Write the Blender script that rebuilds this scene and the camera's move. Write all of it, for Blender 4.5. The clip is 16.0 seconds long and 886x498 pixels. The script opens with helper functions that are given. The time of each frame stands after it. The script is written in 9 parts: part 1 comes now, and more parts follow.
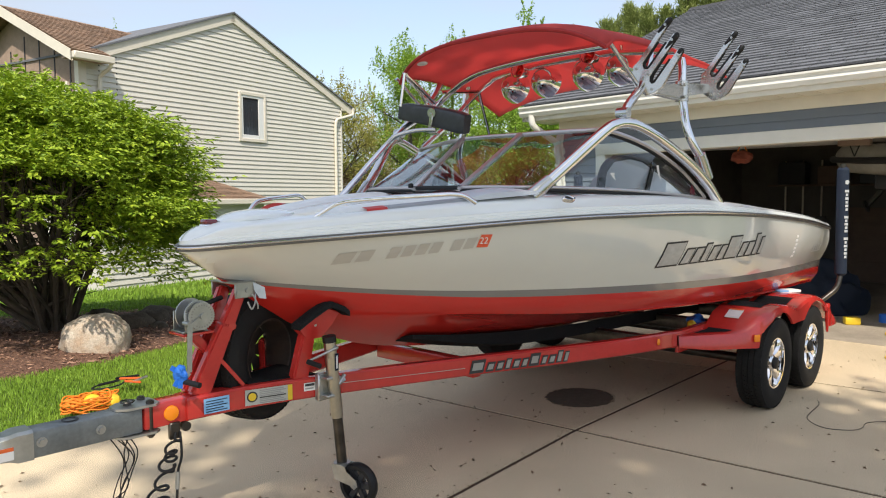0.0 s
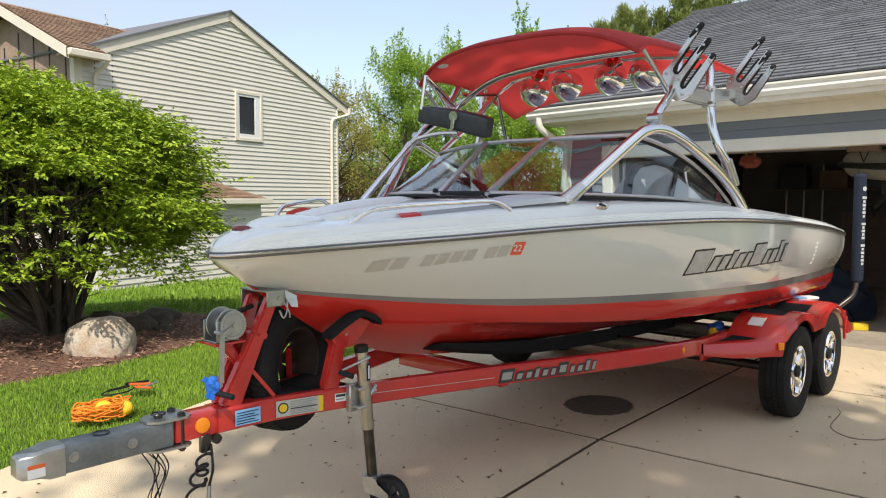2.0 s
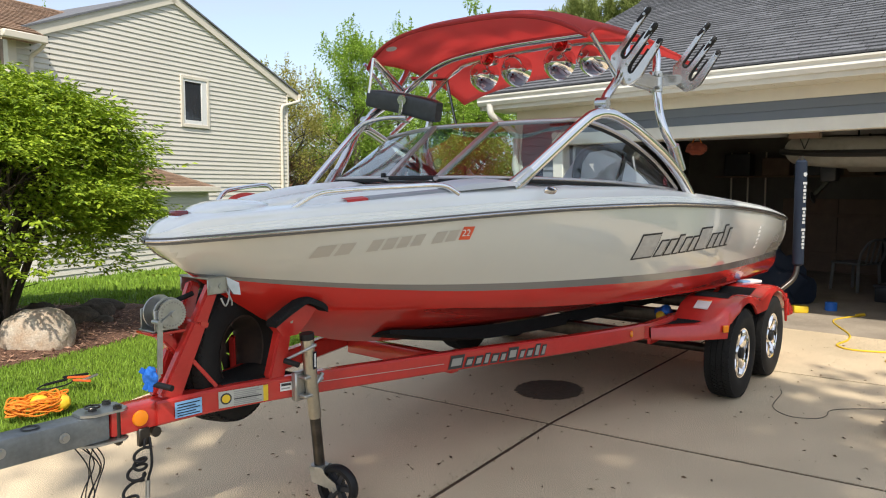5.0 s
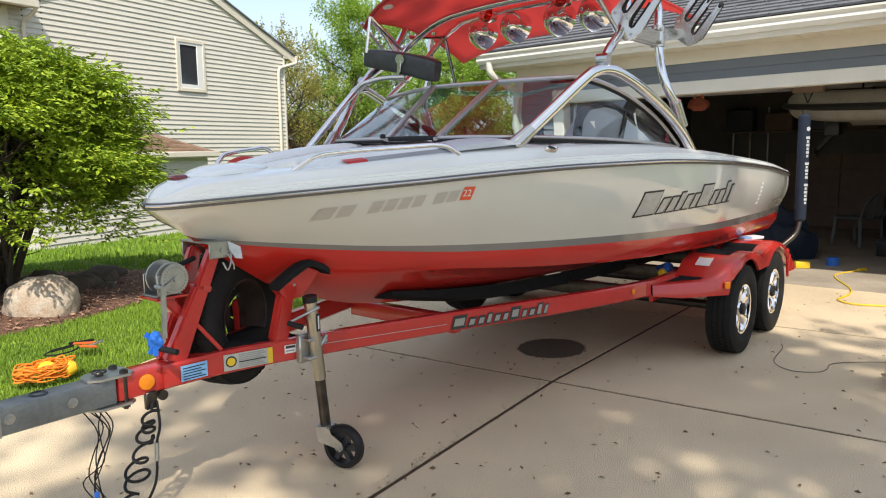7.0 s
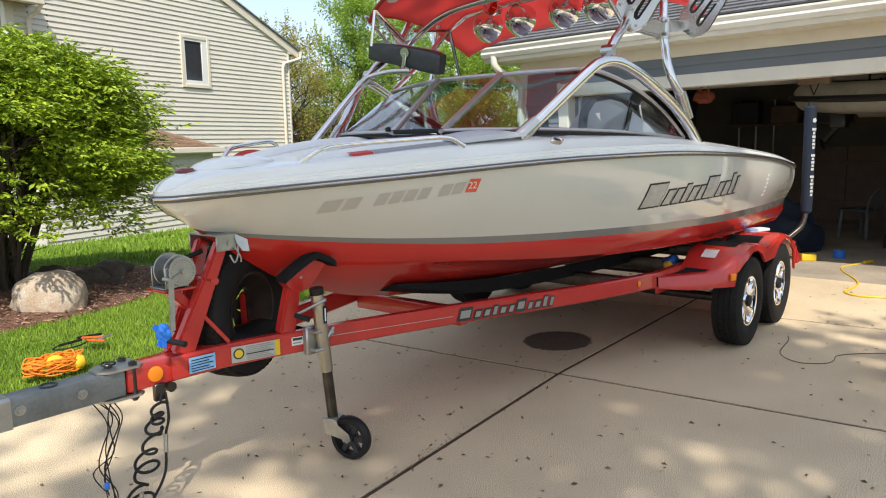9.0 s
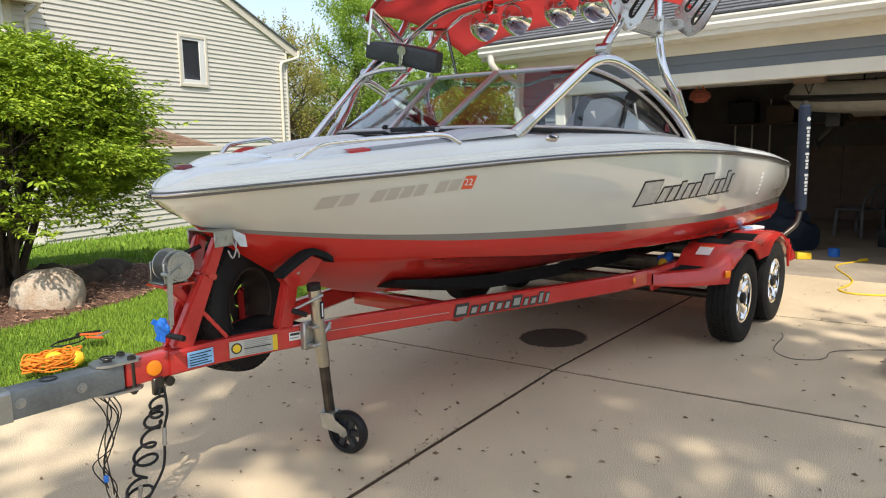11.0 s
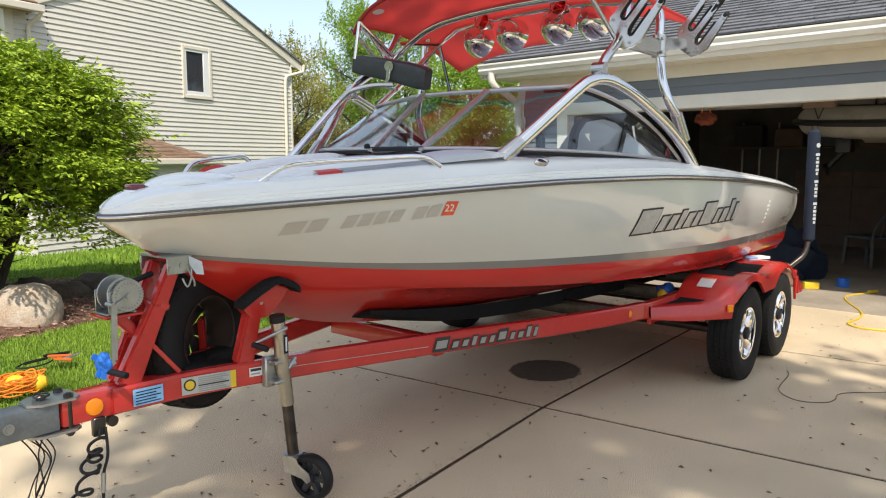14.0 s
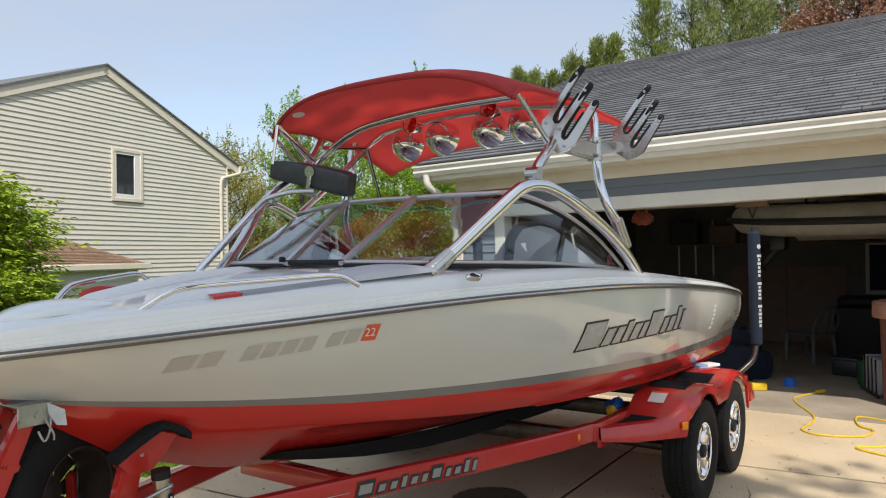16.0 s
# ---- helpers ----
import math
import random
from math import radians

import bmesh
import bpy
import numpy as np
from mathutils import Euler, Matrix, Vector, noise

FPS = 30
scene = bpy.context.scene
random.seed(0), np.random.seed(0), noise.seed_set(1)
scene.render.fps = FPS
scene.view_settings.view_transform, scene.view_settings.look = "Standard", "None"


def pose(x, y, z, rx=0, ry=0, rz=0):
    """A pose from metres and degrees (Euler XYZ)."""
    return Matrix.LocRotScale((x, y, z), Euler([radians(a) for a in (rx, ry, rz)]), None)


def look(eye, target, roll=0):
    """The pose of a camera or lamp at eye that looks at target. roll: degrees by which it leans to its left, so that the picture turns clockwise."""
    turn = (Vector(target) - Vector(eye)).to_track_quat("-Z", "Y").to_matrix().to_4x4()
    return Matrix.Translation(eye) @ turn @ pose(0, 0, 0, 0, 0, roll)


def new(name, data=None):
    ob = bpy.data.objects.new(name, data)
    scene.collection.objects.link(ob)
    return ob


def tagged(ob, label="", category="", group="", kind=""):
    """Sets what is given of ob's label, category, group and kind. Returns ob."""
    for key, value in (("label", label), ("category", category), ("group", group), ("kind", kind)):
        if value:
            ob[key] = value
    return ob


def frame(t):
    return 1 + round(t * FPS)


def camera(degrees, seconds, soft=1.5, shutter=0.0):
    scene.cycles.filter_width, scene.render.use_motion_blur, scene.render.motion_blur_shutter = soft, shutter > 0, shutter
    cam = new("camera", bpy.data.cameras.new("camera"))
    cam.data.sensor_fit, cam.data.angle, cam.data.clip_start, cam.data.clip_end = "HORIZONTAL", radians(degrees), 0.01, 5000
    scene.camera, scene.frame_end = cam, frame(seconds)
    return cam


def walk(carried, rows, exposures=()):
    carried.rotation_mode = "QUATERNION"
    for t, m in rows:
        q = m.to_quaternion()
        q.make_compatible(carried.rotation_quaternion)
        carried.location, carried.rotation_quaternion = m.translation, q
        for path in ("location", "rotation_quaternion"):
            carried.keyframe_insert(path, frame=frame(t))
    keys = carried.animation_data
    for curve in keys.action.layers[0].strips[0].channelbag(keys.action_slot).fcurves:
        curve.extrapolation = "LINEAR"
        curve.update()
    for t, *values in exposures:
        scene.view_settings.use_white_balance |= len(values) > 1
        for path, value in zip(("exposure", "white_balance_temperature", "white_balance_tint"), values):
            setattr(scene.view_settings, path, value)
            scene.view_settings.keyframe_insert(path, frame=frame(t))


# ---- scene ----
cam = camera(62.9, 16.0, soft=1.1)
PATH = [
    (0, (-1.538, -3.106, 1.547), (0.064, -1.606, 1.389), -0.20),
    (0.5, (-1.555, -3.000, 1.558), (0.008, -1.460, 1.401), -0.20),
    (1, (-1.599, -2.910, 1.579), (-0.041, -1.365, 1.420), -0.20),
    (1.5, (-1.620, -2.879, 1.575), (-0.030, -1.366, 1.420), 0.00),
    (2, (-1.628, -2.886, 1.579), (-0.004, -1.410, 1.421), 0.20),
    (2.5, (-1.625, -2.893, 1.577), (0.028, -1.449, 1.420), 0.30),
    (3, (-1.621, -2.905, 1.576), (0.053, -1.486, 1.419), 0.30),
    (3.5, (-1.607, -2.889, 1.570), (0.087, -1.494, 1.413), 0.40),
    (4, (-1.590, -2.882, 1.565), (0.118, -1.504, 1.404), 0.40),
    (6.5, (-1.560, -2.860, 1.552), (0.144, -1.495, 1.276), -0.50),
    (7, (-1.563, -2.868, 1.552), (0.136, -1.506, 1.244), -0.80),
    (7.5, (-1.568, -2.856, 1.544), (0.131, -1.496, 1.220), -0.90),
    (8, (-1.559, -2.857, 1.539), (0.145, -1.504, 1.216), -1.00),
    (8.5, (-1.571, -2.871, 1.538), (0.128, -1.510, 1.216), -1.00),
    (9, (-1.575, -2.872, 1.538), (0.113, -1.499, 1.216), -1.10),
    (11.5, (-1.602, -2.910, 1.524), (0.094, -1.547, 1.200), -1.00),
    (12, (-1.603, -2.914, 1.524), (0.106, -1.565, 1.198), -1.00),
    (12.5, (-1.608, -2.908, 1.525), (0.119, -1.585, 1.199), -0.80),
    (13, (-1.606, -2.904, 1.524), (0.136, -1.601, 1.197), -0.80),
    (13.5, (-1.528, -2.878, 1.526), (0.219, -1.582, 1.195), -0.70),
    (14, (-1.295, -2.827, 1.555), (0.392, -1.441, 1.279), 0.10),
    (14.5, (-1.092, -2.785, 1.604), (0.549, -1.337, 1.393), 1.30),
    (15, (-0.987, -2.682, 1.639), (0.706, -1.282, 1.526), 1.10),
    (15.5, (-0.934, -2.635, 1.640), (0.825, -1.313, 1.603), 0.00),
    (16, (-0.913, -2.642, 1.636), (0.891, -1.383, 1.651), -0.80),
]
walk(cam, [(t, look(eye, target, roll)) for t, eye, target, roll in PATH], [(0.0, 0.79, 6720, 10), (4.2, 0.79, 6720, 10), (6.5, 0.89, 6720, 10), (14.3, 0.89, 6720, 10), (15.2, 0.70, 6720, 10), (16.0, 0.56, 6720, 10)])

# ---- light ----
SUN_DIR = Vector((-0.63, -0.57, 1.0)).normalized()
world = bpy.data.worlds.new("sky")
scene.world = world
world.use_nodes = True
wn = world.node_tree
bg = wn.nodes["Background"]
sky = wn.nodes.new("ShaderNodeTexSky")
sky.sky_type = "NISHITA"
sky.sun_disc = False
sky.sun_elevation = math.asin(SUN_DIR.z)
sky.sun_rotation = math.atan2(SUN_DIR.x, SUN_DIR.y)
sky.altitude, sky.air_density, sky.dust_density, sky.ozone_density = 250, 1.0, 2.0, 1.0
# thin broken cloud over the blue
tc = wn.nodes.new("ShaderNodeTexCoord")
mp = wn.nodes.new("ShaderNodeMapping")
mp.inputs["Scale"].default_value = (1.0, 1.0, 3.6)
cn = wn.nodes.new("ShaderNodeTexNoise")
cn.inputs["Scale"].default_value, cn.inputs["Detail"].default_value, cn.inputs["Roughness"].default_value = 2.3, 6, 0.55
cr = wn.nodes.new("ShaderNodeValToRGB")
cr.color_ramp.elements[0].position, cr.color_ramp.elements[1].position = 0.36, 0.66
cr.color_ramp.elements[0].color, cr.color_ramp.elements[1].color = (0.42, 0.42, 0.42, 1), (0.94, 0.94, 0.94, 1)
mx = wn.nodes.new("ShaderNodeMix")
mx.data_type = "RGBA"
mx.inputs["B"].default_value = (2.62, 2.95, 3.52, 1)
wn.links.new(tc.outputs["Generated"], mp.inputs["Vector"])
wn.links.new(mp.outputs["Vector"], cn.inputs["Vector"])
wn.links.new(cn.outputs["Fac"], cr.inputs["Fac"])
wn.links.new(cr.outputs["Color"], mx.inputs["Factor"])
wn.links.new(sky.outputs["Color"], mx.inputs["A"])
wn.links.new(mx.outputs["Result"], bg.inputs["Color"])
bg.inputs["Strength"].default_value = 0.148
sun = new("sun", bpy.data.lights.new("sun", "SUN"))
sun.data.energy, sun.data.angle, sun.data.color = 2.8, radians(0.9), (1.0, 0.94, 0.84)
sun.matrix_world = look(SUN_DIR * 60, (0, 0, 0))


# ---- materials ----
def mat(name, color, rough=0.5, metal=0.0, vary=0.0, scale=5.0, bump=0.0, bump_scale=60.0, color2=None, coat=0.0,
        spec=0.5, fine=0.0, fine_scale=200.0, stretch=(1, 1, 1), rand=0.0, island=False, bump_dist=0.01, detail=5, speck=0.0):
    """Principled surface, with broad stains, fine grain and relief."""
    m = bpy.data.materials.new(name)
    m.use_nodes = True
    n, l = m.node_tree.nodes, m.node_tree.links
    b = n["Principled BSDF"]
    b.inputs["Roughness"].default_value, b.inputs["Metallic"].default_value = rough, metal
    b.inputs["Specular IOR Level"].default_value = spec
    if coat:
        b.inputs["Coat Weight"].default_value, b.inputs["Coat Roughness"].default_value = coat, 0.04
    co = n.new("ShaderNodeTexCoord")
    mpg = n.new("ShaderNodeMapping")
    mpg.inputs["Scale"].default_value = stretch
    l.new(co.outputs["Object"], mpg.inputs["Vector"])
    col = None
    c1 = (*color, 1)
    c2 = (*(color2 if color2 else [c * (1 - vary) for c in color]), 1)
    if vary or color2:
        nz = n.new("ShaderNodeTexNoise")
        nz.inputs["Scale"].default_value, nz.inputs["Detail"].default_value, nz.inputs["Roughness"].default_value = scale, detail, 0.62
        l.new(mpg.outputs["Vector"], nz.inputs["Vector"])
        rp = n.new("ShaderNodeValToRGB")
        rp.color_ramp.elements[0].position, rp.color_ramp.elements[1].position = 0.35, 0.68
        rp.color_ramp.elements[0].color, rp.color_ramp.elements[1].color = c2, c1
        l.new(nz.outputs["Fac"], rp.inputs["Fac"])
        col = rp.outputs["Color"]
    if speck:
        nk = n.new("ShaderNodeTexNoise")
        nk.inputs["Scale"].default_value, nk.inputs["Detail"].default_value, nk.inputs["Roughness"].default_value = 125, 4, 0.8
        l.new(mpg.outputs["Vector"], nk.inputs["Vector"])
        rk_ = n.new("ShaderNodeValToRGB")
        rk_.color_ramp.elements[0].position, rk_.color_ramp.elements[1].position = 0.36, 0.47
        rk_.color_ramp.elements[0].color, rk_.color_ramp.elements[1].color = (speck,) * 3 + (1,), (0, 0, 0, 1)
        l.new(nk.outputs["Fac"], rk_.inputs["Fac"])
        mk = n.new("ShaderNodeMix")
        mk.data_type = "RGBA"
        mk.inputs["B"].default_value = (color[0] * 0.42, color[1] * 0.36, color[2] * 0.30, 1)
        l.new(rk_.outputs["Color"], mk.inputs["Factor"])
        l.new(col, mk.inputs["A"])
        col = mk.outputs["Result"]
    if fine:
        nf = n.new("ShaderNodeTexNoise")
        nf.inputs["Scale"].default_value, nf.inputs["Detail"].default_value = fine_scale, 3
        l.new(mpg.outputs["Vector"], nf.inputs["Vector"])
        r2 = n.new("ShaderNodeMapRange")
        r2.inputs["From Min"].default_value, r2.inputs["From Max"].default_value = 0.3, 0.7
        r2.inputs["To Min"].default_value, r2.inputs["To Max"].default_value = 1 - fine, 1 + fine
        l.new(nf.outputs["Fac"], r2.inputs["Value"])
        mm = n.new("ShaderNodeVectorMath")
        mm.operation = "SCALE"
        if col:
            l.new(col, mm.inputs[0])
        else:
            mm.inputs[0].default_value = color
        l.new(r2.outputs["Result"], mm.inputs["Scale"])
        col = mm.outputs["Vector"]
    if rand:
        src = n.new("ShaderNodeNewGeometry").outputs["Random Per Island"] if island else n.new("ShaderNodeObjectInfo").outputs["Random"]
        r3 = n.new("ShaderNodeMapRange")
        r3.inputs["To Min"].default_value, r3.inputs["To Max"].default_value = 1 - rand, 1 + rand
        l.new(src, r3.inputs["Value"])
        m3 = n.new("ShaderNodeVectorMath")
        m3.operation = "SCALE"
        if col:
            l.new(col, m3.inputs[0])
        else:
            m3.inputs[0].default_value = color
        l.new(r3.outputs["Result"], m3.inputs["Scale"])
        col = m3.outputs["Vector"]
    if col:
        l.new(col, b.inputs["Base Color"])
    else:
        b.inputs["Base Color"].default_value = c1
    if bump:
        nb = n.new("ShaderNodeTexNoise")
        nb.inputs["Scale"].default_value, nb.inputs["Detail"].default_value = bump_scale, 4
        l.new(mpg.outputs["Vector"], nb.inputs["Vector"])
        bp = n.new("ShaderNodeBump")
        bp.inputs["Strength"].default_value, bp.inputs["Distance"].default_value = bump, bump_dist
        l.new(nb.outputs["Fac"], bp.inputs["Height"])
        l.new(bp.outputs["Normal"], b.inputs["Normal"])
    return m


def glass(name, tint, rough=0.0):
    m = bpy.data.materials.new(name)
    m.use_nodes = True
    b = m.node_tree.nodes["Principled BSDF"]
    b.inputs["Base Color"].default_value = (*tint, 1)
    b.inputs["Transmission Weight"].default_value, b.inputs["Roughness"].default_value, b.inputs["IOR"].default_value = 1.0, rough, 1.45
    return m


M = {}
M["concrete"] = mat("concrete", (0.70, 0.565, 0.385), 0.9, vary=0.24, scale=0.9, bump=0.12, bump_scale=260, fine=0.80, fine_scale=185, bump_dist=0.003, speck=0.6, detail=9)
M["joint"] = mat("joint_dirt", (0.045, 0.027, 0.016), 0.95, color2=(0.085, 0.046, 0.024), scale=9, fine=0.4, fine_scale=90)
M["soil"] = mat("lawn_soil", (0.08, 0.125, 0.025), 0.95, color2=(0.055, 0.09, 0.016), scale=3, fine=0.4, fine_scale=60)
M["grass"] = mat("grass_blade", (0.235, 0.36, 0.045), 0.55, color2=(0.15, 0.265, 0.028), scale=1.2, rand=0.35, island=True, spec=0.25)
M["mulch"] = mat("mulch", (0.22, 0.115, 0.075), 0.95, color2=(0.075, 0.038, 0.026), scale=26, bump=0.8, bump_scale=45, bump_dist=0.03, fine=0.4, fine_scale=120)
M["chip"] = mat("mulch_chip", (0.32, 0.185, 0.125), 0.9, rand=0.5, island=True)
M["rock"] = mat("pale_boulder", (0.52, 0.46, 0.38), 0.9, color2=(0.42, 0.31, 0.22), scale=7, bump=0.6, bump_scale=22, fine=0.18, fine_scale=70, bump_dist=0.02)
M["rock_dark"] = mat("dark_stone", (0.125, 0.098, 0.072), 0.95, vary=0.5, scale=6, bump=0.7, bump_scale=18, fine=0.25, fine_scale=60, bump_dist=0.02)
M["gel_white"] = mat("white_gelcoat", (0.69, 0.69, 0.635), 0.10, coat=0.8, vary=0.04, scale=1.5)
# deck colour lifted above the topsides in place of stronger skylight
M["gel_deck"] = mat("skylit_deck_gelcoat", (0.88, 0.90, 0.89), 0.22, coat=0.6, vary=0.03, scale=2.0)
M["gel_red"] = mat("red_gelcoat", (0.56, 0.030, 0.022), 0.16, coat=0.4, spec=0.4, vary=0.08, scale=2.0)
M["stripe"] = mat("grey_stripe", (0.21, 0.197, 0.18), 0.15, coat=0.7)
M["ws_frame"] = mat("windscreen_frame", (0.60, 0.57, 0.56), 0.30, metal=0.75, vary=0.1, scale=14)
M["rubrail"] = mat("rub_rail_steel", (0.62, 0.60, 0.58), 0.25, metal=1.0)
M["rubblack"] = mat("rub_rail_vinyl", (0.12, 0.115, 0.11), 0.5)
M["trailer_red"] = mat("trailer_red_paint", (0.55, 0.035, 0.028), 0.24, coat=0.5, vary=0.15, scale=3.0, fine=0.04, fine_scale=40)
M["steel"] = mat("polished_tube", (0.78, 0.78, 0.79), 0.13, metal=1.0, vary=0.06, scale=6)
M["alu"] = mat("cast_aluminium", (0.58, 0.575, 0.56), 0.24, metal=1.0, bump=0.08, bump_scale=90)
M["zinc"] = mat("zinc_plate", (0.50, 0.51, 0.50), 0.32, metal=0.85, vary=0.25, scale=14)
M["grey_steel"] = mat("grey_painted_steel", (0.215, 0.235, 0.24), 0.45, metal=0.35, vary=0.30, scale=7, fine=0.10, fine_scale=60)
M["chrome"] = mat("chrome", (0.84, 0.84, 0.85), 0.05, metal=1.0)
M["brass_tube"] = mat("worn_jack_tube", (0.55, 0.52, 0.44), 0.3, metal=0.95, vary=0.25, scale=12)
M["dark_tube"] = mat("oily_steel", (0.11, 0.10, 0.09), 0.3, metal=0.9, vary=0.4, scale=15)
M["tyre"] = mat("tyre_rubber", (0.017, 0.0165, 0.016), 0.8, spec=0.25, vary=0.25, scale=9, bump=0.2, bump_scale=80)
M["rubber"] = mat("black_rubber", (0.014, 0.014, 0.015), 0.55, vary=0.2, scale=12, spec=0.3)
M["plastic"] = mat("black_plastic", (0.028, 0.03, 0.035), 0.42, vary=0.15, scale=8)
M["mirror_shell"] = mat("worn_black_housing", (0.055, 0.06, 0.07), 0.38, vary=0.3, scale=18)
M["carpet"] = mat("bunk_carpet", (0.018, 0.019, 0.02), 0.95, spec=0.1, bump=0.6, bump_scale=160, fine=0.3, fine_scale=150)
M["canvas"] = mat("red_canvas", (0.68, 0.12, 0.115), 0.75, vary=0.10, scale=2.2, bump=0.15, bump_scale=260, fine=0.05, fine_scale=300, bump_dist=0.002)
cvn = M["canvas"].node_tree
ctl_ = cvn.nodes.new("ShaderNodeBsdfTranslucent")
ctl_.inputs["Color"].default_value = (0.88, 0.25, 0.235, 1)
cmx = cvn.nodes.new("ShaderNodeMixShader")
cmx.inputs["Fac"].default_value = 0.58
cvn.links.new(cvn.nodes["Principled BSDF"].outputs["BSDF"], cmx.inputs[1])
cvn.links.new(ctl_.outputs["BSDF"], cmx.inputs[2])
cvn.links.new(cmx.outputs["Shader"], cvn.nodes["Material Output"].inputs["Surface"])
M["canvas_dark"] = mat("red_canvas_hem", (0.36, 0.022, 0.022), 0.8, bump=0.2, bump_scale=300)
M["vinyl"] = mat("white_vinyl", (0.86, 0.87, 0.86), 0.42, vary=0.05, scale=5, bump=0.1, bump_scale=140)
M["vinyl_grey"] = mat("grey_vinyl", (0.34, 0.36, 0.39), 0.45, vary=0.1, scale=6)
M["vinyl_pale_grey"] = mat("pale_grey_vinyl", (0.55, 0.58, 0.62), 0.4, vary=0.06, scale=6)
M["vinyl_red"] = mat("red_vinyl", (0.55, 0.04, 0.035), 0.45)
M["siding"] = mat("pale_vinyl_siding", (0.66, 0.63, 0.555), 0.6, vary=0.06, scale=1.5, fine=0.04, fine_scale=40)
M["siding_blue"] = mat("grey_blue_siding", (0.165, 0.19, 0.225), 0.65, vary=0.10, scale=2)
M["trim_white"] = mat("white_trim", (0.74, 0.72, 0.66), 0.5, vary=0.08, scale=3)
M["trim_cream"] = mat("cream_trim", (0.73, 0.67, 0.56), 0.5, vary=0.08, scale=3)
M["soffit"] = mat("soffit", (0.70, 0.66, 0.55), 0.6, vary=0.06, scale=3)
M["shingle_brown_sheet"] = mat("brown_shingle_sheet", (0.29, 0.185, 0.12), 0.95, vary=0.35, scale=8, fine=0.25, fine_scale=60, rand=0.22, island=True)
M["shingle_grey_sheet"] = mat("grey_shingle_sheet", (0.15, 0.155, 0.17), 0.95, vary=0.25, scale=6, fine=0.25, fine_scale=60, rand=0.16, island=True)
M["panel_dark"] = mat("brown_board", (0.20, 0.14, 0.105), 0.8, vary=0.2, scale=5)
M["ridge_dark"] = mat("dark_ridge_shingle", (0.055, 0.055, 0.06), 0.95, vary=0.3, scale=8)
M["panel_brown"] = mat("tan_panel", (0.36, 0.26, 0.20), 0.8, vary=0.2, scale=5, fine=0.08, fine_scale=40)
M["bark"] = mat("bark", (0.15, 0.12, 0.095), 0.95, vary=0.45, scale=14, bump=0.8, bump_scale=30, bump_dist=0.02)
M["twig"] = mat("bare_twig", (0.10, 0.08, 0.06), 0.9, vary=0.3, scale=10)
# base kept this dark to put the unlit interior into the wall colour
M["drywall"] = mat("dimmed_garage_drywall", (0.150, 0.138, 0.120), 0.85, vary=0.3, scale=2)
M["ceil_paint"] = mat("garage_ceiling_paint", (0.48, 0.44, 0.38), 0.9, vary=0.2, scale=2)
M["slab"] = mat("garage_slab", (0.40, 0.34, 0.27), 0.85, vary=0.3, scale=1.5, fine=0.2, fine_scale=110)
M["glass"] = glass("clear_glass", (0.86, 0.91, 0.91))
M["ws_glass"] = glass("tinted_windscreen_glass", (0.54, 0.72, 0.74))
M["ws_glass"].node_tree.nodes["Principled BSDF"].inputs["IOR"].default_value = 1.75
M["side_glass"] = glass("clear_side_glass", (0.80, 0.87, 0.87))
M["glass_red"] = glass("red_lens", (0.9, 0.03, 0.03), 0.1)
M["pane"] = mat("window_pane", (0.035, 0.042, 0.05), 0.04, spec=0.8)
M["amber"] = mat("amber_lens", (0.95, 0.28, 0.01), 0.18, coat=0.5)
M["red_lens"] = mat("dark_red_lens", (0.16, 0.01, 0.02), 0.08, coat=0.8)
M["orange"] = mat("orange_plastic", (0.75, 0.14, 0.03), 0.5)
M["yellow"] = mat("yellow_plastic", (0.80, 0.55, 0.03), 0.45, vary=0.1, scale=20)
M["blue"] = mat("blue_plastic", (0.02, 0.16, 0.62), 0.45)
M["white_ink"] = mat("white_label", (0.80, 0.80, 0.78), 0.4)
M["grey_ink"] = mat("grey_label_ink", (0.30, 0.30, 0.29), 0.5)
M["black_ink"] = mat("black_label_ink", (0.03, 0.03, 0.032), 0.45)
M["silver_ink"] = mat("silver_decal", (0.36, 0.36, 0.35), 0.35, metal=0.5)
M["decal_fill"] = mat("pale_silver_decal", (0.50, 0.49, 0.46), 0.3, vary=0.2, scale=20)
M["orange_sticker"] = mat("orange_sticker", (0.80, 0.12, 0.05), 0.4)
M["rope_orange"] = mat("orange_rope", (0.85, 0.25, 0.02), 0.7, bump=0.4, bump_scale=300)
M["chair_grey"] = mat("dull_grey_plastic", (0.13, 0.13, 0.13), 0.5, vary=0.2, scale=8)
# dinghy fabric darkened to grey, garage shade included in the colour
M["white_dinghy"] = mat("shaded_dinghy_fabric", (0.27, 0.26, 0.23), 0.5, vary=0.25, scale=6)
M["reg_ink"] = mat("hull_mark_ink", (0.50, 0.475, 0.425), 0.4)
M["sleeve_ink"] = mat("worn_sleeve_print", (0.46, 0.48, 0.49), 0.5, vary=0.2, scale=40)
M["blue_ink"] = mat("light_blue_label", (0.22, 0.46, 0.74), 0.4)
M["navy"] = mat("navy_vinyl_sleeve", (0.016, 0.024, 0.042), 0.7, spec=0.2, vary=0.15, scale=12, bump=0.15, bump_scale=120)
M["oil"] = mat("oil_stain", (0.13, 0.105, 0.08), 0.75, vary=0.3, scale=5, fine=0.2, fine_scale=120)
on = M["oil"].node_tree
gd = on.nodes.new("ShaderNodeTexGradient")
gd.gradient_type = "SPHERICAL"
ocd = on.nodes.new("ShaderNodeTexCoord")
onz = on.nodes.new("ShaderNodeTexNoise")
onz.inputs["Scale"].default_value = 9
oad = on.nodes.new("ShaderNodeMath")
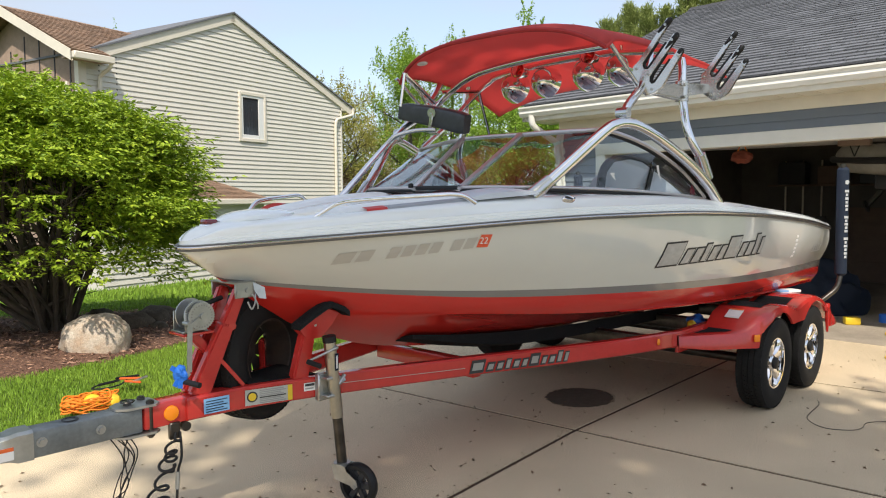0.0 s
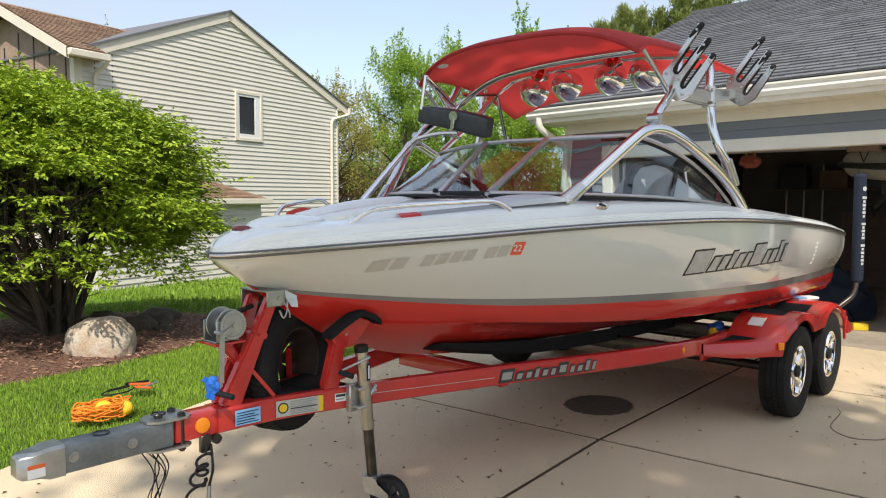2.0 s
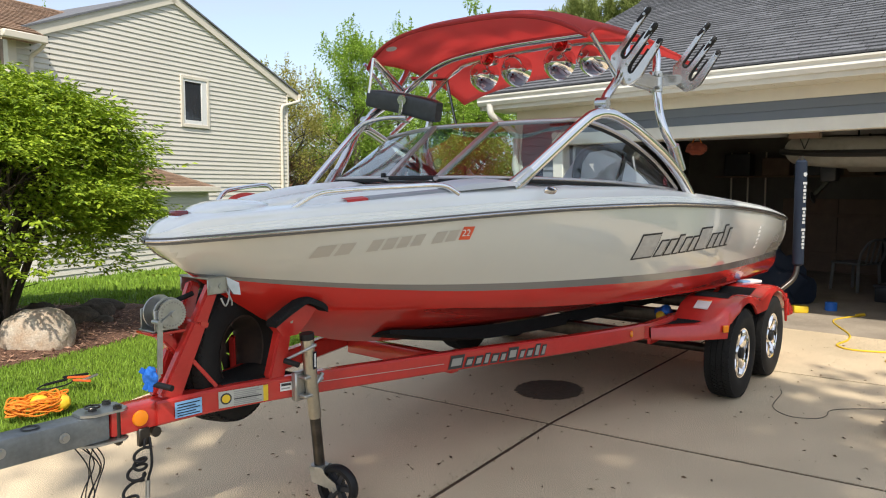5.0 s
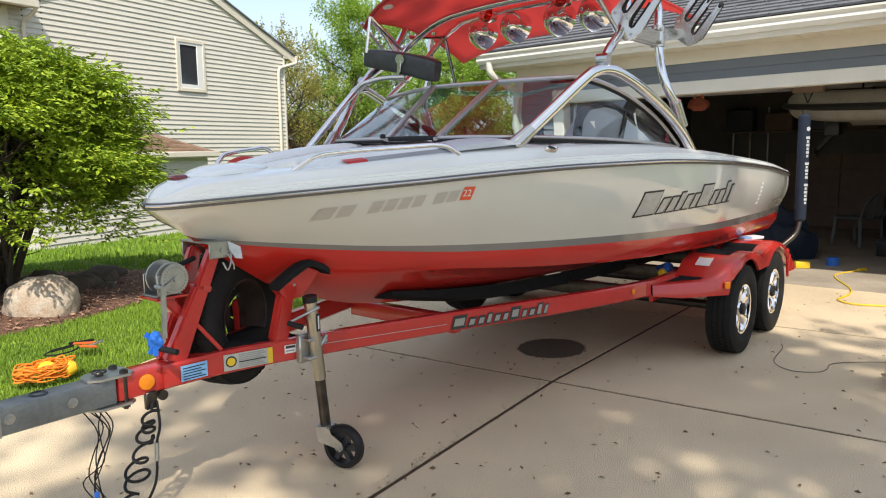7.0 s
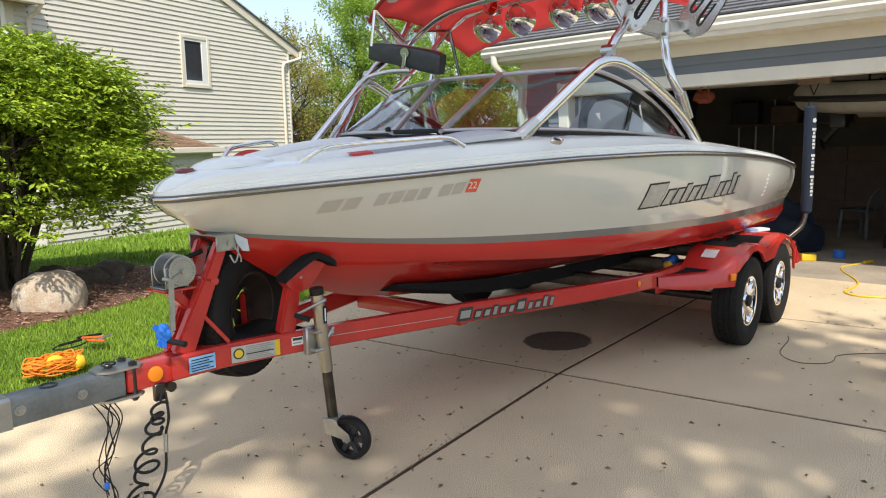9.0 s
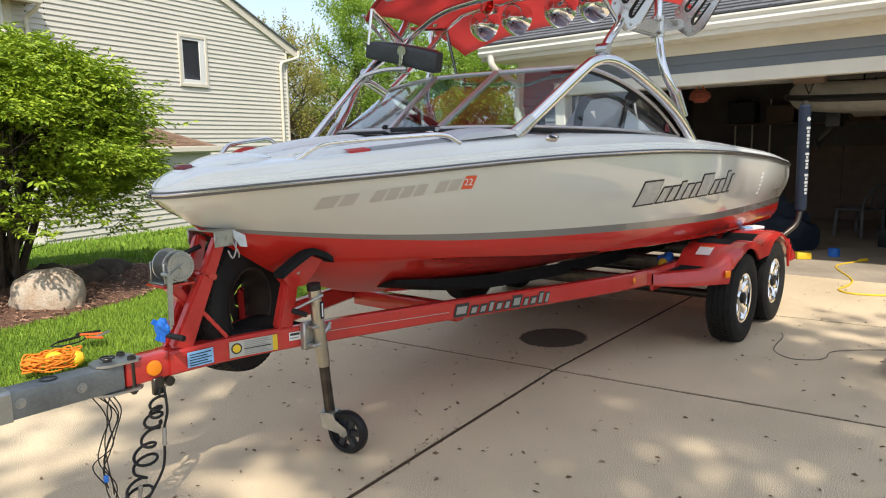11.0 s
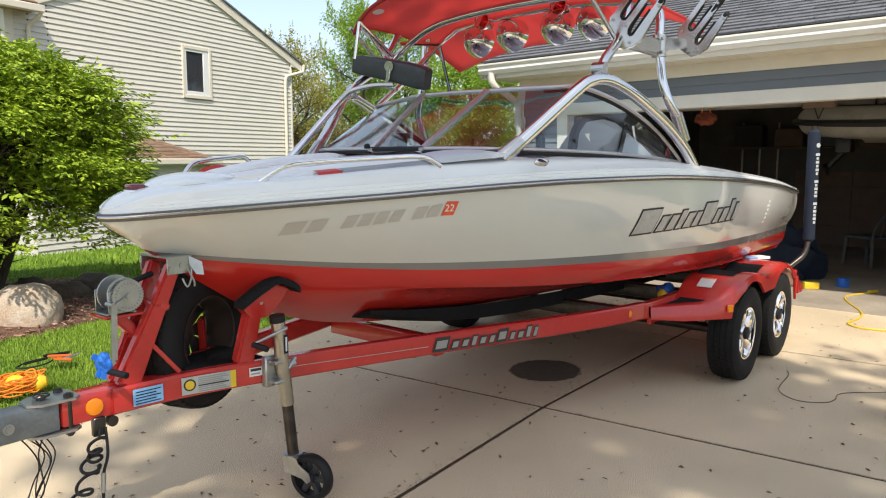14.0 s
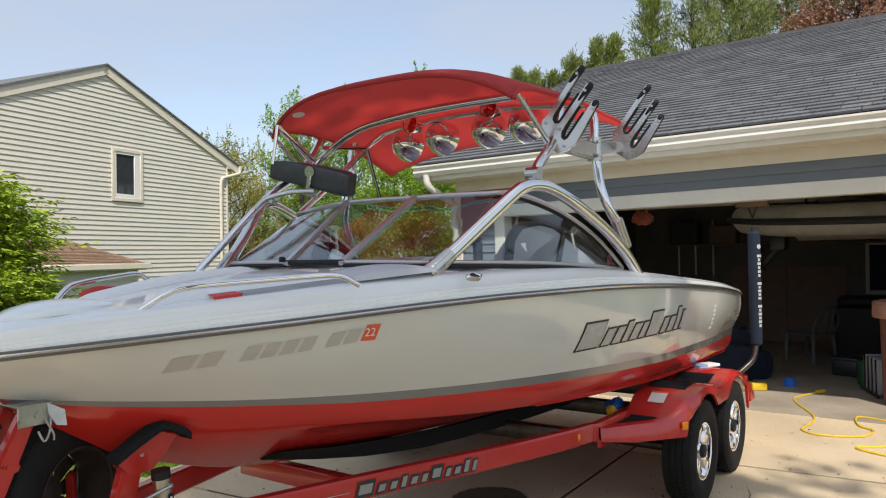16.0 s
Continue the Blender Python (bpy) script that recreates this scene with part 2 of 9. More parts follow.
oad.operation = "MULTIPLY_ADD"
oad.inputs[1].default_value = 0.25
orp = on.nodes.new("ShaderNodeMapRange")
orp.inputs["From Min"].default_value, orp.inputs["From Max"].default_value, orp.inputs["To Max"].default_value = 0.15, 0.23, 0.80
on.links.new(ocd.outputs["Object"], gd.inputs["Vector"])
on.links.new(ocd.outputs["Object"], onz.inputs["Vector"])
on.links.new(onz.outputs["Fac"], oad.inputs[0])
on.links.new(gd.outputs["Fac"], oad.inputs[2])
on.links.new(oad.outputs["Value"], orp.inputs["Value"])
on.links.new(orp.outputs["Result"], on.nodes["Principled BSDF"].inputs["Alpha"])
M["debris"] = mat("leaf_litter", (0.16, 0.10, 0.055), 0.9, rand=0.5, island=True)
M["white_paint"] = mat("white_door_paint", (0.74, 0.74, 0.72), 0.45)
M["maroon_bin"] = mat("rust_red_barrel", (0.20, 0.075, 0.05), 0.6, vary=0.2, scale=8)
M["bin_lid"] = mat("faded_lid", (0.42, 0.21, 0.15), 0.6, vary=0.25, scale=9)
M["green_plastic"] = mat("green_plastic", (0.03, 0.12, 0.06), 0.5)
M["dark_grey_cloth"] = mat("grey_towel_cloth", (0.40, 0.39, 0.38), 0.95, vary=0.3, scale=10, bump=0.4, bump_scale=70)


def leaf_material(name, c1, c2, trans=0.35):
    """Leaves: colour by leaf, with light let through."""
    m = bpy.data.materials.new(name)
    m.use_nodes = True
    n, l = m.node_tree.nodes, m.node_tree.links
    b = n["Principled BSDF"]
    b.inputs["Roughness"].default_value = 0.5
    b.inputs["Specular IOR Level"].default_value = 0.3
    g = n.new("ShaderNodeNewGeometry")
    rp = n.new("ShaderNodeValToRGB")
    rp.color_ramp.elements[0].color, rp.color_ramp.elements[1].color = (*c1, 1), (*c2, 1)
    l.new(g.outputs["Random Per Island"], rp.inputs["Fac"])
    l.new(rp.outputs["Color"], b.inputs["Base Color"])
    tr = n.new("ShaderNodeBsdfTranslucent")
    l.new(rp.outputs["Color"], tr.inputs["Color"])
    mxs = n.new("ShaderNodeMixShader")
    mxs.inputs["Fac"].default_value = trans
    l.new(b.outputs["BSDF"], mxs.inputs[1])
    l.new(tr.outputs["BSDF"], mxs.inputs[2])
    l.new(mxs.outputs["Shader"], n["Material Output"].inputs["Surface"])
    return m


M["leaf_bush"] = leaf_material("bush_leaf", (0.15, 0.255, 0.018), (0.41, 0.52, 0.045), 0.16)
M["leaf_maple"] = leaf_material("maple_leaf", (0.20, 0.34, 0.04), (0.36, 0.50, 0.08), 0.4)
M["leaf_dark"] = leaf_material("evergreen_leaf", (0.19, 0.24, 0.065), (0.37, 0.42, 0.14), 0.3)
M["leaf_blossom"] = leaf_material("white_blossom", (0.60, 0.60, 0.50), (0.78, 0.78, 0.68), 0.3)
M["rim_rust"] = mat("dark_rusty_rim", (0.075, 0.05, 0.038), 0.7, color2=(0.03, 0.026, 0.024), scale=9, metal=0.3)
M["label_grey"] = mat("faded_label", (0.44, 0.45, 0.41), 0.45)
M["leaf_bud"] = leaf_material("spring_bud_leaf", (0.26, 0.21, 0.09), (0.38, 0.32, 0.13))
M["leaf_red"] = leaf_material("red_maple_leaf", (0.27, 0.13, 0.085), (0.46, 0.28, 0.20))
M["leaf_olive"] = leaf_material("olive_leaf", (0.29, 0.28, 0.06), (0.46, 0.42, 0.11), 0.4)
M["bag_orange"] = mat("dull_orange_cloth", (0.22, 0.045, 0.022), 0.8, vary=0.3, scale=10)


# ---- mesh helpers ----
def link(name, bm, material, parent=None, label="", smooth=True, angle=40):
    me = bpy.data.meshes.new(name)
    bmesh.ops.recalc_face_normals(bm, faces=bm.faces)
    bm.to_mesh(me)
    bm.free()
    for mt in (material if isinstance(material, (list, tuple)) else [material]):
        me.materials.append(mt)
    if smooth:
        me.shade_smooth()
        me.set_sharp_from_angle(angle=radians(angle))
    ob = new(name, me)
    if parent:
        ob.parent = parent
    if label:
        ob["label"] = label
    return ob


def part(name, bm, material, parent, label="", **kw):
    return link(name, bm, material, parent, label, **kw)


def thing(name, label, category, at=(0, 0, 0), rz=0, group="", kind=""):
    ob = new(name)
    ob.empty_display_size = 0.1
    ob.matrix_basis = pose(*at, 0, 0, rz)
    return tagged(ob, label, category, group, kind)


def structure(ob, label, category):
    return tagged(ob, label, category, "", "structure")


def box(bm, lo, hi, m=None, bevel=0.0, seg=1, mi=0):
    """A box from corner to corner, with its edges eased."""
    vs = [bm.verts.new((x, y, z)) for x in (lo[0], hi[0]) for y in (lo[1], hi[1]) for z in (lo[2], hi[2])]
    fs = [bm.faces.new([vs[i] for i in q]) for q in ((0, 1, 3, 2), (4, 6, 7, 5), (0, 4, 5, 1), (2, 3, 7, 6), (0, 2, 6, 4), (1, 5, 7, 3))]
    if bevel:
        es = list({e for f in fs for e in f.edges})
        r = bmesh.ops.bevel(bm, geom=es, offset=bevel, segments=seg, affect="EDGES", profile=0.5)
        fs = list({f for v in r["verts"] for f in v.link_faces} | {f for f in fs if f.is_valid})
        vs = list({v for f in fs for v in f.verts})
    for f in fs:
        f.material_index = mi
    if m is not None:
        bmesh.ops.transform(bm, matrix=m, verts=vs)
    return vs


def cyl(bm, a, b, r, r2=None, seg=20, caps=True, mi=0):
    """A round bar from a to b."""
    a, b = Vector(a), Vector(b)
    d = (b - a).normalized()
    q = d.to_track_quat("Z", "Y").to_matrix()
    r2 = r if r2 is None else r2
    rings = []
    for p, rr in ((a, r), (b, r2)):
        rings.append([bm.verts.new(p + q @ Vector((math.cos(6.28318 * i / seg) * rr, math.sin(6.28318 * i / seg) * rr, 0))) for i in range(seg)])
    for i in range(seg):
        bm.faces.new((rings[0][i], rings[0][(i + 1) % seg], rings[1][(i + 1) % seg], rings[1][i])).material_index = mi
    if caps:
        bm.faces.new(rings[0][::-1]).material_index = mi
        bm.faces.new(rings[1]).material_index = mi
    return rings


def smooth_path(pts, n=8):
    """Catmull-Rom through the points."""
    P = [Vector(p) for p in pts]
    out = []
    for i in range(len(P) - 1):
        p0, p1, p2, p3 = P[max(i - 1, 0)], P[i], P[i + 1], P[min(i + 2, len(P) - 1)]
        for k in range(n):
            t = k / n
            out.append(0.5 * (2 * p1 + (p2 - p0) * t + (2 * p0 - 5 * p1 + 4 * p2 - p3) * t * t + (3 * p1 - p0 - 3 * p2 + p3) * t ** 3))
    out.append(P[-1])
    return out


def round_path(pts, r=0.08, n=6):
    """Straight runs joined by bends of radius about r."""
    P = [Vector(p) for p in pts]
    out = [P[0]]
    for i in range(1, len(P) - 1):
        a, b, c = P[i - 1], P[i], P[i + 1]
        k = min(r, (a - b).length * 0.48, (c - b).length * 0.48)
        s, e = b + (a - b).normalized() * k, b + (c - b).normalized() * k
        for j in range(n + 1):
            t = j / n
            out.append(s * (1 - t) ** 2 + b * 2 * t * (1 - t) + e * t * t)
    out.append(P[-1])
    return out


def tube(bm, path, r, seg=12, caps=True, mi=0):
    """Sweeps a circle (r may be one radius or one per point) along a path."""
    path = [Vector(p) for p in path]
    up = None
    prev = None
    for i, p in enumerate(path):
        d = (path[min(i + 1, len(path) - 1)] - path[max(i - 1, 0)]).normalized()
        if up is None:
            up = d.orthogonal().normalized()
        up = (up - d * up.dot(d))
        up = up.normalized() if up.length > 1e-6 else d.orthogonal().normalized()
        s = d.cross(up)
        rr = r[i] if isinstance(r, (list, tuple)) else r
        ring = [bm.verts.new(p + (up * math.cos(6.28318 * k / seg) + s * math.sin(6.28318 * k / seg)) * rr) for k in range(seg)]
        if prev:
            for k in range(seg):
                bm.faces.new((prev[k], prev[(k + 1) % seg], ring[(k + 1) % seg], ring[k])).material_index = mi
        elif caps:
            bm.faces.new(ring[::-1]).material_index = mi
        prev = ring
    if caps:
        bm.faces.new(prev).material_index = mi


def lathe(bm, prof, m=None, seg=40, closed=False, mi=0):
    """Turns a profile of (radius, height) about z."""
    rows = []
    for r, h in prof:
        rows.append([bm.verts.new((max(r, 1e-5) * math.cos(6.28318 * i / seg), max(r, 1e-5) * math.sin(6.28318 * i / seg), h)) for i in range(seg)])
    n = len(rows)
    for j in range(n if closed else n - 1):
        a, b = rows[j], rows[(j + 1) % n]
        for i in range(seg):
            bm.faces.new((a[i], a[(i + 1) % seg], b[(i + 1) % seg], b[i])).material_index = mi
    if m is not None:
        bmesh.ops.transform(bm, matrix=m, verts=[v for row in rows for v in row])
    return rows


def loft(bm, rows, close=False, mi=0, fold=False):
    """Joins rows of points by quads. mi may be a function of the strip."""
    V = [[bm.verts.new(p) for p in row] for row in rows]
    for i in range(len(V) - 1):
        for j in range(len(V[i]) - (0 if close else 1)):
            k = (j + 1) % len(V[i])
            f = bm.faces.new((V[i][j], V[i][k], V[i + 1][k], V[i + 1][j]))
            f.material_index = mi(j) if callable(mi) else mi
    return V


def beam(bm, a, b, w, h, up=(0, 0, 1), bevel=0.008, w2=None, h2=None):
    """A rectangular bar from a to b, w across and h along up."""
    a, b = Vector(a), Vector(b)
    d = (b - a).normalized()
    u = Vector(up)
    u = (u - d * u.dot(d)).normalized()
    s = d.cross(u)
    w2, h2 = w2 or w, h2 or h
    vs = []
    for p, ww, hh in ((a, w, h), (b, w2, h2)):
        vs.append([bm.verts.new(p + s * (ww / 2 * i) + u * (hh / 2 * j)) for i, j in ((-1, -1), (1, -1), (1, 1), (-1, 1))])
    fs = [bm.faces.new(vs[0][::-1]), bm.faces.new(vs[1])]
    for i in range(4):
        fs.append(bm.faces.new((vs[0][i], vs[0][(i + 1) % 4], vs[1][(i + 1) % 4], vs[1][i])))
    if bevel:
        bmesh.ops.bevel(bm, geom=list({e for f in fs for e in f.edges}), offset=bevel, segments=2, affect="EDGES")


def interp(x, xs, ys):
    return float(np.interp(x, xs, ys))


def curve_at(xs, ys):
    """A smooth curve through the points (monotone cubic)."""
    xs, ys = np.array(xs, float), np.array(ys, float)
    h, d = np.diff(xs), np.diff(ys) / np.diff(xs)
    m = np.zeros(len(xs))
    m[0], m[-1] = d[0], d[-1]
    for i in range(1, len(xs) - 1):
        m[i] = 0 if d[i - 1] * d[i] <= 0 else 2 * d[i - 1] * d[i] / (d[i - 1] + d[i])

    def f(x):
        i = int(np.clip(np.searchsorted(xs, x) - 1, 0, len(h) - 1))
        t = min(max((x - xs[i]) / h[i], 0.0), 1.0)
        return float((2 * t**3 - 3 * t**2 + 1) * ys[i] + (t**3 - 2 * t**2 + t) * h[i] * m[i] + (3 * t**2 - 2 * t**3) * ys[i + 1] + (t**3 - t**2) * h[i] * m[i + 1])
    return f

# ---- ground, driveway, lawn ----
def ground_z(x, y):
    """Level beside the drive, falling gently to the neighbour's house."""
    d = max(0.0, (0.97 * y + 0.05 * x) - 6.5)
    return -0.035 - 0.66 * (1 - math.exp(-((d / 6.5) ** 1.6)))


def edge_y(x):
    """Where the concrete gives way to the grass."""
    return interp(x, [-30, -6, -3, -0.44, 0.72, 1.6, 3.0, 7.0, 60], [0.4, 0.95, 1.25, 1.74, 2.05, 2.25, 2.42, 2.6, 2.6])


bm = bmesh.new()
gx = [-300, -120, -50, -25] + [-14 + 0.7 * i for i in range(60)] + [35, 60, 120, 300]
gy = [-300, -120, -50, -20, -10] + [-6 + 0.7 * i for i in range(46)] + [32, 50, 120, 300]
loft(bm, [[(x, y, ground_z(x, y)) for y in gy] for x in gx])
ground = structure(link("ground", bm, M["soil"]), "lawn soil sloping gently to the next house", "ground")

JYAW = 5.0
driveway = thing("driveway", "pale broom-finished concrete driveway cut into slabs by stained joints", "driveway", (2.50, -0.525, 0), JYAW, kind="structure")
bm = bmesh.new()
box(bm, (-21.0, -5.6, -0.12), (4.55, 2.2, -0.006))
part("joint_bed", bm, M["joint"], driveway, "dark dirt-filled joints")
inv = driveway.matrix_basis.inverted()
CUTS = [-21.0, -16.8, -12.6, -8.4, -4.2, 0.0, 2.30, 4.528]
for i in range(7):
    for j in range(-2, 1):
        x0, x1 = CUTS[i] + 0.008, CUTS[i + 1] - 0.008
        y0, y1 = (-5.6, -2.80) if j == -2 else ((-2.788, -0.008) if j == -1 else (0.008, 3.2))
        bm = bmesh.new()
        n = 16
        rows = []
        for k in range(n + 1):
            x = x0 + (x1 - x0) * k / n
            yt, yb = y1, y0
            bend = -0.062 * max(0.0, x)          # the long joint turns a little at the cross
            if j == -1:
                yt += bend
            if j == 0:
                yb += bend
                w = driveway.matrix_basis @ Vector((x, 2.4, 0))
                yt = (inv @ Vector((w.x, edge_y(w.x) + 0.03 * math.sin(k * 2.3 + i), 0))).y
            rows.append([(x, yb + (yt - yb) * q, 0) for q in (0, 0.5, 1)])
        V = loft(bm, rows)
        r = bmesh.ops.extrude_face_region(bm, geom=bm.faces[:])
        bmesh.ops.translate(bm, vec=(0, 0, -0.1), verts=[v for v in r["geom"] if isinstance(v, bmesh.types.BMVert)])
        bmesh.ops.recalc_face_normals(bm, faces=bm.faces)
        tops = [e for e in bm.edges if all(v.co.z > -0.01 for v in e.verts) and len(e.link_faces) == 2 and any(abs(f.normal.z) < 0.5 for f in e.link_faces)]
        bmesh.ops.bevel(bm, geom=tops, offset=0.007, segments=2, affect="EDGES")
        part("slab", bm, M["concrete"], driveway, angle=50)

# ---- neighbour's house ----
HOUSE = pose(9.95, 15.64, -0.68, 0, 0, 12)
# local: s along the gable wall, v away from the drive, h up; its wall stands in v = 0
house = new("neighbour_house")
house.matrix_basis = HOUSE
tagged(house, "two-storey house with pale lap siding and brown shingles", "house")
EAVE, RIDGE, HALF, DEEP = 5.64, 7.45, 4.57, 5.2
GC, SL = -0.27, -4.88
SR = GC + HALF


def gable_h(s):
    return RIDGE - (RIDGE - EAVE) * abs(s - GC) / HALF


bm = bmesh.new()
V = [bm.verts.new(p) for v in (0.03, DEEP) for p in ((SL, v, -0.3), (SR + 0.22, v, -0.3), (SR + 0.22, v, EAVE - 0.2), (GC, v, RIDGE - 0.1), (SL, v, gable_h(SL) - 0.1))]
bm.faces.new(V[:5]); bm.faces.new(V[5:][::-1])
for i in range(5):
    bm.faces.new((V[i], V[(i + 1) % 5], V[5 + (i + 1) % 5], V[5 + i]))
part("wall", bm, M["siding"], house, smooth=False)
# lap siding, board by board; each runs to the rake and is cut at the window
LAP = 0.128
WIN = (-0.01, 0.88, 3.95, 5.20)
h = 0.0
k = 0
while h < RIDGE - 0.35:
    hm = h + LAP * 0.5
    half = HALF + 0.22 if hm < EAVE - 0.15 else HALF * (RIDGE - 0.10 - hm) / (RIDGE - EAVE)
    half = min(half, HALF + 0.22)
    sl, sr = max(SL, GC - (HALF * (RIDGE - 0.10 - hm) / (RIDGE - EAVE))), GC + half
    runs = [(sl, sr)]
    if h + LAP > WIN[2] and h < WIN[3]:
        runs = [(sl, WIN[0] - 0.06), (WIN[1] + 0.06, sr)]
    for s0, s1 in runs:
        if s1 - s0 < 0.05:
            continue
        bm = bmesh.new()
        loft(bm, [[(s, 0.028, h + LAP + 0.012), (s, 0.010, h + LAP), (s, -0.016, h + 0.004), (s, -0.012, h), (s, 0.028, h)] for s in (s0, s1)])
        part("siding_board", bm, M["siding"], house, smooth=False)
    h += LAP
    k += 1
# right side corner board and gutter, rakes
bm = bmesh.new()
box(bm, (SR + 0.20, -0.035, 0), (SR + 0.27, 0.10, EAVE - 0.24), bevel=0.006)
part("corner_board", bm, M["siding"], house)
for side in (-1, 1):
    bm = bmesh.new()
    run = HALF + 0.78 if side > 0 else 4.70
    a, b = Vector((GC, 0.0, RIDGE - 0.02)), Vector((GC + side * run, 0.0, RIDGE - 0.02 - (RIDGE - EAVE) * run / HALF))
    d = (b - a).normalized()
    u = Vector((0, 0, 1)) - d * d.z
    u.normalize()
    loft(bm, [[p + u * -0.24 + Vector((0, 0.02, 0)), p + u * -0.24 + Vector((0, -0.065, 0)), p + Vector((0, -0.065, 0)), p + Vector((0, 0.02, 0))] for p in (a, b)], close=True)
    bm.faces.new([bm.verts[i] for i in range(0)] or [v for v in list(bm.verts)[4:8]])
    part("rake_board", bm, M["trim_cream"], house, smooth=False)


def shingle_slope(parent, m, width, length, sheet, piece, course=0.14, tab=0.33, near=0, name="shingle", gap=0.006, keep=None):
    """Shingle courses on a slope: m takes (across, up the slope, out) to the parent. The first rows are single pieces."""
    bm = bmesh.new()
    rng = random.Random(int(width * 100 + length * 10))
    rows = int(length / course)
    for r in range(rows):
        y0 = r * course
        x = -rng.random() * tab
        while x < width:
            w = tab * rng.uniform(0.6, 1.35)
            x0, x1 = max(0, x), min(width, x + w - gap)
            lift = rng.uniform(0.0, 0.006)
            if x1 > x0 + 0.02 and (keep is None or keep(x1, y0)):
                pts = [(x0, y0, 0.020 + lift), (x1, y0, 0.020 + lift), (x1, y0 + course * 1.15, 0.006), (x0, y0 + course * 1.15, 0.006), (x0, y0, 0.0), (x1, y0, 0.0)]
                vs = [bm.verts.new(m @ Vector(p)) for p in pts]
                bm.faces.new((vs[0], vs[1], vs[2], vs[3]))
                bm.faces.new((vs[4], vs[5], vs[1], vs[0]))
            x += w
    ob = part(name, bm, sheet, parent, smooth=False)
    ob["kind"] = "stuff"
    return ob


def slope_matrix(o, across, up):
    a, u = Vector(across).normalized(), Vector(up).normalized()
    n = a.cross(u)
    mm = Matrix((a, u, n)).transposed().to_4x4()
    mm.translation = o
    return mm


for side in (-1, 1):
    bm = bmesh.new()
    run = HALF + 0.78 if side > 0 else 4.70
    a0 = (GC, RIDGE + 0.02)
    e0 = (GC + side * run, RIDGE + 0.02 - (RIDGE - EAVE) * run / HALF)
    loft(bm, [[(s, v, hh), (s, v, hh - 0.05)] for (s, hh), v in ((a0, -0.11), (e0, -0.11), (e0, DEEP + 0.3), (a0, DEEP + 0.3), (a0, -0.11))])
    bm.faces.new([bm.verts.new(p) for p in ((a0[0], -0.11, a0[1]), (e0[0], -0.11, e0[1]), (e0[0], DEEP + 0.3, e0[1]), (a0[0], DEEP + 0.3, a0[1]))])
    part("roof", bm, M["shingle_grey_sheet"], house, smooth=False)
# gutter and downspout at the far corner
bm = bmesh.new()
box(bm, (SR + 0.75, -0.12, EAVE - 0.46), (SR + 0.88, DEEP, EAVE - 0.32), bevel=0.02)
box(bm, (SR + 0.20, -0.055, EAVE - 0.46), (SR + 0.76, 0.05, EAVE - 0.26), bevel=0.006)
part("gutter", bm, M["trim_cream"], house)
bm = bmesh.new()
path = round_path([(SR + 0.80, -0.09, EAVE - 0.42), (SR + 0.78, -0.09, EAVE - 0.56), (SR - 0.10, -0.08, EAVE - 0.80), (SR - 0.13, -0.07, EAVE - 1.0), (SR - 0.13, -0.07, 0.1)], 0.1)
tube(bm, path, 0.05, 8)
part("downspout", bm, M["trim_cream"], house)
# window
win = new("window")
win.parent = house
bm = bmesh.new()
for lo, hi in (((WIN[0] - 0.09, -0.05, WIN[2] - 0.09), (WIN[0], 0.03, WIN[3] + 0.09)), ((WIN[1], -0.05, WIN[2] - 0.09), (WIN[1] + 0.09, 0.03, WIN[3] + 0.09)),
               ((WIN[0], -0.05, WIN[3]), (WIN[1], 0.03, WIN[3] + 0.09)), ((WIN[0], -0.06, WIN[2] - 0.09), (WIN[1], 0.03, WIN[2]))):
    box(bm, lo, hi, bevel=0.006)
part("window_frame", bm, M["trim_cream"], win)
bm = bmesh.new()
for lo, hi in (((WIN[0], -0.03, WIN[2]), (WIN[0] + 0.07, 0.02, WIN[3])), ((WIN[1] - 0.20, -0.03, WIN[2]), (WIN[1], 0.02, WIN[3])),
               ((WIN[0] + 0.07, -0.03, WIN[3] - 0.07), (WIN[1] - 0.20, 0.02, WIN[3])), ((WIN[0] + 0.07, -0.03, WIN[2]), (WIN[1] - 0.20, 0.02, WIN[2] + 0.11))):
    box(bm, lo, hi, bevel=0.006)
part("sash", bm, M["white_paint"], win, "white vinyl sash")
bm = bmesh.new()
box(bm, (WIN[0] + 0.07, 0.004, WIN[2] + 0.11), (WIN[1] - 0.2, 0.010, WIN[3] - 0.07))
part("pane", bm, M["pane"], win)
for i in range(7):
    bm = bmesh.new()
    x = WIN[0] + 0.12 + i * 0.10
    box(bm, (x, -0.001, WIN[2] + 0.12), (x + 0.055, 0.003, WIN[3] - 0.08))
    part("blind_slat", bm, M["pane"], win)

# front wing with its own gable, facing the street
WS0, WS1, WV0, WV1, WE, WR = -4.93, -4.60, 0.022, 5.0, 5.68, 6.85
bm = bmesh.new()
mid = (WV0 + WV1) / 2
V = [bm.verts.new(p) for s in (WS0, WS1) for p in ((s, WV0, -0.3), (s, WV1, -0.3), (s, WV1, WE), (s, mid, WR - 0.1), (s, WV0, WE))]
bm.faces.new(V[:5]); bm.faces.new(V[5:][::-1])
for i in range(5):
    bm.faces.new((V[i], V[(i + 1) % 5], V[5 + (i + 1) % 5], V[5 + i]))
part("wing_wall", bm, M["panel_brown"], house, "tan panelled front wing", smooth=False)
bm = bmesh.new()
for i in range(3):
    s = WS0 + 0.02 + i * 0.46
    box(bm, (s, WV0 - 0.02, 4.2), (s + 0.03, WV0, WE - 0.05))
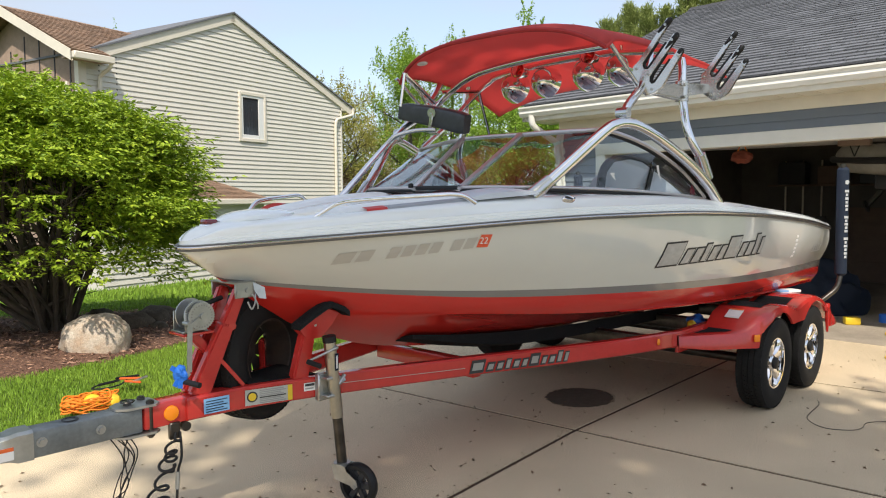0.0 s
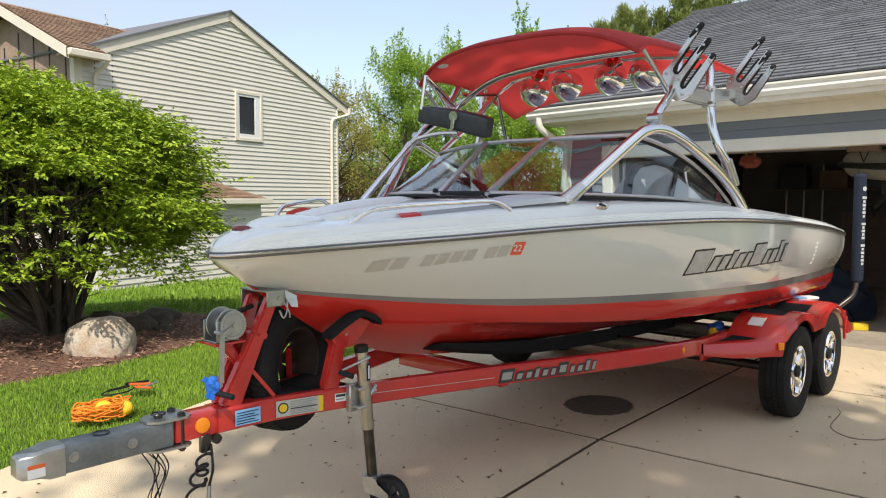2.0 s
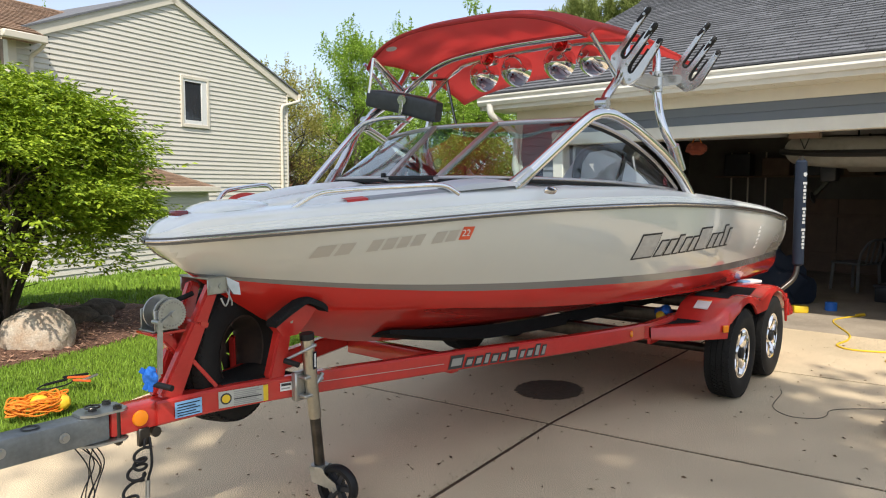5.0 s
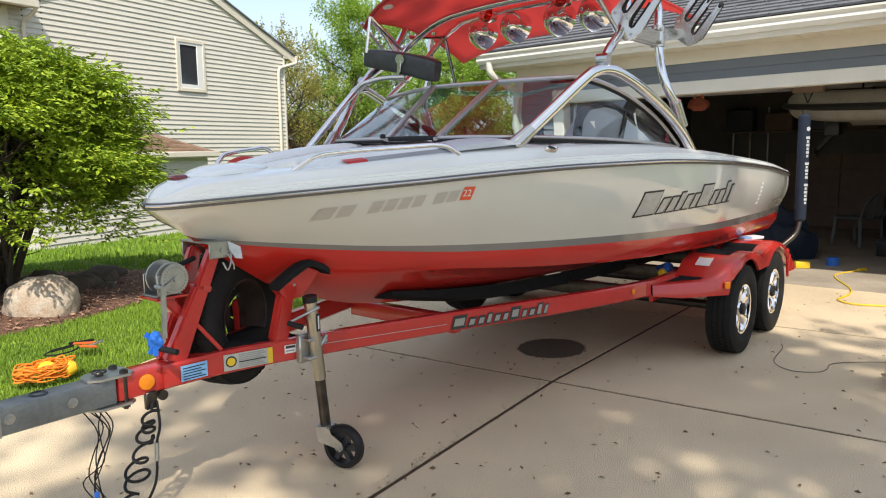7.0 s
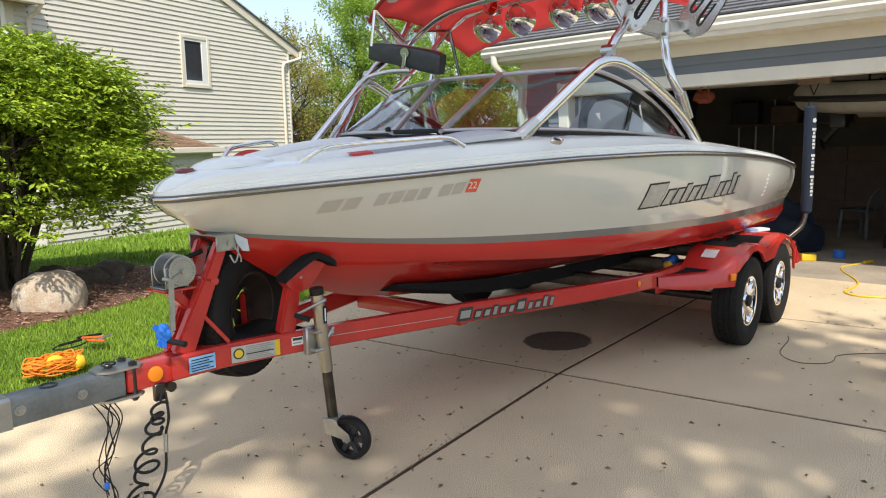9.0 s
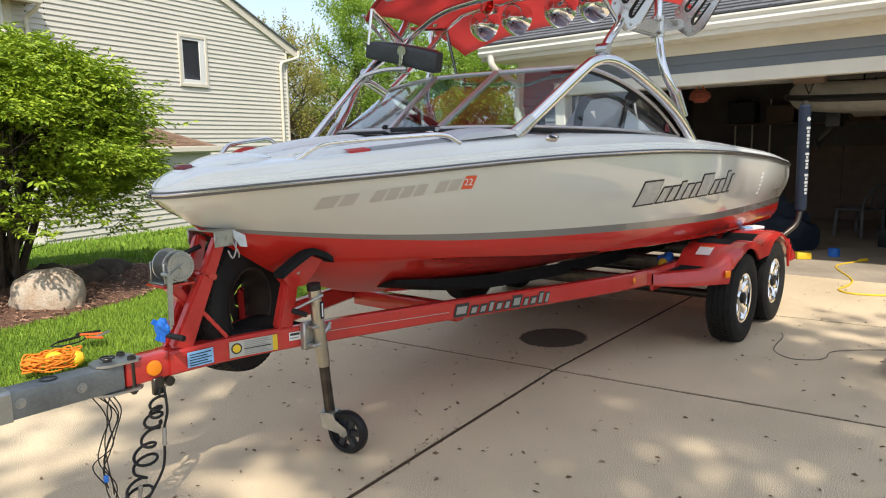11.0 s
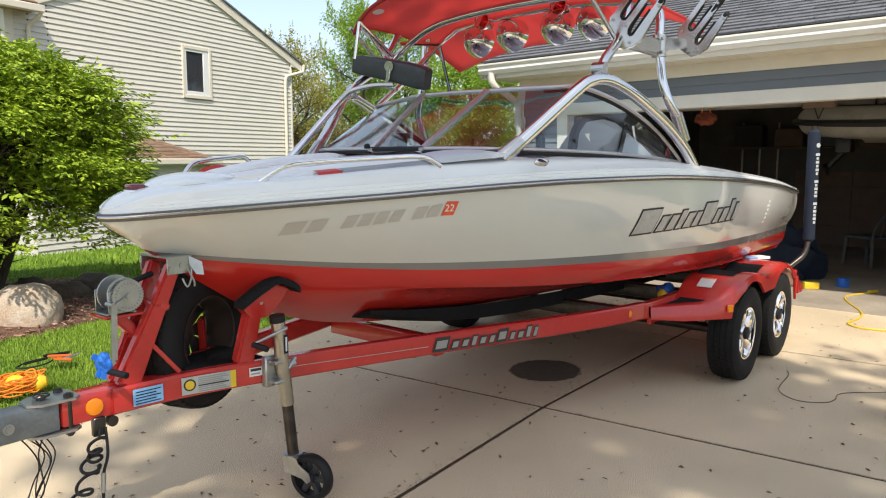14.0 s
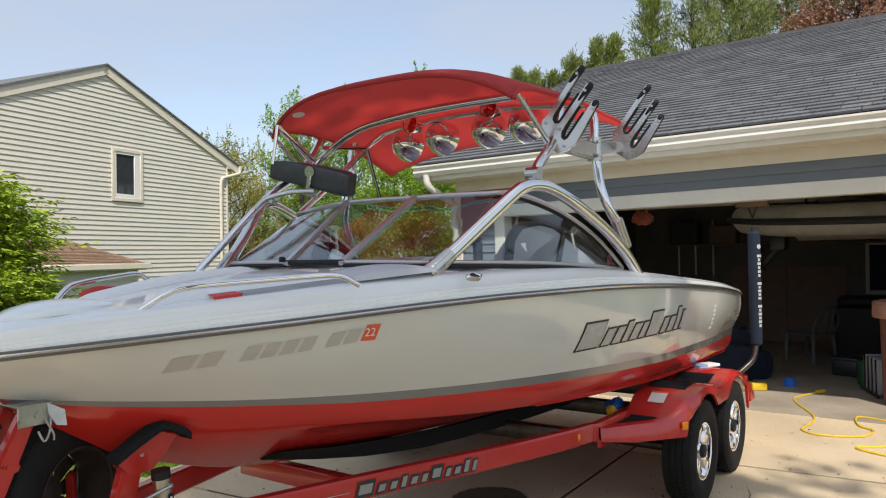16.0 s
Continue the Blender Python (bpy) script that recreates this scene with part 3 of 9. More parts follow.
for i in range(9):
    v = WV0 + 0.3 + i * 0.62
    box(bm, (WS0 - 0.02, v, 4.2 + 0.2 * (i % 3)), (WS0, v + 0.025, WE + 0.2 + 0.1 * (i % 4)))
part("panel_seam", bm, M["black_ink"], house)
bm = bmesh.new()
box(bm, (WS0 - 0.04, WV0 - 0.04, 3.5), (WS0 + 0.16, WV0 + 0.12, WE - 0.2), bevel=0.006)
box(bm, (WS0 - 0.06, WV0 + 0.4, 4.78), (WS0, WV0 + 4.6, 4.95), bevel=0.006)
box(bm, (WS0 - 0.06, WV0 + 0.4, 3.6), (WS0, WV0 + 0.55, 4.8), bevel=0.006)
part("wing_trim", bm, M["trim_cream"], house)
bm = bmesh.new()
box(bm, (WS0 - 0.03, WV0 + 0.6, 3.6), (WS0 - 0.005, WV0 + 1.9, 4.76))
part("wing_pane", bm, M["pane"], house)
for a, b, nm in ((WV0 - 0.42, mid, -1), (WV1 + 0.42, mid, 1)):
    he = WE - (WR - WE) * 0.42 / (mid - WV0)
    bm = bmesh.new()
    hz = he + (WR - he) * (0.12 - a) / (b - a) if nm < 0 else he
    V = [bm.verts.new(p) for p in (((WS0 - 0.42, a, he), (-4.38, a, he), (-4.38, 0.12, hz), (0.0, 0.12, hz), (0.0, b, WR), (WS0 - 0.42, b, WR)) if nm < 0 else ((WS0 - 0.42, a, he), (0.0, a, he), (0.0, b, WR), (WS0 - 0.42, b, WR)))]
    f = bm.faces.new(V)
    r = bmesh.ops.extrude_face_region(bm, geom=[f])
    bmesh.ops.translate(bm, vec=(0, 0, 0.06), verts=[v for v in r["geom"] if isinstance(v, bmesh.types.BMVert)])
    part("wing_roof", bm, M["shingle_brown_sheet"], house, smooth=False)
    bm = bmesh.new()
    loft(bm, [[(WS0 - 0.45, y, z), (WS0 - 0.40, y, z), (WS0 - 0.40, y, z - 0.24), (WS0 - 0.45, y, z - 0.24)] for y, z in ((a, he + 0.05), (b, WR + 0.05))], close=True)
    part("wing_rake", bm, M["trim_cream"], house, smooth=False)
he = WE - (WR - WE) * 0.42 / (mid - WV0)
L = math.hypot(mid - WV0 + 0.42, WR - he)
shingle_slope(house, slope_matrix((WS0 - 0.44, WV0 - 0.44, he + 0.06), (1, 0, 0), (0, mid - WV0 + 0.42, WR - he)), 4.6, L, M["shingle_brown_sheet"], None, name="wing_shingles", keep=lambda x, y: x < -4.38 - WS0 + 0.44 or y > 0.62)
bm = bmesh.new()
box(bm, (WS0 - 0.44, WV0 - 0.56, he - 0.14), (-4.36, WV0 - 0.42, he + 0.02), bevel=0.02)
part("wing_gutter", bm, M["trim_cream"], house, "tan gutter")
bm = bmesh.new()
box(bm, (WS0 - 0.40, WV0 - 0.42, he - 0.10), (-4.38, WV0 + 0.0, he - 0.04))
part("wing_soffit", bm, M["panel_brown"], house)
bm = bmesh.new()
tube(bm, round_path([(-4.42, WV0 - 0.5, he - 0.1), (-4.42, WV0 - 0.42, he - 0.22), (-4.47, -0.07, he - 0.38), (-4.47, -0.07, 0.4)], 0.08), 0.045, 8)
part("wing_downspout", bm, M["trim_cream"], house)
# low lean-to in front of the gable wall
PV = -2.2
bm = bmesh.new()
box(bm, (-6.0, PV, -0.3), (-1.36, -0.02, 2.12))
part("leanto_wall", bm, M["siding"], house, smooth=False)
for i in range(15):
    bm = bmesh.new()
    hh = i * LAP
    loft(bm, [[(s, PV - 0.002, hh + LAP), (s, PV - 0.026, hh + 0.004), (s, PV - 0.022, hh), (s, PV - 0.002, hh)] for s in (-6.0, -1.36)])
    part("siding_board", bm, M["siding"], house, smooth=False)
bm = bmesh.new()
V = [bm.verts.new(p) for p in ((-6.3, PV - 0.22, 2.18), (-1.22, PV - 0.22, 2.18), (-1.55, -0.02, 2.80), (-6.3, -0.02, 2.80))]
f = bm.faces.new(V)
r = bmesh.ops.extrude_face_region(bm, geom=[f])
bmesh.ops.translate(bm, vec=(0, 0, -0.08), verts=[v for v in r["geom"] if isinstance(v, bmesh.types.BMVert)])
part("leanto_roof", bm, M["shingle_brown_sheet"], house, smooth=False)
L = math.hypot(2.2 + 0.4, 0.68)
shingle_slope(house, slope_matrix((-6.3, PV - 0.23, 2.18), (1, 0, 0), (0, 2.6, 0.64)), 4.75, L, M["shingle_brown_sheet"], None, name="leanto_shingles")
bm = bmesh.new()
box(bm, (-6.3, PV - 0.29, 2.06), (-1.20, PV - 0.22, 2.20), bevel=0.02)
box(bm, (-1.30, PV - 0.22, 2.06), (-1.21, -0.3, 2.20), bevel=0.02)
part("leanto_gutter", bm, M["trim_cream"], house)
bm = bmesh.new()
box(bm, (-6.2, PV - 0.22, 2.04), (-1.30, PV, 2.08))
part("leanto_soffit", bm, M["trim_cream"], house)

# ---- garage of the house that owns the drive ----
GY0, GY1 = -3.3, 2.58          # door wall from end to end
GX = 6.95                       # its face
GTILT = pose(0, 0, 0, -0.9, 0, 0)
garage = new("garage")
garage.matrix_basis = GTILT
tagged(garage, "open attached garage with white trim and grey shingle roof", "garage")
DY1, DY0, DH = 1.86, -2.98, 2.12
bm = bmesh.new()
box(bm, (GX, DY1, -0.1), (GX + 0.15, GY1, 2.62))
box(bm, (GX, GY0, -0.1), (GX + 0.15, DY0, 2.62))
box(bm, (GX, DY0, DH + 0.02), (GX + 0.15, DY1, 2.62))
part("front_wall", bm, M["siding_blue"], garage, smooth=False)
for y0, y1, z0, z1 in ((DY1 + 0.14, GY1 - 0.10, 0.0, 2.46), (GY0 + 0.1, DY0 - 0.14, 0.0, 2.46), (GY0 + 0.1, GY1 - 0.10, 2.26, 2.47)):
    z = z0
    while z < z1 - 0.02:
        zt = min(z + 0.105, z1)
        bm = bmesh.new()
        loft(bm, [[(GX - 0.002, y, zt), (GX - 0.020, y, z + 0.003), (GX - 0.016, y, z), (GX - 0.002, y, z)] for y in (y0, y1)])
        part("siding_board", bm, M["siding_blue"], garage, smooth=False)
        z = zt
bm = bmesh.new()
box(bm, (GX - 0.030, GY1 - 0.10, -0.02), (GX + 0.12, GY1 + 0.025, 2.47), bevel=0.006)
part("corner_board", bm, M["trim_white"], garage)
bm = bmesh.new()
box(bm, (GX - 0.035, DY1, -0.02), (GX + 0.16, DY1 + 0.14, DH + 0.02), bevel=0.006)
part("door_jamb", bm, M["trim_white"], garage)
bm = bmesh.new()
box(bm, (GX - 0.035, DY0 - 0.14, -0.02), (GX + 0.16, DY0, DH + 0.02), bevel=0.006)
part("door_jamb", bm, M["trim_white"], garage)
bm = bmesh.new()
box(bm, (GX - 0.038, DY0 - 0.14, DH), (GX + 0.16, DY1 + 0.14, DH + 0.145), bevel=0.006)
part("door_header", bm, M["trim_white"], garage)
bm = bmesh.new()
box(bm, (GX - 0.025, GY0, 2.472), (GX - 0.001, GY1, 2.62), bevel=0.004)
part("frieze_board", bm, M["trim_cream"], garage)
GE = 6.50                        # fascia
bm = bmesh.new()
box(bm, (GE, GY0 - 0.3, 2.605), (GX + 0.15, GY1 + 0.26, 2.63))
part("soffit", bm, M["soffit"], garage)
for i in range(30):
    bm = bmesh.new()
    y = GY0 + 0.1 + i * 0.2
    box(bm, (GE + 0.03, y, 2.600), (GX - 0.04, y + 0.012, 2.605))
    part("soffit_seam", bm, M["trim_cream"], garage)
bm = bmesh.new()
box(bm, (GE - 0.022, GY0 - 0.3, 2.60), (GE, GY1 + 0.26, 2.80), bevel=0.005)
part("fascia", bm, M["trim_white"], garage)
bm = bmesh.new()
prof = [(GE - 0.024, 2.655), (GE - 0.085, 2.655), (GE - 0.115, 2.70), (GE - 0.105, 2.735), (GE - 0.135, 2.765), (GE - 0.135, 2.785), (GE - 0.120, 2.785), (GE - 0.095, 2.735), (GE - 0.10, 2.70), (GE - 0.075, 2.67), (GE - 0.024, 2.67)]
V = loft(bm, [[(x, y, z) for x, z in prof] for y in (GY0 - 0.3, GY1 + 0.28)], close=True)
bm.faces.new(V[0]); bm.faces.new(V[1][::-1])
part("gutter", bm, M["trim_white"], garage, "white metal gutter")
bm = bmesh.new()
tube(bm, round_path([(GE - 0.07, GY1 + 0.10, 2.67), (GE - 0.06, GY1 + 0.10, 2.54), (GX - 0.06, GY1 - 0.02, 2.30), (GX - 0.07, GY1 - 0.04, 2.15), (GX - 0.07, GY1 - 0.04, 0.1)], 0.1), 0.045, 10)
part("downspout", bm, M["trim_white"], garage)
RX, RZ = 11.75, 5.06
bm = bmesh.new()
V = [bm.verts.new(p) for p in ((GE - 0.06, GY0 - 3.0, 2.80), (GE - 0.06, GY1 + 0.24, 2.80), (RX, GY1 + 0.24, RZ), (RX, GY0 - 3.0, RZ))]
f = bm.faces.new(V)
r = bmesh.ops.extrude_face_region(bm, geom=[f])
bmesh.ops.translate(bm, vec=(0, 0, -0.06), verts=[v for v in r["geom"] if isinstance(v, bmesh.types.BMVert)])
part("roof", bm, M["shingle_grey_sheet"], garage, smooth=False)
bm = bmesh.new()
V = [bm.verts.new(p) for p in ((RX, GY0 - 3.0, RZ - 0.05), (RX, GY1 + 0.24, RZ - 0.05), (RX + 5.2, GY1 + 0.24, 2.8), (RX + 5.2, GY0 - 3.0, 2.8))]
bm.faces.new(V)
part("rear_roof", bm, M["shingle_grey_sheet"], garage, smooth=False)
Ls = math.hypot(RX - GE + 0.06, RZ - 2.80)
bm = bmesh.new()
V = loft(bm, [[(RX - 0.17, y, RZ - 0.055), (RX - 0.02, y, RZ + 0.045), (RX + 0.02, y, RZ + 0.045), (RX + 0.17, y, RZ - 0.055)] for y in (GY0 - 0.3, GY1 + 0.30)])
part("ridge_cap", bm, M["ridge_dark"], garage, "dark ridge cap")
shingle_slope(garage, slope_matrix((GE - 0.08, GY1 + 0.26, 2.805), (0, -1, 0), (RX - GE + 0.06, 0, RZ - 2.8)), 8.9, Ls, M["shingle_grey_sheet"], None, course=0.14, tab=0.30, name="roof_shingles")
bm = bmesh.new()
loft(bm, [[(x, GY1 + 0.22, z), (x, GY1 + 0.27, z), (x, GY1 + 0.27, z - 0.2), (x, GY1 + 0.22, z - 0.2)] for x, z in ((GE - 0.05, 2.80), (RX, RZ))], close=True)
part("rake_board", bm, M["trim_white"], garage, smooth=False)
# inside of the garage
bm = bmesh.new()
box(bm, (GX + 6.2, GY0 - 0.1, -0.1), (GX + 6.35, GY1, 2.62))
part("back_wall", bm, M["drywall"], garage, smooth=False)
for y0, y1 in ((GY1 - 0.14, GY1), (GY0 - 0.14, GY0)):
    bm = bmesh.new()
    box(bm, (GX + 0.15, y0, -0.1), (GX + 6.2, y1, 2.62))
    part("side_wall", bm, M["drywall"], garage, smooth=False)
bm = bmesh.new()
box(bm, (GX + 0.15, GY0, 2.52), (GX + 6.2, GY1 - 0.14, 2.60))
part("ceiling", bm, M["ceil_paint"], garage, smooth=False)
bm = bmesh.new()
V = [bm.verts.new(p) for p in ((GX + 0.02, GY1 + 0.02, 2.6), (GX + 10.0, GY1 + 0.02, 2.6), (RX, GY1 + 0.02, RZ - 0.15))]
f = bm.faces.new(V)
part("gable_wall", bm, M["siding_blue"], garage, smooth=False)
bm = bmesh.new()
box(bm, (GX - 0.02, GY0, -0.15), (GX + 6.3, GY1, 0.004))
structure(link("garage_floor", bm, M["slab"]), "grey concrete garage floor", "floor")
# open overhead door, lying under the ceiling
gdoor = thing("overhead_garage_door", "white sectional garage door rolled up under the ceiling", "garage door")
for i in range(4):
    bm = bmesh.new()
    box(bm, (GX + 0.35 + i * 0.54, DY0 + 0.02, 2.24), (GX + 0.35 + i * 0.54 + 0.53, DY1 - 0.02, 2.285), bevel=0.006)
    part("door_panel", bm, M["white_paint"], gdoor)
for y in (DY0 - 0.02, DY1 + 0.0):
    bm = bmesh.new()
    tube(bm, round_path([(GX + 0.22, y, 0.05), (GX + 0.22, y, 2.1), (GX + 0.42, y, 2.22), (GX + 2.9, y, 2.22)], 0.2), 0.022, 8)
    part("door_track", bm, M["zinc"], gdoor)

# ---- boat ----
boat = thing("ski_boat", "white and red open-bow ski boat on its trailer", "boat")
XB = 5.78
f_yg = curve_at([0.04, 0.055, 0.09, 0.15, 0.33, 0.66, 1.37, 2.0, 2.65, 3.3, 3.95, 4.7, 5.8], [0.0, 0.055, 0.105, 0.155, 0.275, 0.43, 0.72, 0.92, 1.06, 1.16, 1.215, 1.215, 1.14])
f_zg = curve_at([0.04, 0.33, 0.66, 1.03, 1.34, 1.69, 2.09, 2.79, 3.83, 4.87, 5.8], [1.318, 1.342, 1.362, 1.383, 1.402, 1.42, 1.433, 1.44, 1.408, 1.34, 1.252])
f_yt = curve_at([0.22, 0.3, 0.4, 0.66, 1.37, 2.0, 2.65, 3.3, 3.95, 4.7, 5.8], [0.0, 0.03, 0.085, 0.215, 0.515, 0.755, 0.93, 1.05, 1.125, 1.13, 1.07])
f_zt = curve_at([0.22, 0.39, 0.63, 1.07, 1.54, 2.33, 3.51, 5.8], [1.168, 1.142, 1.11, 1.062, 1.03, 1.0, 0.972, 0.955])
f_zb = curve_at([0.22, 0.39, 0.63, 1.07, 1.54, 2.33, 3.51, 5.8], [1.162, 1.126, 1.088, 1.035, 0.992, 0.957, 0.922, 0.895])
f_yc = curve_at([0.5, 0.9, 1.61, 2.2, 2.68, 3.36, 4.27, 5.8], [0.0, 0.235, 0.545, 0.74, 0.87, 0.965, 1.03, 1.0])
f_zc = curve_at([0.5, 0.9, 1.61, 2.2, 2.68, 3.36, 4.27, 5.8], [1.02, 0.955, 0.888, 0.842, 0.822, 0.797, 0.772, 0.755])
f_zk = curve_at([0.04, 0.125, 0.216, 0.479, 0.646, 0.865, 1.192, 1.8, 2.6, 4.0, 5.8], [1.300, 1.239, 1.168, 0.994, 0.888, 0.798, 0.699, 0.615, 0.57, 0.545, 0.54])


def hull_profile(x):
    """Half section at x, from rail to keel: white side, grey stripe, red topside, red bottom."""
    zk = f_zk(x)
    g, t, b = (f_yg(x), f_zg(x)), (f_yt(x), f_zt(x)), (f_yt(x) - 0.012, f_zb(x))
    c = (f_yc(x), f_zc(x)) if x > 0.5 else (0, zk)
    out = []
    for k in range(7):
        q = k / 6
        bulge = 0.03 * math.sin(math.pi * q) * min(1, x / 1.0)
        out.append((g[0] + (t[0] - g[0]) * q + bulge, g[1] + (t[1] - g[1]) * q))
    out.append((b[0] + 0.003, b[1]))
    for k in range(1, 5):
        q = k / 4
        out.append((b[0] + (c[0] - b[0]) * q + 0.02 * math.sin(math.pi * q), b[1] + (c[1] - b[1]) * q))
    out.append((c[0] * 0.93, c[1] - 0.006))
    for k in range(1, 5):
        q = k / 4
        out.append((c[0] * 0.93 * (1 - q), (c[1] - 0.006) * (1 - q) + zk * q))
    # the chine fades into a round forefoot towards the bow
    w = max(0.0, min(1.0, (x - 0.65) / 0.9))
    w = w * w * (3 - 2 * w)
    if x > 0.5:
        ctl = (c[0] * 1.08 + 0.03, c[1] * 0.72 + zk * 0.28)
        for i in range(7, 17):
            q = (i - 7) / 9
            r = ((1 - q) ** 2 * b[0] + 2 * q * (1 - q) * ctl[0], (1 - q) ** 2 * b[1] + 2 * q * (1 - q) * ctl[1] + q * q * zk)
            out[i] = (out[i][0] * w + r[0] * (1 - w), out[i][1] * w + r[1] * (1 - w))
    return [(y, z) if z > zk + 1e-4 else (0.0, zk) for y, z in [(max(y, 0.0), max(z, zk)) for y, z in out]]


stations = [0.04, 0.05, 0.065, 0.09, 0.12, 0.16, 0.2, 0.25, 0.3, 0.36, 0.43] + [0.5 + 0.11 * i for i in range(48)] + [XB]
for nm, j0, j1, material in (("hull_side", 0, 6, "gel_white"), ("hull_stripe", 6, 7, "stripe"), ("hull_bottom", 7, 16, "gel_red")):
    bm = bmesh.new()
    rows = []
    for x in stations:
        pr = hull_profile(x)[j0:j1 + 1]
        rows.append([(x, -y, z) for y, z in pr] + ([(x, y, z) for y, z in pr[::-1]] if nm == "hull_bottom" else []))
    loft(bm, rows)
    if nm != "hull_bottom":
        loft(bm, [[(x, -y, z) for x, y, z in r] for r in rows])
    if nm == "hull_bottom":
        pr = hull_profile(XB)
        bm.faces.new([bm.verts.new((XB, -y, z)) for y, z in pr[7:]] + [bm.verts.new((XB, y, z)) for y, z in pr[7:-1][::-1]])
    bmesh.ops.remove_doubles(bm, verts=bm.verts, dist=1e-4)
    bmesh.ops.dissolve_degenerate(bm, dist=1e-5, edges=bm.edges)
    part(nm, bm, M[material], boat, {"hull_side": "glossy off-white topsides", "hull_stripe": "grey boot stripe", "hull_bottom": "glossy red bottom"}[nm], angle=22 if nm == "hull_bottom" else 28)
bm = bmesh.new()
pr = hull_profile(XB)
bm.faces.new([bm.verts.new((XB, -y, z)) for y, z in pr[:8]] + [bm.verts.new((XB, y, z)) for y, z in pr[:8][::-1]])
part("transom", bm, M["gel_white"], boat)

# spray strake on each side of the bottom
for sgn in (-1, 1):
    bm = bmesh.new()
    rows = []
    for i in range(40):
        x = 2.5 + i * 0.083
        y, z = f_yc(x), f_zc(x)
        rows.append([(x, sgn * (y - 0.01), z + 0.012), (x, sgn * (y + 0.016), z - 0.004), (x, sgn * (y - 0.02), z - 0.014)])
    loft(bm, rows)
    part("chine_strake", bm, M["gel_red"], boat)

# rub rail: steel insert over vinyl
for sgn in (-1, 1):
    for nm, prof, material in (("rub_rail", [(0.0, -0.016), (0.012, -0.014), (0.015, 0.0), (0.012, 0.013), (0.0, 0.015)], "rubblack"), ("rail_insert", [(0.012, -0.003), (0.019, -0.003), (0.021, 0.002), (0.019, 0.007), (0.012, 0.008)], "rubrail")):
        bm = bmesh.new()
        rows = []
        for x in stations:
            dx = 0.01
            tx, ty = dx, f_yg(x + dx) - f_yg(x)
            l = math.hypot(tx, ty)
            nx, ny = -ty / l, tx / l
            rows.append([(x + nx * a, sgn * (f_yg(x) + ny * a), f_zg(x) + c) for a, c in prof])
        loft(bm, rows)
        part(nm, bm, M[material], boat)

# deck: rolled gunwale, crowned foredeck, open cockpit
f_zd = curve_at([0.04, 0.09, 0.17, 0.4, 0.58, 0.87, 1.3, 1.75, 2.4], [1.345, 1.395, 1.425, 1.458, 1.465, 1.482, 1.522, 1.570, 1.575])
f_rise = curve_at([0.04, 0.2, 0.6, 1.4, 2.0, 3.4, 4.2, 5.8], [0.02, 0.075, 0.095, 0.12, 0.125, 0.085, 0.055, 0.045])
f_in = curve_at([0.04, 0.2, 0.6, 1.4, 2.0, 3.0, 5.8], [0.02, 0.07, 0.12, 0.15, 0.20, 0.20, 0.20])


def gunwale(x):
    yg, zg, r, i = f_yg(x), f_zg(x), f_rise(x), f_in(x)
    i = min(i, yg * 0.55)
    k = min(1.0, r / 0.1)
    steps = [(yg - a * k, zg + 0.012 + b * k) for a, b in ((0.0, 0.0), (0.001, 0.015), (0.009, 0.017), (0.010, 0.030), (0.018, 0.032), (0.019, 0.045), (0.026, 0.047))]
    return steps + [(yg - 0.014 * k - i * 0.16, zg + 0.02 + r * 0.62), (yg - i * 0.34, zg + 0.015 + r * 0.80), (yg - i * 0.6, zg + 0.01 + r * 0.95), (yg - i, zg + 0.008 + r)]


bm = bmesh.new()
rows = []
for x in [s for s in stations if s <= 1.95] + [1.95]:
    g = gunwale(x)
    yi, zi = g[-1]
    zc = max(f_zd(x), zi)
    inner = [(yi * q, zi + (zc - zi) * (1 - q * q)) for q in (0.8, 0.55, 0.28, 0.0)]
    half = g + inner
    rows.append([(x, -y, z) for y, z in half] + [(x, y, z) for y, z in half[:-1][::-1]])
loft(bm, rows)
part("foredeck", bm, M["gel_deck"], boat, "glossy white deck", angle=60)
for sgn in (-1, 1):
    bm = bmesh.new()
    rows = []
    for x in [s for s in stations if s > 1.85]:
        g = gunwale(x)
        yi, zi = g[-1]
        rows.append([(x, sgn * y, z) for y, z in g] + [(x, sgn * (yi - 0.02), zi - 0.01), (x, sgn * (yi - 0.03), zi - 0.06), (x, sgn * (yi - 0.04), 0.95)])
    loft(bm, rows)
    part("gunwale", bm, M["gel_deck"], boat, "glossy white side deck", angle=60)
bm = bmesh.new()
rows = []
for x in (4.75, 5.0, 5.4, XB):
    g = gunwale(x)
    yi, zi = g[-1]
    rows.append([(x, -yi, zi - 0.03), (x, -yi * 0.5, zi), (x, yi * 0.5, zi), (x, yi, zi - 0.03)])
loft(bm, rows)
part("aft_deck", bm, M["gel_deck"], boat)
bm = bmesh.new()
V = [bm.verts.new(p) for p in ((1.98, -0.60, 0.98), (3.0, -0.86, 0.95), (5.0, -0.95, 0.95), (5.0, 0.95, 0.95), (3.0, 0.86, 0.95), (1.98, 0.60, 0.98))]
f = bm.faces.new(V)
r = bmesh.ops.extrude_face_region(bm, geom=[f])
bmesh.ops.translate(bm, vec=(0, 0, 0.03), verts=[v for v in r["geom"] if isinstance(v, bmesh.types.BMVert)])
part("cockpit_floor", bm, M["vinyl_grey"], boat)
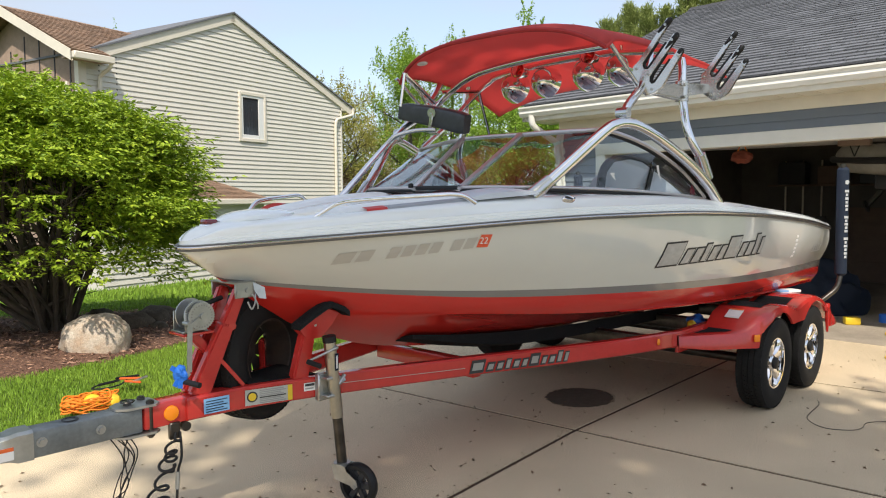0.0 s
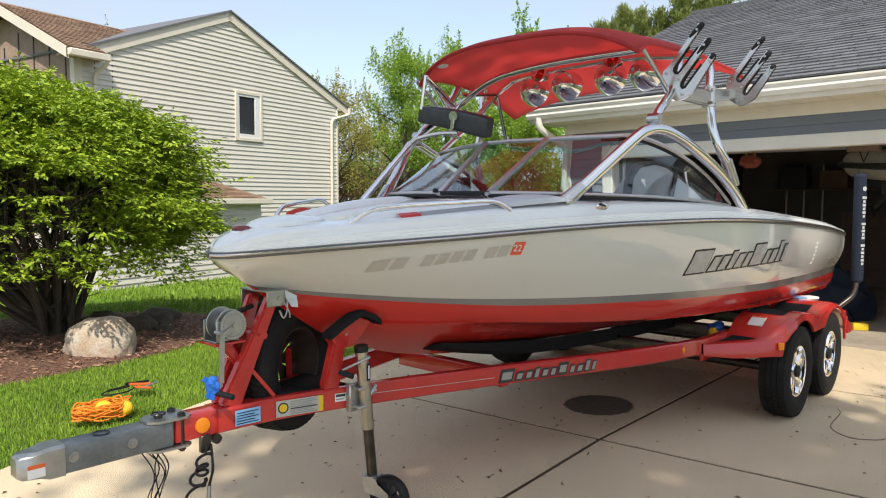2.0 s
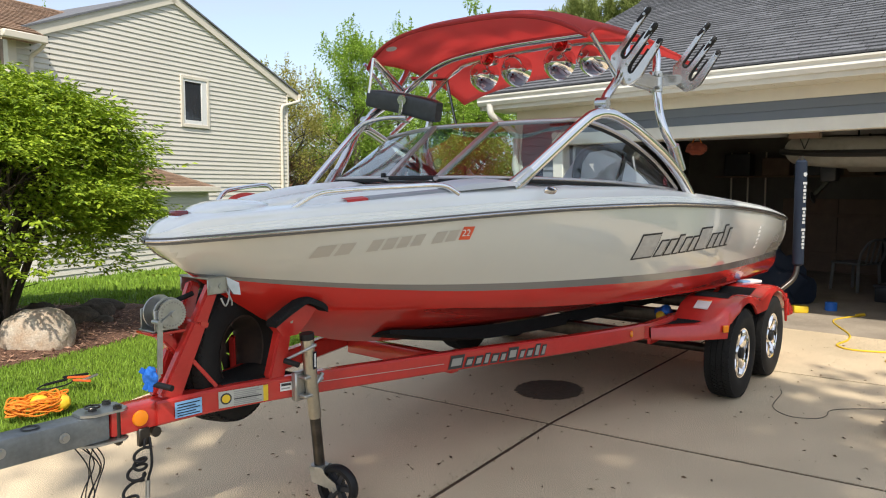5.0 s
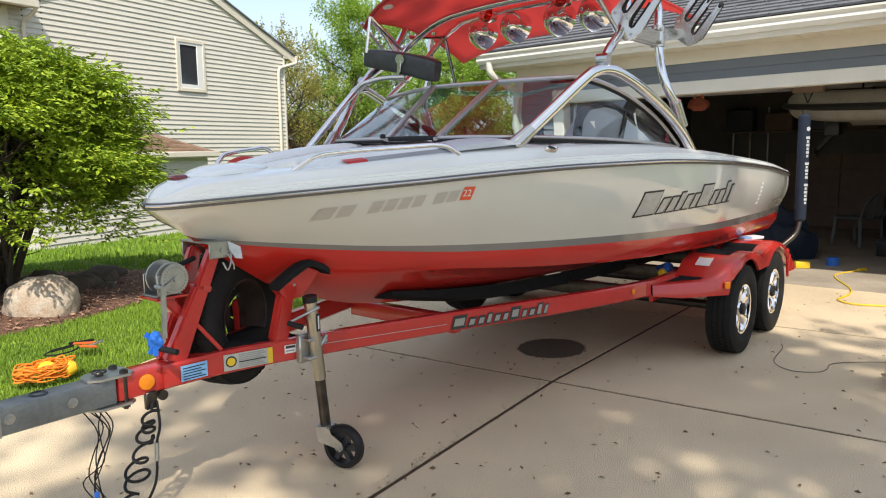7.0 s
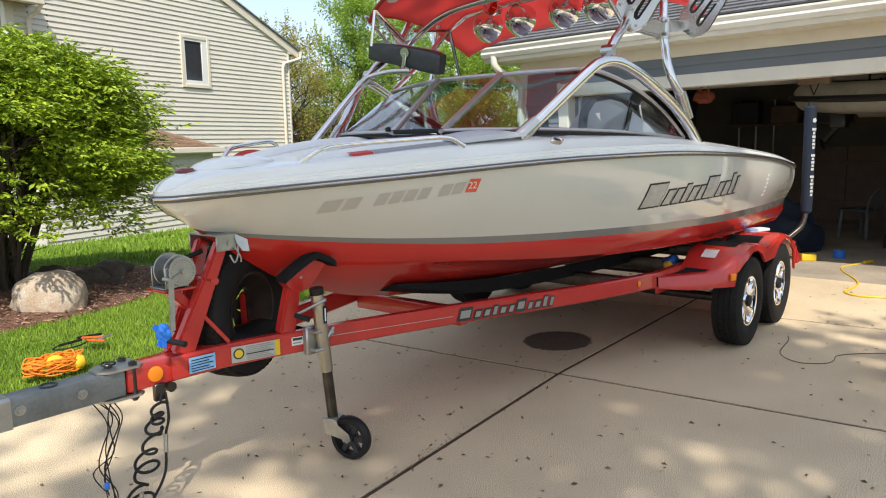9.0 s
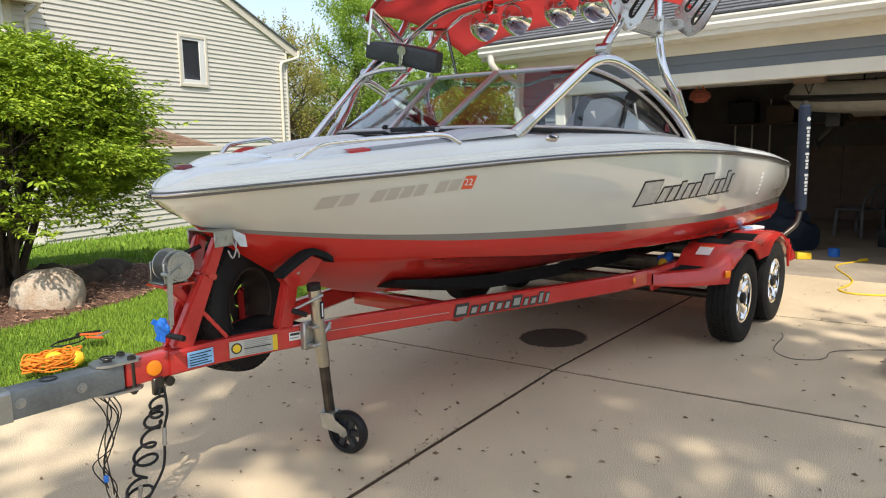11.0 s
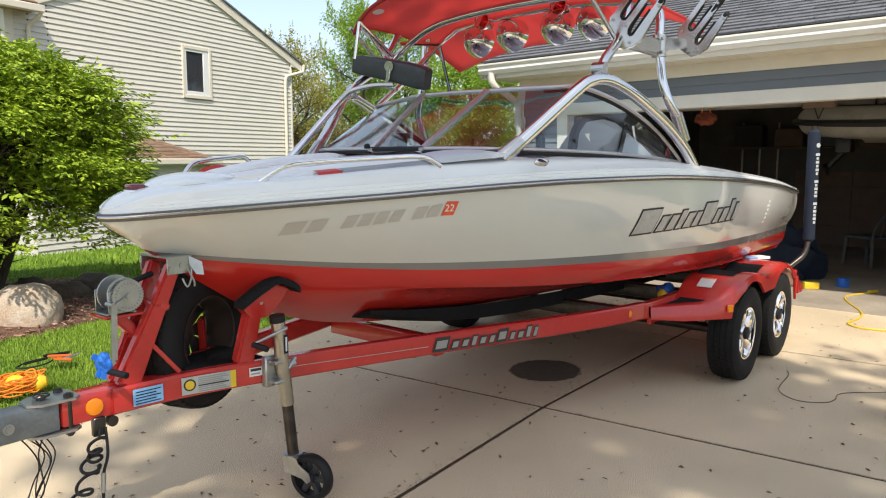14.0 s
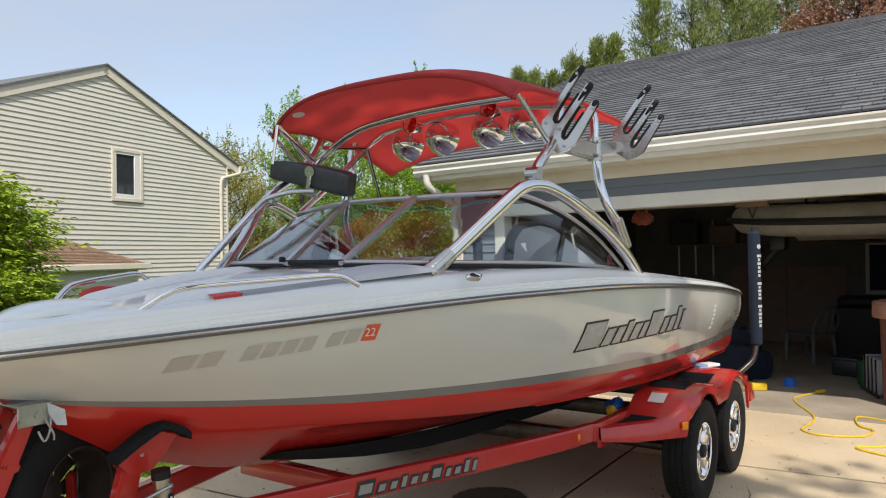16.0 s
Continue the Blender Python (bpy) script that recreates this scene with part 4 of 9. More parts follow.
for sgn in (-1, 1):
    bm = bmesh.new()
    V = [bm.verts.new((1.94, sgn * y, z)) for y, z in ((0.22, 1.0), (0.58, 1.0), (0.74, 1.3), (0.72, 1.53), (0.22, 1.56))]
    f = bm.faces.new(V)
    r = bmesh.ops.extrude_face_region(bm, geom=[f])
    bmesh.ops.translate(bm, vec=(0.03, 0, 0), verts=[v for v in r["geom"] if isinstance(v, bmesh.types.BMVert)])
    part("bulkhead", bm, M["gel_deck"], boat)

# bow cushions and coaming
bm = bmesh.new()
rows = []
for i in range(15):
    u = i / 14
    x = 0.22 + 0.42 * u
    w = 0.17 * math.sin(math.pi * min(max(u, 0.02), 0.98)) ** 0.5 + 0.0
    zt = f_zd(x)
    rows.append([(x, w * math.cos(a) * (1.0), zt - 0.01 + 0.042 * (math.sin(a) ** 0.7 if math.sin(a) > 0 else 0) * math.sin(math.pi * min(max(u, 0.04), 0.96)) ** 0.5) for a in [math.pi * k / 10 for k in range(11)]])
loft(bm, rows)
part("bow_pad", bm, M["gel_deck"], boat, "raised white bow pad")
for sgn in (-1, 1):
    bm = bmesh.new()
    rows = []
    for i in range(22):
        u = i / 21
        x = 0.60 + 1.22 * u
        yo = f_yg(x) - f_in(x) * 0.85
        w = min(0.16 + 0.12 * u, yo * 0.7)
        h = 0.015 + 0.028 * math.sin(math.pi * (0.12 + 0.7 * u))
        z0 = max(f_zg(x) + f_rise(x), f_zd(x) - 0.02)
        end = min(1, u / 0.06, (1 - u) / 0.05) if 0 < u < 1 else 0.0
        rows.append([(x, sgn * (yo - w * 0.5 + w * 0.5 * math.cos(a)), z0 - 0.02 + (0.02 + h) * end * max(math.sin(a), 0) ** 0.6) for a in [math.pi * k / 8 for k in range(9)]])
    loft(bm, rows)
    coaming = part("bow_coaming", bm, M["vinyl"], boat, "padded white vinyl coaming")
    bm = bmesh.new()
    x0, x1 = (0.80, 0.90)
    rows = []
    for i in range(8):
        x = x0 + (x1 - x0) * i / 7
        y = f_yg(x) - f_in(x) * 0.72
        z = f_zg(x) + f_rise(x) * 0.98 + 0.010
        rows.append([(x, sgn * (y + 0.014), z - 0.006), (x, sgn * (y + 0.006), z + 0.008), (x, sgn * (y - 0.03), z + 0.016)])
    loft(bm, rows)
    part("red_inlay", bm, M["vinyl_red"], boat)
    bm = bmesh.new()
    rows = []
    for x0, x1 in ((0.905, 1.46),):
        for i in range(8):
            x = x0 + (x1 - x0) * i / 7
            y = f_yg(x) - f_in(x) * 0.72
            z = f_zg(x) + f_rise(x) * 0.98 + 0.009
            rows.append([(x, sgn * (y + 0.014), z - 0.006), (x, sgn * (y + 0.006), z + 0.008), (x, sgn * (y - 0.03), z + 0.016)])
    loft(bm, rows)
    part("grey_inlay", bm, M["vinyl_grey"], boat)
# grey backrest by the windscreen, on the near side
bm = bmesh.new()
rows = []
for i in range(11):
    u = i / 10
    x = 1.30 + 0.40 * u
    y = -(0.50 + 0.16 * u)
    h = 0.050 * math.sin(math.pi * (0.08 + 0.84 * u)) ** 0.6
    rows.append([(x, y + 0.13 * math.cos(a), 1.525 + 0.035 * u + h * max(math.sin(a), 0) ** 0.6) for a in [math.pi * k / 8 for k in range(9)]])
loft(bm, rows)
part("bow_backrest", bm, M["vinyl_pale_grey"], boat, "pale grey vinyl backrest")
# bow navigation light
bm = bmesh.new()
box(bm, (0.145, -0.035, 1.405), (0.225, 0.035, 1.425), bevel=0.006, seg=2)
light = part("bow_light", bm, M["chrome"], boat, "chrome bow light with a red lens")
bm = bmesh.new()
box(bm, (0.15, -0.03, 1.42), (0.215, 0.03, 1.447), bevel=0.010, seg=3)
part("lens", bm, M["red_lens"], light)
# grab rails
for sgn in (-1, 1):
    bm = bmesh.new()
    tube(bm, round_path([(0.565, sgn * 0.30, 1.45), (0.66, sgn * 0.36, 1.523), (0.80, sgn * 0.45, 1.538), (1.14, sgn * 0.655, 1.560), (1.20, sgn * 0.685, 1.555), (1.265, sgn * 0.71, 1.515)], 0.06), 0.012, 10)
    part("grab_rail", bm, M["chrome"], boat)
# cleat / vent on each side
for sgn in (-1, 1):
    bm = bmesh.new()
    lathe(bm, [(0.0, 0.012), (0.03, 0.011), (0.045, 0.006), (0.05, 0.0)], Matrix.Translation((1.99, sgn * 0.80, 1.538)) @ pose(0, 0, 0, -28 * sgn, 0, 18 * -sgn) @ Matrix.Diagonal((1.35, 0.62, 1, 1)), 24)
    cl = part("pull_up_cleat", bm, M["chrome"], boat)
    bm = bmesh.new()
    lathe(bm, [(0.0, 0.004), (0.022, 0.003), (0.024, 0.0)], Matrix.Translation((1.99, sgn * 0.805, 1.548)) @ pose(0, 0, 0, -28 * sgn, 0, 18 * -sgn) @ Matrix.Diagonal((1.3, 0.5, 1, 1)), 20)
    part("recess", bm, M["black_ink"], cl)

# windscreen
ws = new("windscreen")
ws.parent = boat
ws["label"] = "curved glass windscreen in a dark metal frame"
smooth_bot = smooth_path([(1.73, -0.195, 1.60), (1.733, -0.42, 1.60), (1.755, -0.66, 1.595), (1.95, -0.815, 1.590), (2.48, -0.915, 1.576), (3.0, -0.985, 1.548), (3.30, -1.02, 1.522)], 10)
smooth_top = smooth_path([(2.26, -0.245, 1.944), (2.275, -0.42, 1.947), (2.31, -0.66, 1.946), (2.40, -0.80, 1.942), (2.72, -0.885, 1.865), (3.05, -0.955, 1.722), (3.31, -1.015, 1.535)], 10)


def drop(p, sgn):
    """The far corner of the frame sits lower."""
    return 0.05 * min(1.0, max(0.0, -p.y - 0.25) / 0.5) if sgn > 0 else 0.0


def glass_strip(i0, i1, sgn):
    bm = bmesh.new()
    V = loft(bm, [[(b.x, sgn * b.y * -1, b.z), (t.x, sgn * t.y * -1, t.z - drop(t, sgn))] for b, t in zip(smooth_bot[i0:i1 + 1], smooth_top[i0:i1 + 1])])
    r = bmesh.ops.extrude_face_region(bm, geom=bm.faces[:])
    bmesh.ops.translate(bm, vec=(0.0025, -sgn * 0.004, -0.002), verts=[v for v in r["geom"] if isinstance(v, bmesh.types.BMVert)])
    return bm


for sgn in (-1, 1):
    g1 = part("pane", glass_strip(0, 24, sgn), M["ws_glass"], ws)
    g2 = part("pane", glass_strip(24, 60, sgn), M["side_glass"], ws)
    g1.visible_shadow = g2.visible_shadow = False
    for path, r, nm in (([(p.x, -sgn * p.y, p.z - drop(p, sgn)) for p in smooth_top], 0.016, "top_frame"), ([(p.x, -sgn * p.y, p.z + 0.004) for p in smooth_bot], 0.011, "bottom_frame")):
        bm = bmesh.new()
        tube(bm, path, r, 8)
        part(nm, bm, M["ws_frame"], ws)
    bm = bmesh.new()
    tube(bm, [(p.x - 0.006, -sgn * p.y - (0.006 if sgn < 0 else -0.006), p.z - 0.014) for p in smooth_bot], 0.010, 8)
    part("gasket", bm, M["rubber"], ws, "black rubber gasket")
    bm = bmesh.new()
    beam(bm, (1.715, sgn * 0.195, 1.592), (2.262, sgn * 0.25, 1.952), 0.042, 0.024, (-0.55, 0, 0.83), 0.005)
    part("post", bm, M["ws_frame"], ws)
    bm = bmesh.new()
    tube(bm, [(p.x - 0.004, -sgn * p.y, p.z - drop(p, sgn) - 0.020) for p in smooth_top[18:]], 0.012, 8)
    part("gasket", bm, M["rubber"], ws, "black rubber gasket")
bm = bmesh.new()
V = loft(bm, [[(1.73, y * 0.18, 1.60), (2.255, y * 0.235, 1.942)] for y in (-1, 1)])
r = bmesh.ops.extrude_face_region(bm, geom=bm.faces[:])
bmesh.ops.translate(bm, vec=(0.004, 0, -0.003), verts=[v for v in r["geom"] if isinstance(v, bmesh.types.BMVert)])
g = part("pane", bm, M["ws_glass"], ws)
g.visible_shadow = False
bm = bmesh.new()
tube(bm, [(2.26, -0.245, 1.946), (2.265, 0, 1.949), (2.26, 0.245, 1.946)], 0.014, 8)
part("top_frame", bm, M["ws_frame"], ws)
bm = bmesh.new()
tube(bm, [(1.73, -0.205, 1.602), (1.725, 0, 1.602), (1.73, 0.205, 1.602)], 0.014, 8)
part("bottom_frame", bm, M["rubber"], ws)
bm = bmesh.new()
lathe(bm, [(0.0, 0.03), (0.014, 0.026), (0.018, 0.012), (0.016, 0)], Matrix.Translation((1.71, 0.215, 1.605)), 14)
part("latch_knob", bm, M["rubber"], ws)

# cockpit, as seen through the glass
bm = bmesh.new()
rows = []
for y in (0.28, 0.4, 0.6, 0.78):
    rows.append([(1.95, y, 1.585), (2.12, y, 1.60), (2.28, y, 1.585), (2.36, y, 1.50), (2.34, y, 1.30)])
loft(bm, rows)
part("dashboard", bm, M["vinyl_pale_grey"], boat, "pale grey padded dashboard")
bm = bmesh.new()
loft(bm, [[(x, -y, z) for x, y, z in r] for r in rows])
part("dashboard", bm, M["vinyl_pale_grey"], boat, "pale grey padded dashboard")
bm = bmesh.new()
W = Matrix.Translation((2.46, 0.52, 1.55)) @ pose(0, 0, 0, 0, 55, 0)
for r0, rr in ((0.185, 0.018),):
    prof = [(r0 + rr * math.cos(a), rr * math.sin(a)) for a in [6.28318 * k / 8 for k in range(8)]]
    lathe(bm, prof, W, 28, closed=True)
for k in range(3):
    a = 2.0944 * k + 0.5
    p = W @ Vector((0.18 * math.cos(a), 0.18 * math.sin(a), 0))
    cyl(bm, W @ Vector((0, 0, 0)), p, 0.010, seg=8)
cyl(bm, W @ Vector((0, 0, 0.015)), W @ Vector((0, 0, -0.14)), 0.03, seg=12)
part("steering_wheel", bm, M["plastic"], boat)


def seat(x, y, rz):
    bm = bmesh.new()
    box(bm, (-0.24, -0.24, 1.05), (0.24, 0.24, 1.22), bevel=0.05, seg=3)
    s = part("cockpit_seat", bm, M["vinyl"], boat, "white vinyl bucket seat")
    s.matrix_basis = pose(x, y, 0, 0, 0, rz)
    bm = bmesh.new()
    rows = []
    for i in range(9):
        a = math.pi * (-0.5 + i / 8)
        rows.append([(0.10 + 0.16 * math.cos(a) + d, 0.25 * math.sin(a), z) for d, z in ((0.0, 1.18), (0.015, 1.45), (0.03, 1.585), (0.055, 1.61), (0.085, 1.585), (0.075, 1.45), (0.06, 1.18))])
    loft(bm, rows)
    part("seat_back", bm, M["vinyl"], s)


seat(2.95, 0.52, 0)
# observer's lounge along the near side: pale back with a black bolster over it
PAD = [(2.60, 1.60), (2.63, 1.73), (2.72, 1.80), (2.93, 1.825), (3.10, 1.81), (3.30, 1.745), (3.55, 1.66), (3.77, 1.57)]
bm = bmesh.new()
rows = [[(x, -0.64, 1.05), (x, -0.66, z - 0.03), (x, -0.60, z - 0.02), (x, -0.52, z - 0.12), (x, -0.50, 1.05)] for x, z in PAD]
loft(bm, rows)
part("lounge_back", bm, M["vinyl_pale_grey"], boat, "pale grey vinyl lounge back")
bm = bmesh.new()
tube(bm, smooth_path([(x, -0.63, z - 0.03) for x, z in PAD], 5), 0.030, 10)
part("bolster", bm, M["rubber"], boat, "black padded bolster")
bm = bmesh.new()
beam(bm, (3.12, -0.67, 1.50), (3.24, -0.67, 1.78), 0.05, 0.012, (0, 1, 0), 0.003)
part("lounge_strap", bm, M["rubber"], boat)
# small marks stuck to the side glass
def glass_mark(pts, x, y, z, material, name):
    bm = bmesh.new()
    bm.faces.new([bm.verts.new((x + a, y - 0.10 * a - 0.006, z + b)) for a, b in pts])
    part(name, bm, material, ws)


glass_mark([(-0.03, 0.05), (-0.005, 0.055), (0.0, 0.03), (0.03, -0.06), (0.005, -0.035), (-0.012, 0.0), (-0.02, 0.02)], 2.80, -0.93, 1.69, M["white_ink"], "white_sticker")
glass_mark([(-0.03, 0.015), (0.02, 0.018), (0.015, 0.0), (0.03, -0.03), (0.0, -0.01)], 2.27, -0.905, 1.668, M["white_ink"], "white_sticker")
glass_mark([(-0.03, -0.03), (0.035, -0.035), (0.03, 0.0), (-0.005, 0.04), (-0.03, 0.01)], 3.16, -0.992, 1.585, M["red_lens"], "red_sticker")
# oval chrome vent let into the deck
OV = Matrix.Translation((1.815, -0.905, 1.532)) @ Vector((-0.15, -0.62, 0.77)).to_track_quat("Z", "Y").to_matrix().to_4x4() @ pose(0, 0, 0, 0, 0, 0) @ Matrix.Diagonal((1.0, 0.42, 1, 1))
bm = bmesh.new()
lathe(bm, [(0.030, 0.004), (0.034, 0.012), (0.042, 0.012), (0.048, 0.002), (0.046, -0.01)], OV, 28)
ovl = part("deck_light", bm, M["chrome"], boat, "small oval chrome deck vent with a dark centre")
# dark disc inside the vent ring
bm = bmesh.new()
lathe(bm, [(0.0, 0.006), (0.033, 0.004)], OV, 28)
part("lens", bm, M["rubber"], ovl)
bm = bmesh.new()
box(bm, (4.1, -0.95, 1.0), (4.6, 0.95, 1.18), bevel=0.04, seg=2)
box(bm, (4.52, -0.95, 1.1), (4.72, 0.95, 1.42), bevel=0.05, seg=2)
part("rear_bench", bm, M["vinyl"], boat)
# cup holder, bottle and phone holder on the dash
bm = bmesh.new()
cyl(bm, (2.08, 0.0 + 0.28, 1.605), (2.08, 0.28, 1.70), 0.035, seg=16)
part("drink_can_holder", bm, M["plastic"], boat)

# ---- tower ----
tower = new("tower")
tower.parent = boat
tower["label"] = "polished steel wakeboard tower with red canopy"
ARCH = [(1.765, -0.74, 1.575), (1.96, -0.82, 1.74), (2.16, -0.915, 1.918), (2.225, -0.945, 1.958), (2.30, -0.975, 1.972), (2.40, -1.0, 1.958), (2.565, -1.03, 1.906), (2.80, -1.045, 1.826), (3.02, -1.06, 1.735), (3.22, -1.075, 1.625), (3.385, -1.09, 1.495)]
for sgn in (-1, 1):
    flip = [(x, -sgn * y, z) for x, y, z in ARCH]
    bm = bmesh.new()
    tube(bm, smooth_path(flip, 6), 0.033, 16)
    part("side_arch", bm, M["steel"], tower)
    bm = bmesh.new()
    cyl(bm, (1.72, sgn * 0.72, 1.545), (1.83, sgn * 0.768, 1.635), 0.043, 0.038, 18)
    part("foot", bm, M["alu"], tower)
    bm = bmesh.new()
    tube(bm, smooth_path([(3.085, sgn * 0.93, 2.47), (3.08, sgn * 0.95, 2.38), (3.076, sgn * 0.95, 2.24), (3.078, sgn * 0.965, 2.125), (3.066, sgn * 0.99, 2.01), (3.085, sgn * 1.03, 1.885), (3.18, sgn * 1.07, 1.765)], 5), 0.028, 14)
    part("rear_leg", bm, M["steel"], tower)
    bm = bmesh.new()
    cyl(bm, (3.135, sgn * 1.055, 1.82), (3.225, sgn * 1.075, 1.665), 0.037, seg=16)
    part("leg_collar", bm, M["alu"], tower)
    # front post
    bm = bmesh.new()
    tube(bm, smooth_path([(2.31, sgn * 0.95, 2.0), (2.36, sgn * 0.95, 2.075), (2.47, sgn * 0.945, 2.155), (2.57, sgn * 0.935, 2.23), (2.66, sgn * 0.92, 2.34), (2.72, sgn * 0.90, 2.44)], 6), 0.027, 14)
    part("front_post", bm, M["steel"], tower)
    bm = bmesh.new()
    cyl(bm, (2.31, sgn * 0.985, 2.03), (2.31, sgn * 0.915, 2.03), 0.034, seg=18)
    box(bm, (2.285, sgn * 0.95 - 0.02, 1.97), (2.335, sgn * 0.95 + 0.02, 2.035), bevel=0.008, seg=2)
    part("hinge", bm, M["alu"], tower)
    bm = bmesh.new()
    cyl(bm, (2.24, sgn * 0.90, 2.43), (2.56, sgn * 0.92, 2.21), 0.013, seg=10)
    part("canopy_stay", bm, M["steel"], tower)
# far-side forward leg
bm = bmesh.new()
tube(bm, smooth_path([(1.575, 0.75, 1.55), (1.94, 0.75, 1.869), (2.12, 0.75, 2.013), (2.31, 0.745, 2.125), (2.47, 0.69, 2.245), (2.46, 0.54, 2.325), (2.45, 0.40, 2.385), (2.45, 0.21, 2.43), (2.45, -0.21, 2.462), (2.42, -0.785, 2.46)], 6), 0.022, 12)
part("canopy_front_bow", bm, M["steel"], tower)
bm = bmesh.new()
tube(bm, smooth_path([(2.45, 0.84, 1.92), (2.67, 0.79, 2.105), (2.87, 0.77, 2.275), (3.02, 0.76, 2.40), (3.08, 0.70, 2.47), (3.1, 0.60, 2.515), (3.1, 0.16, 2.552), (3.1, -0.36, 2.56), (3.08, -0.9, 2.50)], 6), 0.020, 12)
part("canopy_rear_bow", bm, M["steel"], tower)
bm = bmesh.new()
cyl(bm, (2.42, 0.62, 2.32), (3.02, 0.76, 2.40), 0.014, seg=8)
cyl(bm, (3.02, 0.76, 2.40), (3.4, 0.95, 2.05), 0.013, seg=8)
cyl(bm, (2.15, 0.72, 2.44), (2.46, 0.70, 2.24), 0.013, seg=8)
cyl(bm, (2.15, 0.72, 2.44), (2.13, 0.745, 2.20), 0.010, seg=8)
cyl(bm, (2.20, 0.74, 2.44), (2.40, 0.72, 2.21), 0.009, seg=8)
cyl(bm, (2.24, 0.80, 2.43), (2.6, 0.80, 2.2), 0.013, seg=8)
part("brace", bm, M["steel"], tower)
bm = bmesh.new()
beam(bm, (2.66, -0.935, 2.215), (3.08, -0.95, 2.225), 0.05, 0.07, w2=0.06, h2=0.105)
beam(bm, (3.08, -0.95, 2.245), (3.40, -0.985, 2.285), 0.055, 0.085, w2=0.04, h2=0.06)
cyl(bm, (3.076, -0.95, 2.17), (3.077, -0.95, 2.30), 0.044, seg=18)
part("rack_arm", bm, M["alu"], tower, "cast aluminium rack arm clamped to the tower leg")
for z in (2.195, 2.275):
    bm = bmesh.new()
    cyl(bm, (3.03, -1.0, z), (3.045, -0.985, z), 0.011, seg=10)
    part("clamp_bolt", bm, M["zinc"], tower)

# canopy: a crowned sheet with a soft edge
bm = bmesh.new()
rows = []
NX, NY = 18, 26
for i in range(NX + 1):
    u = i / NX
    row = []
    for j in range(NY + 1):
        v = -1 + 2 * j / NY
        hw = (0.86 if v > 0 else 0.93) + (0.24 if v > 0 else 0.05) * u
        lead = (0.20 if v > 0 else 0.10) * abs(v) ** 3
        x = 2.04 + lead * (1 - u) + u * (3.72 - 2.04)
        y = hw * v
        p = 2.4 if v > 0 else 4.0
        z = 2.435 + 0.165 * (1 - abs(v) ** p) + 0.05 * math.sin(math.pi * u) - (0.15 if v > 0 else 0.03) * u * u
        z += -0.045 * (1 - min(u / 0.08, 1)) ** 2
        if v < -0.55:
            z += 0.012 * math.sin(u * 17) * (-v - 0.55)
        row.append((x, y, z))
    rows.append(row)
loft(bm, rows)
can = part("canopy", bm, M["canvas"], tower, "stretched red canvas canopy", angle=80)
md = can.modifiers.new("thick", "SOLIDIFY")
md.thickness = 0.006
bm = bmesh.new()
edge = [Vector(p) for p in rows[0]]
tube(bm, edge, 0.013, 8)
part("hem", bm, M["canvas_dark"], can)
for e in (0, -1):
    bm = bmesh.new()
    tube(bm, [Vector(r[e]) for r in rows], 0.010, 6)
    part("side_hem", bm, M["canvas"], can)
bm = bmesh.new()
lathe(bm, [(0, 0.002), (0.045, 0.0)], Matrix.Translation((2.27, 0.66, 2.513)) @ pose(0, 0, 0, 160, 0, 0) @ Matrix.Diagonal((1, 0.8, 1, 1)), 12)
part("canopy_patch", bm, M["white_ink"], can)


# tower lamps and speakers
def lamp(y, z, x=3.18):
    bm = bmesh.new()
    R = Matrix.Translation((x, y, z)) @ pose(0, 0, 0, 0, 100, 0) @ Matrix.Scale(1.18, 4)
    lathe(bm, [(0.0, -0.11), (0.03, -0.108), (0.06, -0.092), (0.085, -0.06), (0.097, -0.02), (0.10, 0.0), (0.102, 0.02), (0.09, 0.022), (0.088, 0.012), (0.07, -0.03), (0.03, -0.05), (0.0, -0.055)], R, 28)
    s = part("tower_lamp", bm, M["chrome"], tower, "round chrome tower lamp")
    bm = bmesh.new()
    lathe(bm, [(0.0, 0.030), (0.05, 0.026), (0.088, 0.012)], R, 24)
    gl = part("lamp_glass", bm, M["glass"], s)
    gl.visible_shadow = False
    bm = bmesh.new()
    cyl(bm, R @ Vector((0, 0, -0.118)), R @ Vector((0.0, 0, -0.105)), 0.022, seg=14)
    part("lamp_cap", bm, M["alu"], s)
    bm = bmesh.new()
    cyl(bm, (x, y, z + 0.08), (x - 0.02, y, z + 0.18), 0.012, seg=8)
    part("lamp_stem", bm, M["alu"], s)


for yy, zz in ((0.50, 2.415), (0.20, 2.432), (-0.17, 2.447), (-0.45, 2.452)):
    lamp(yy, zz)


def spot(y, z, x=3.0):
    bm = bmesh.new()
    R = Matrix.Translation((x, y, z)) @ pose(0, 0, 0, 0, -85, 0) @ Matrix.Scale(1.35, 4)
    lathe(bm, [(0.0, -0.07), (0.03, -0.06), (0.048, 0.0), (0.05, 0.015), (0.043, 0.015)], R, 20)
    s = part("spot_lamp", bm, M["chrome"], tower)
    bm = bmesh.new()
    lathe(bm, [(0.0, 0.02), (0.025, 0.018), (0.043, 0.012)], R, 18)
    part("lens", bm, M["glass_red"], s, "red lens")


for yy, zz in ((0.335, 2.516), (-0.285, 2.548)):
    spot(yy, zz)

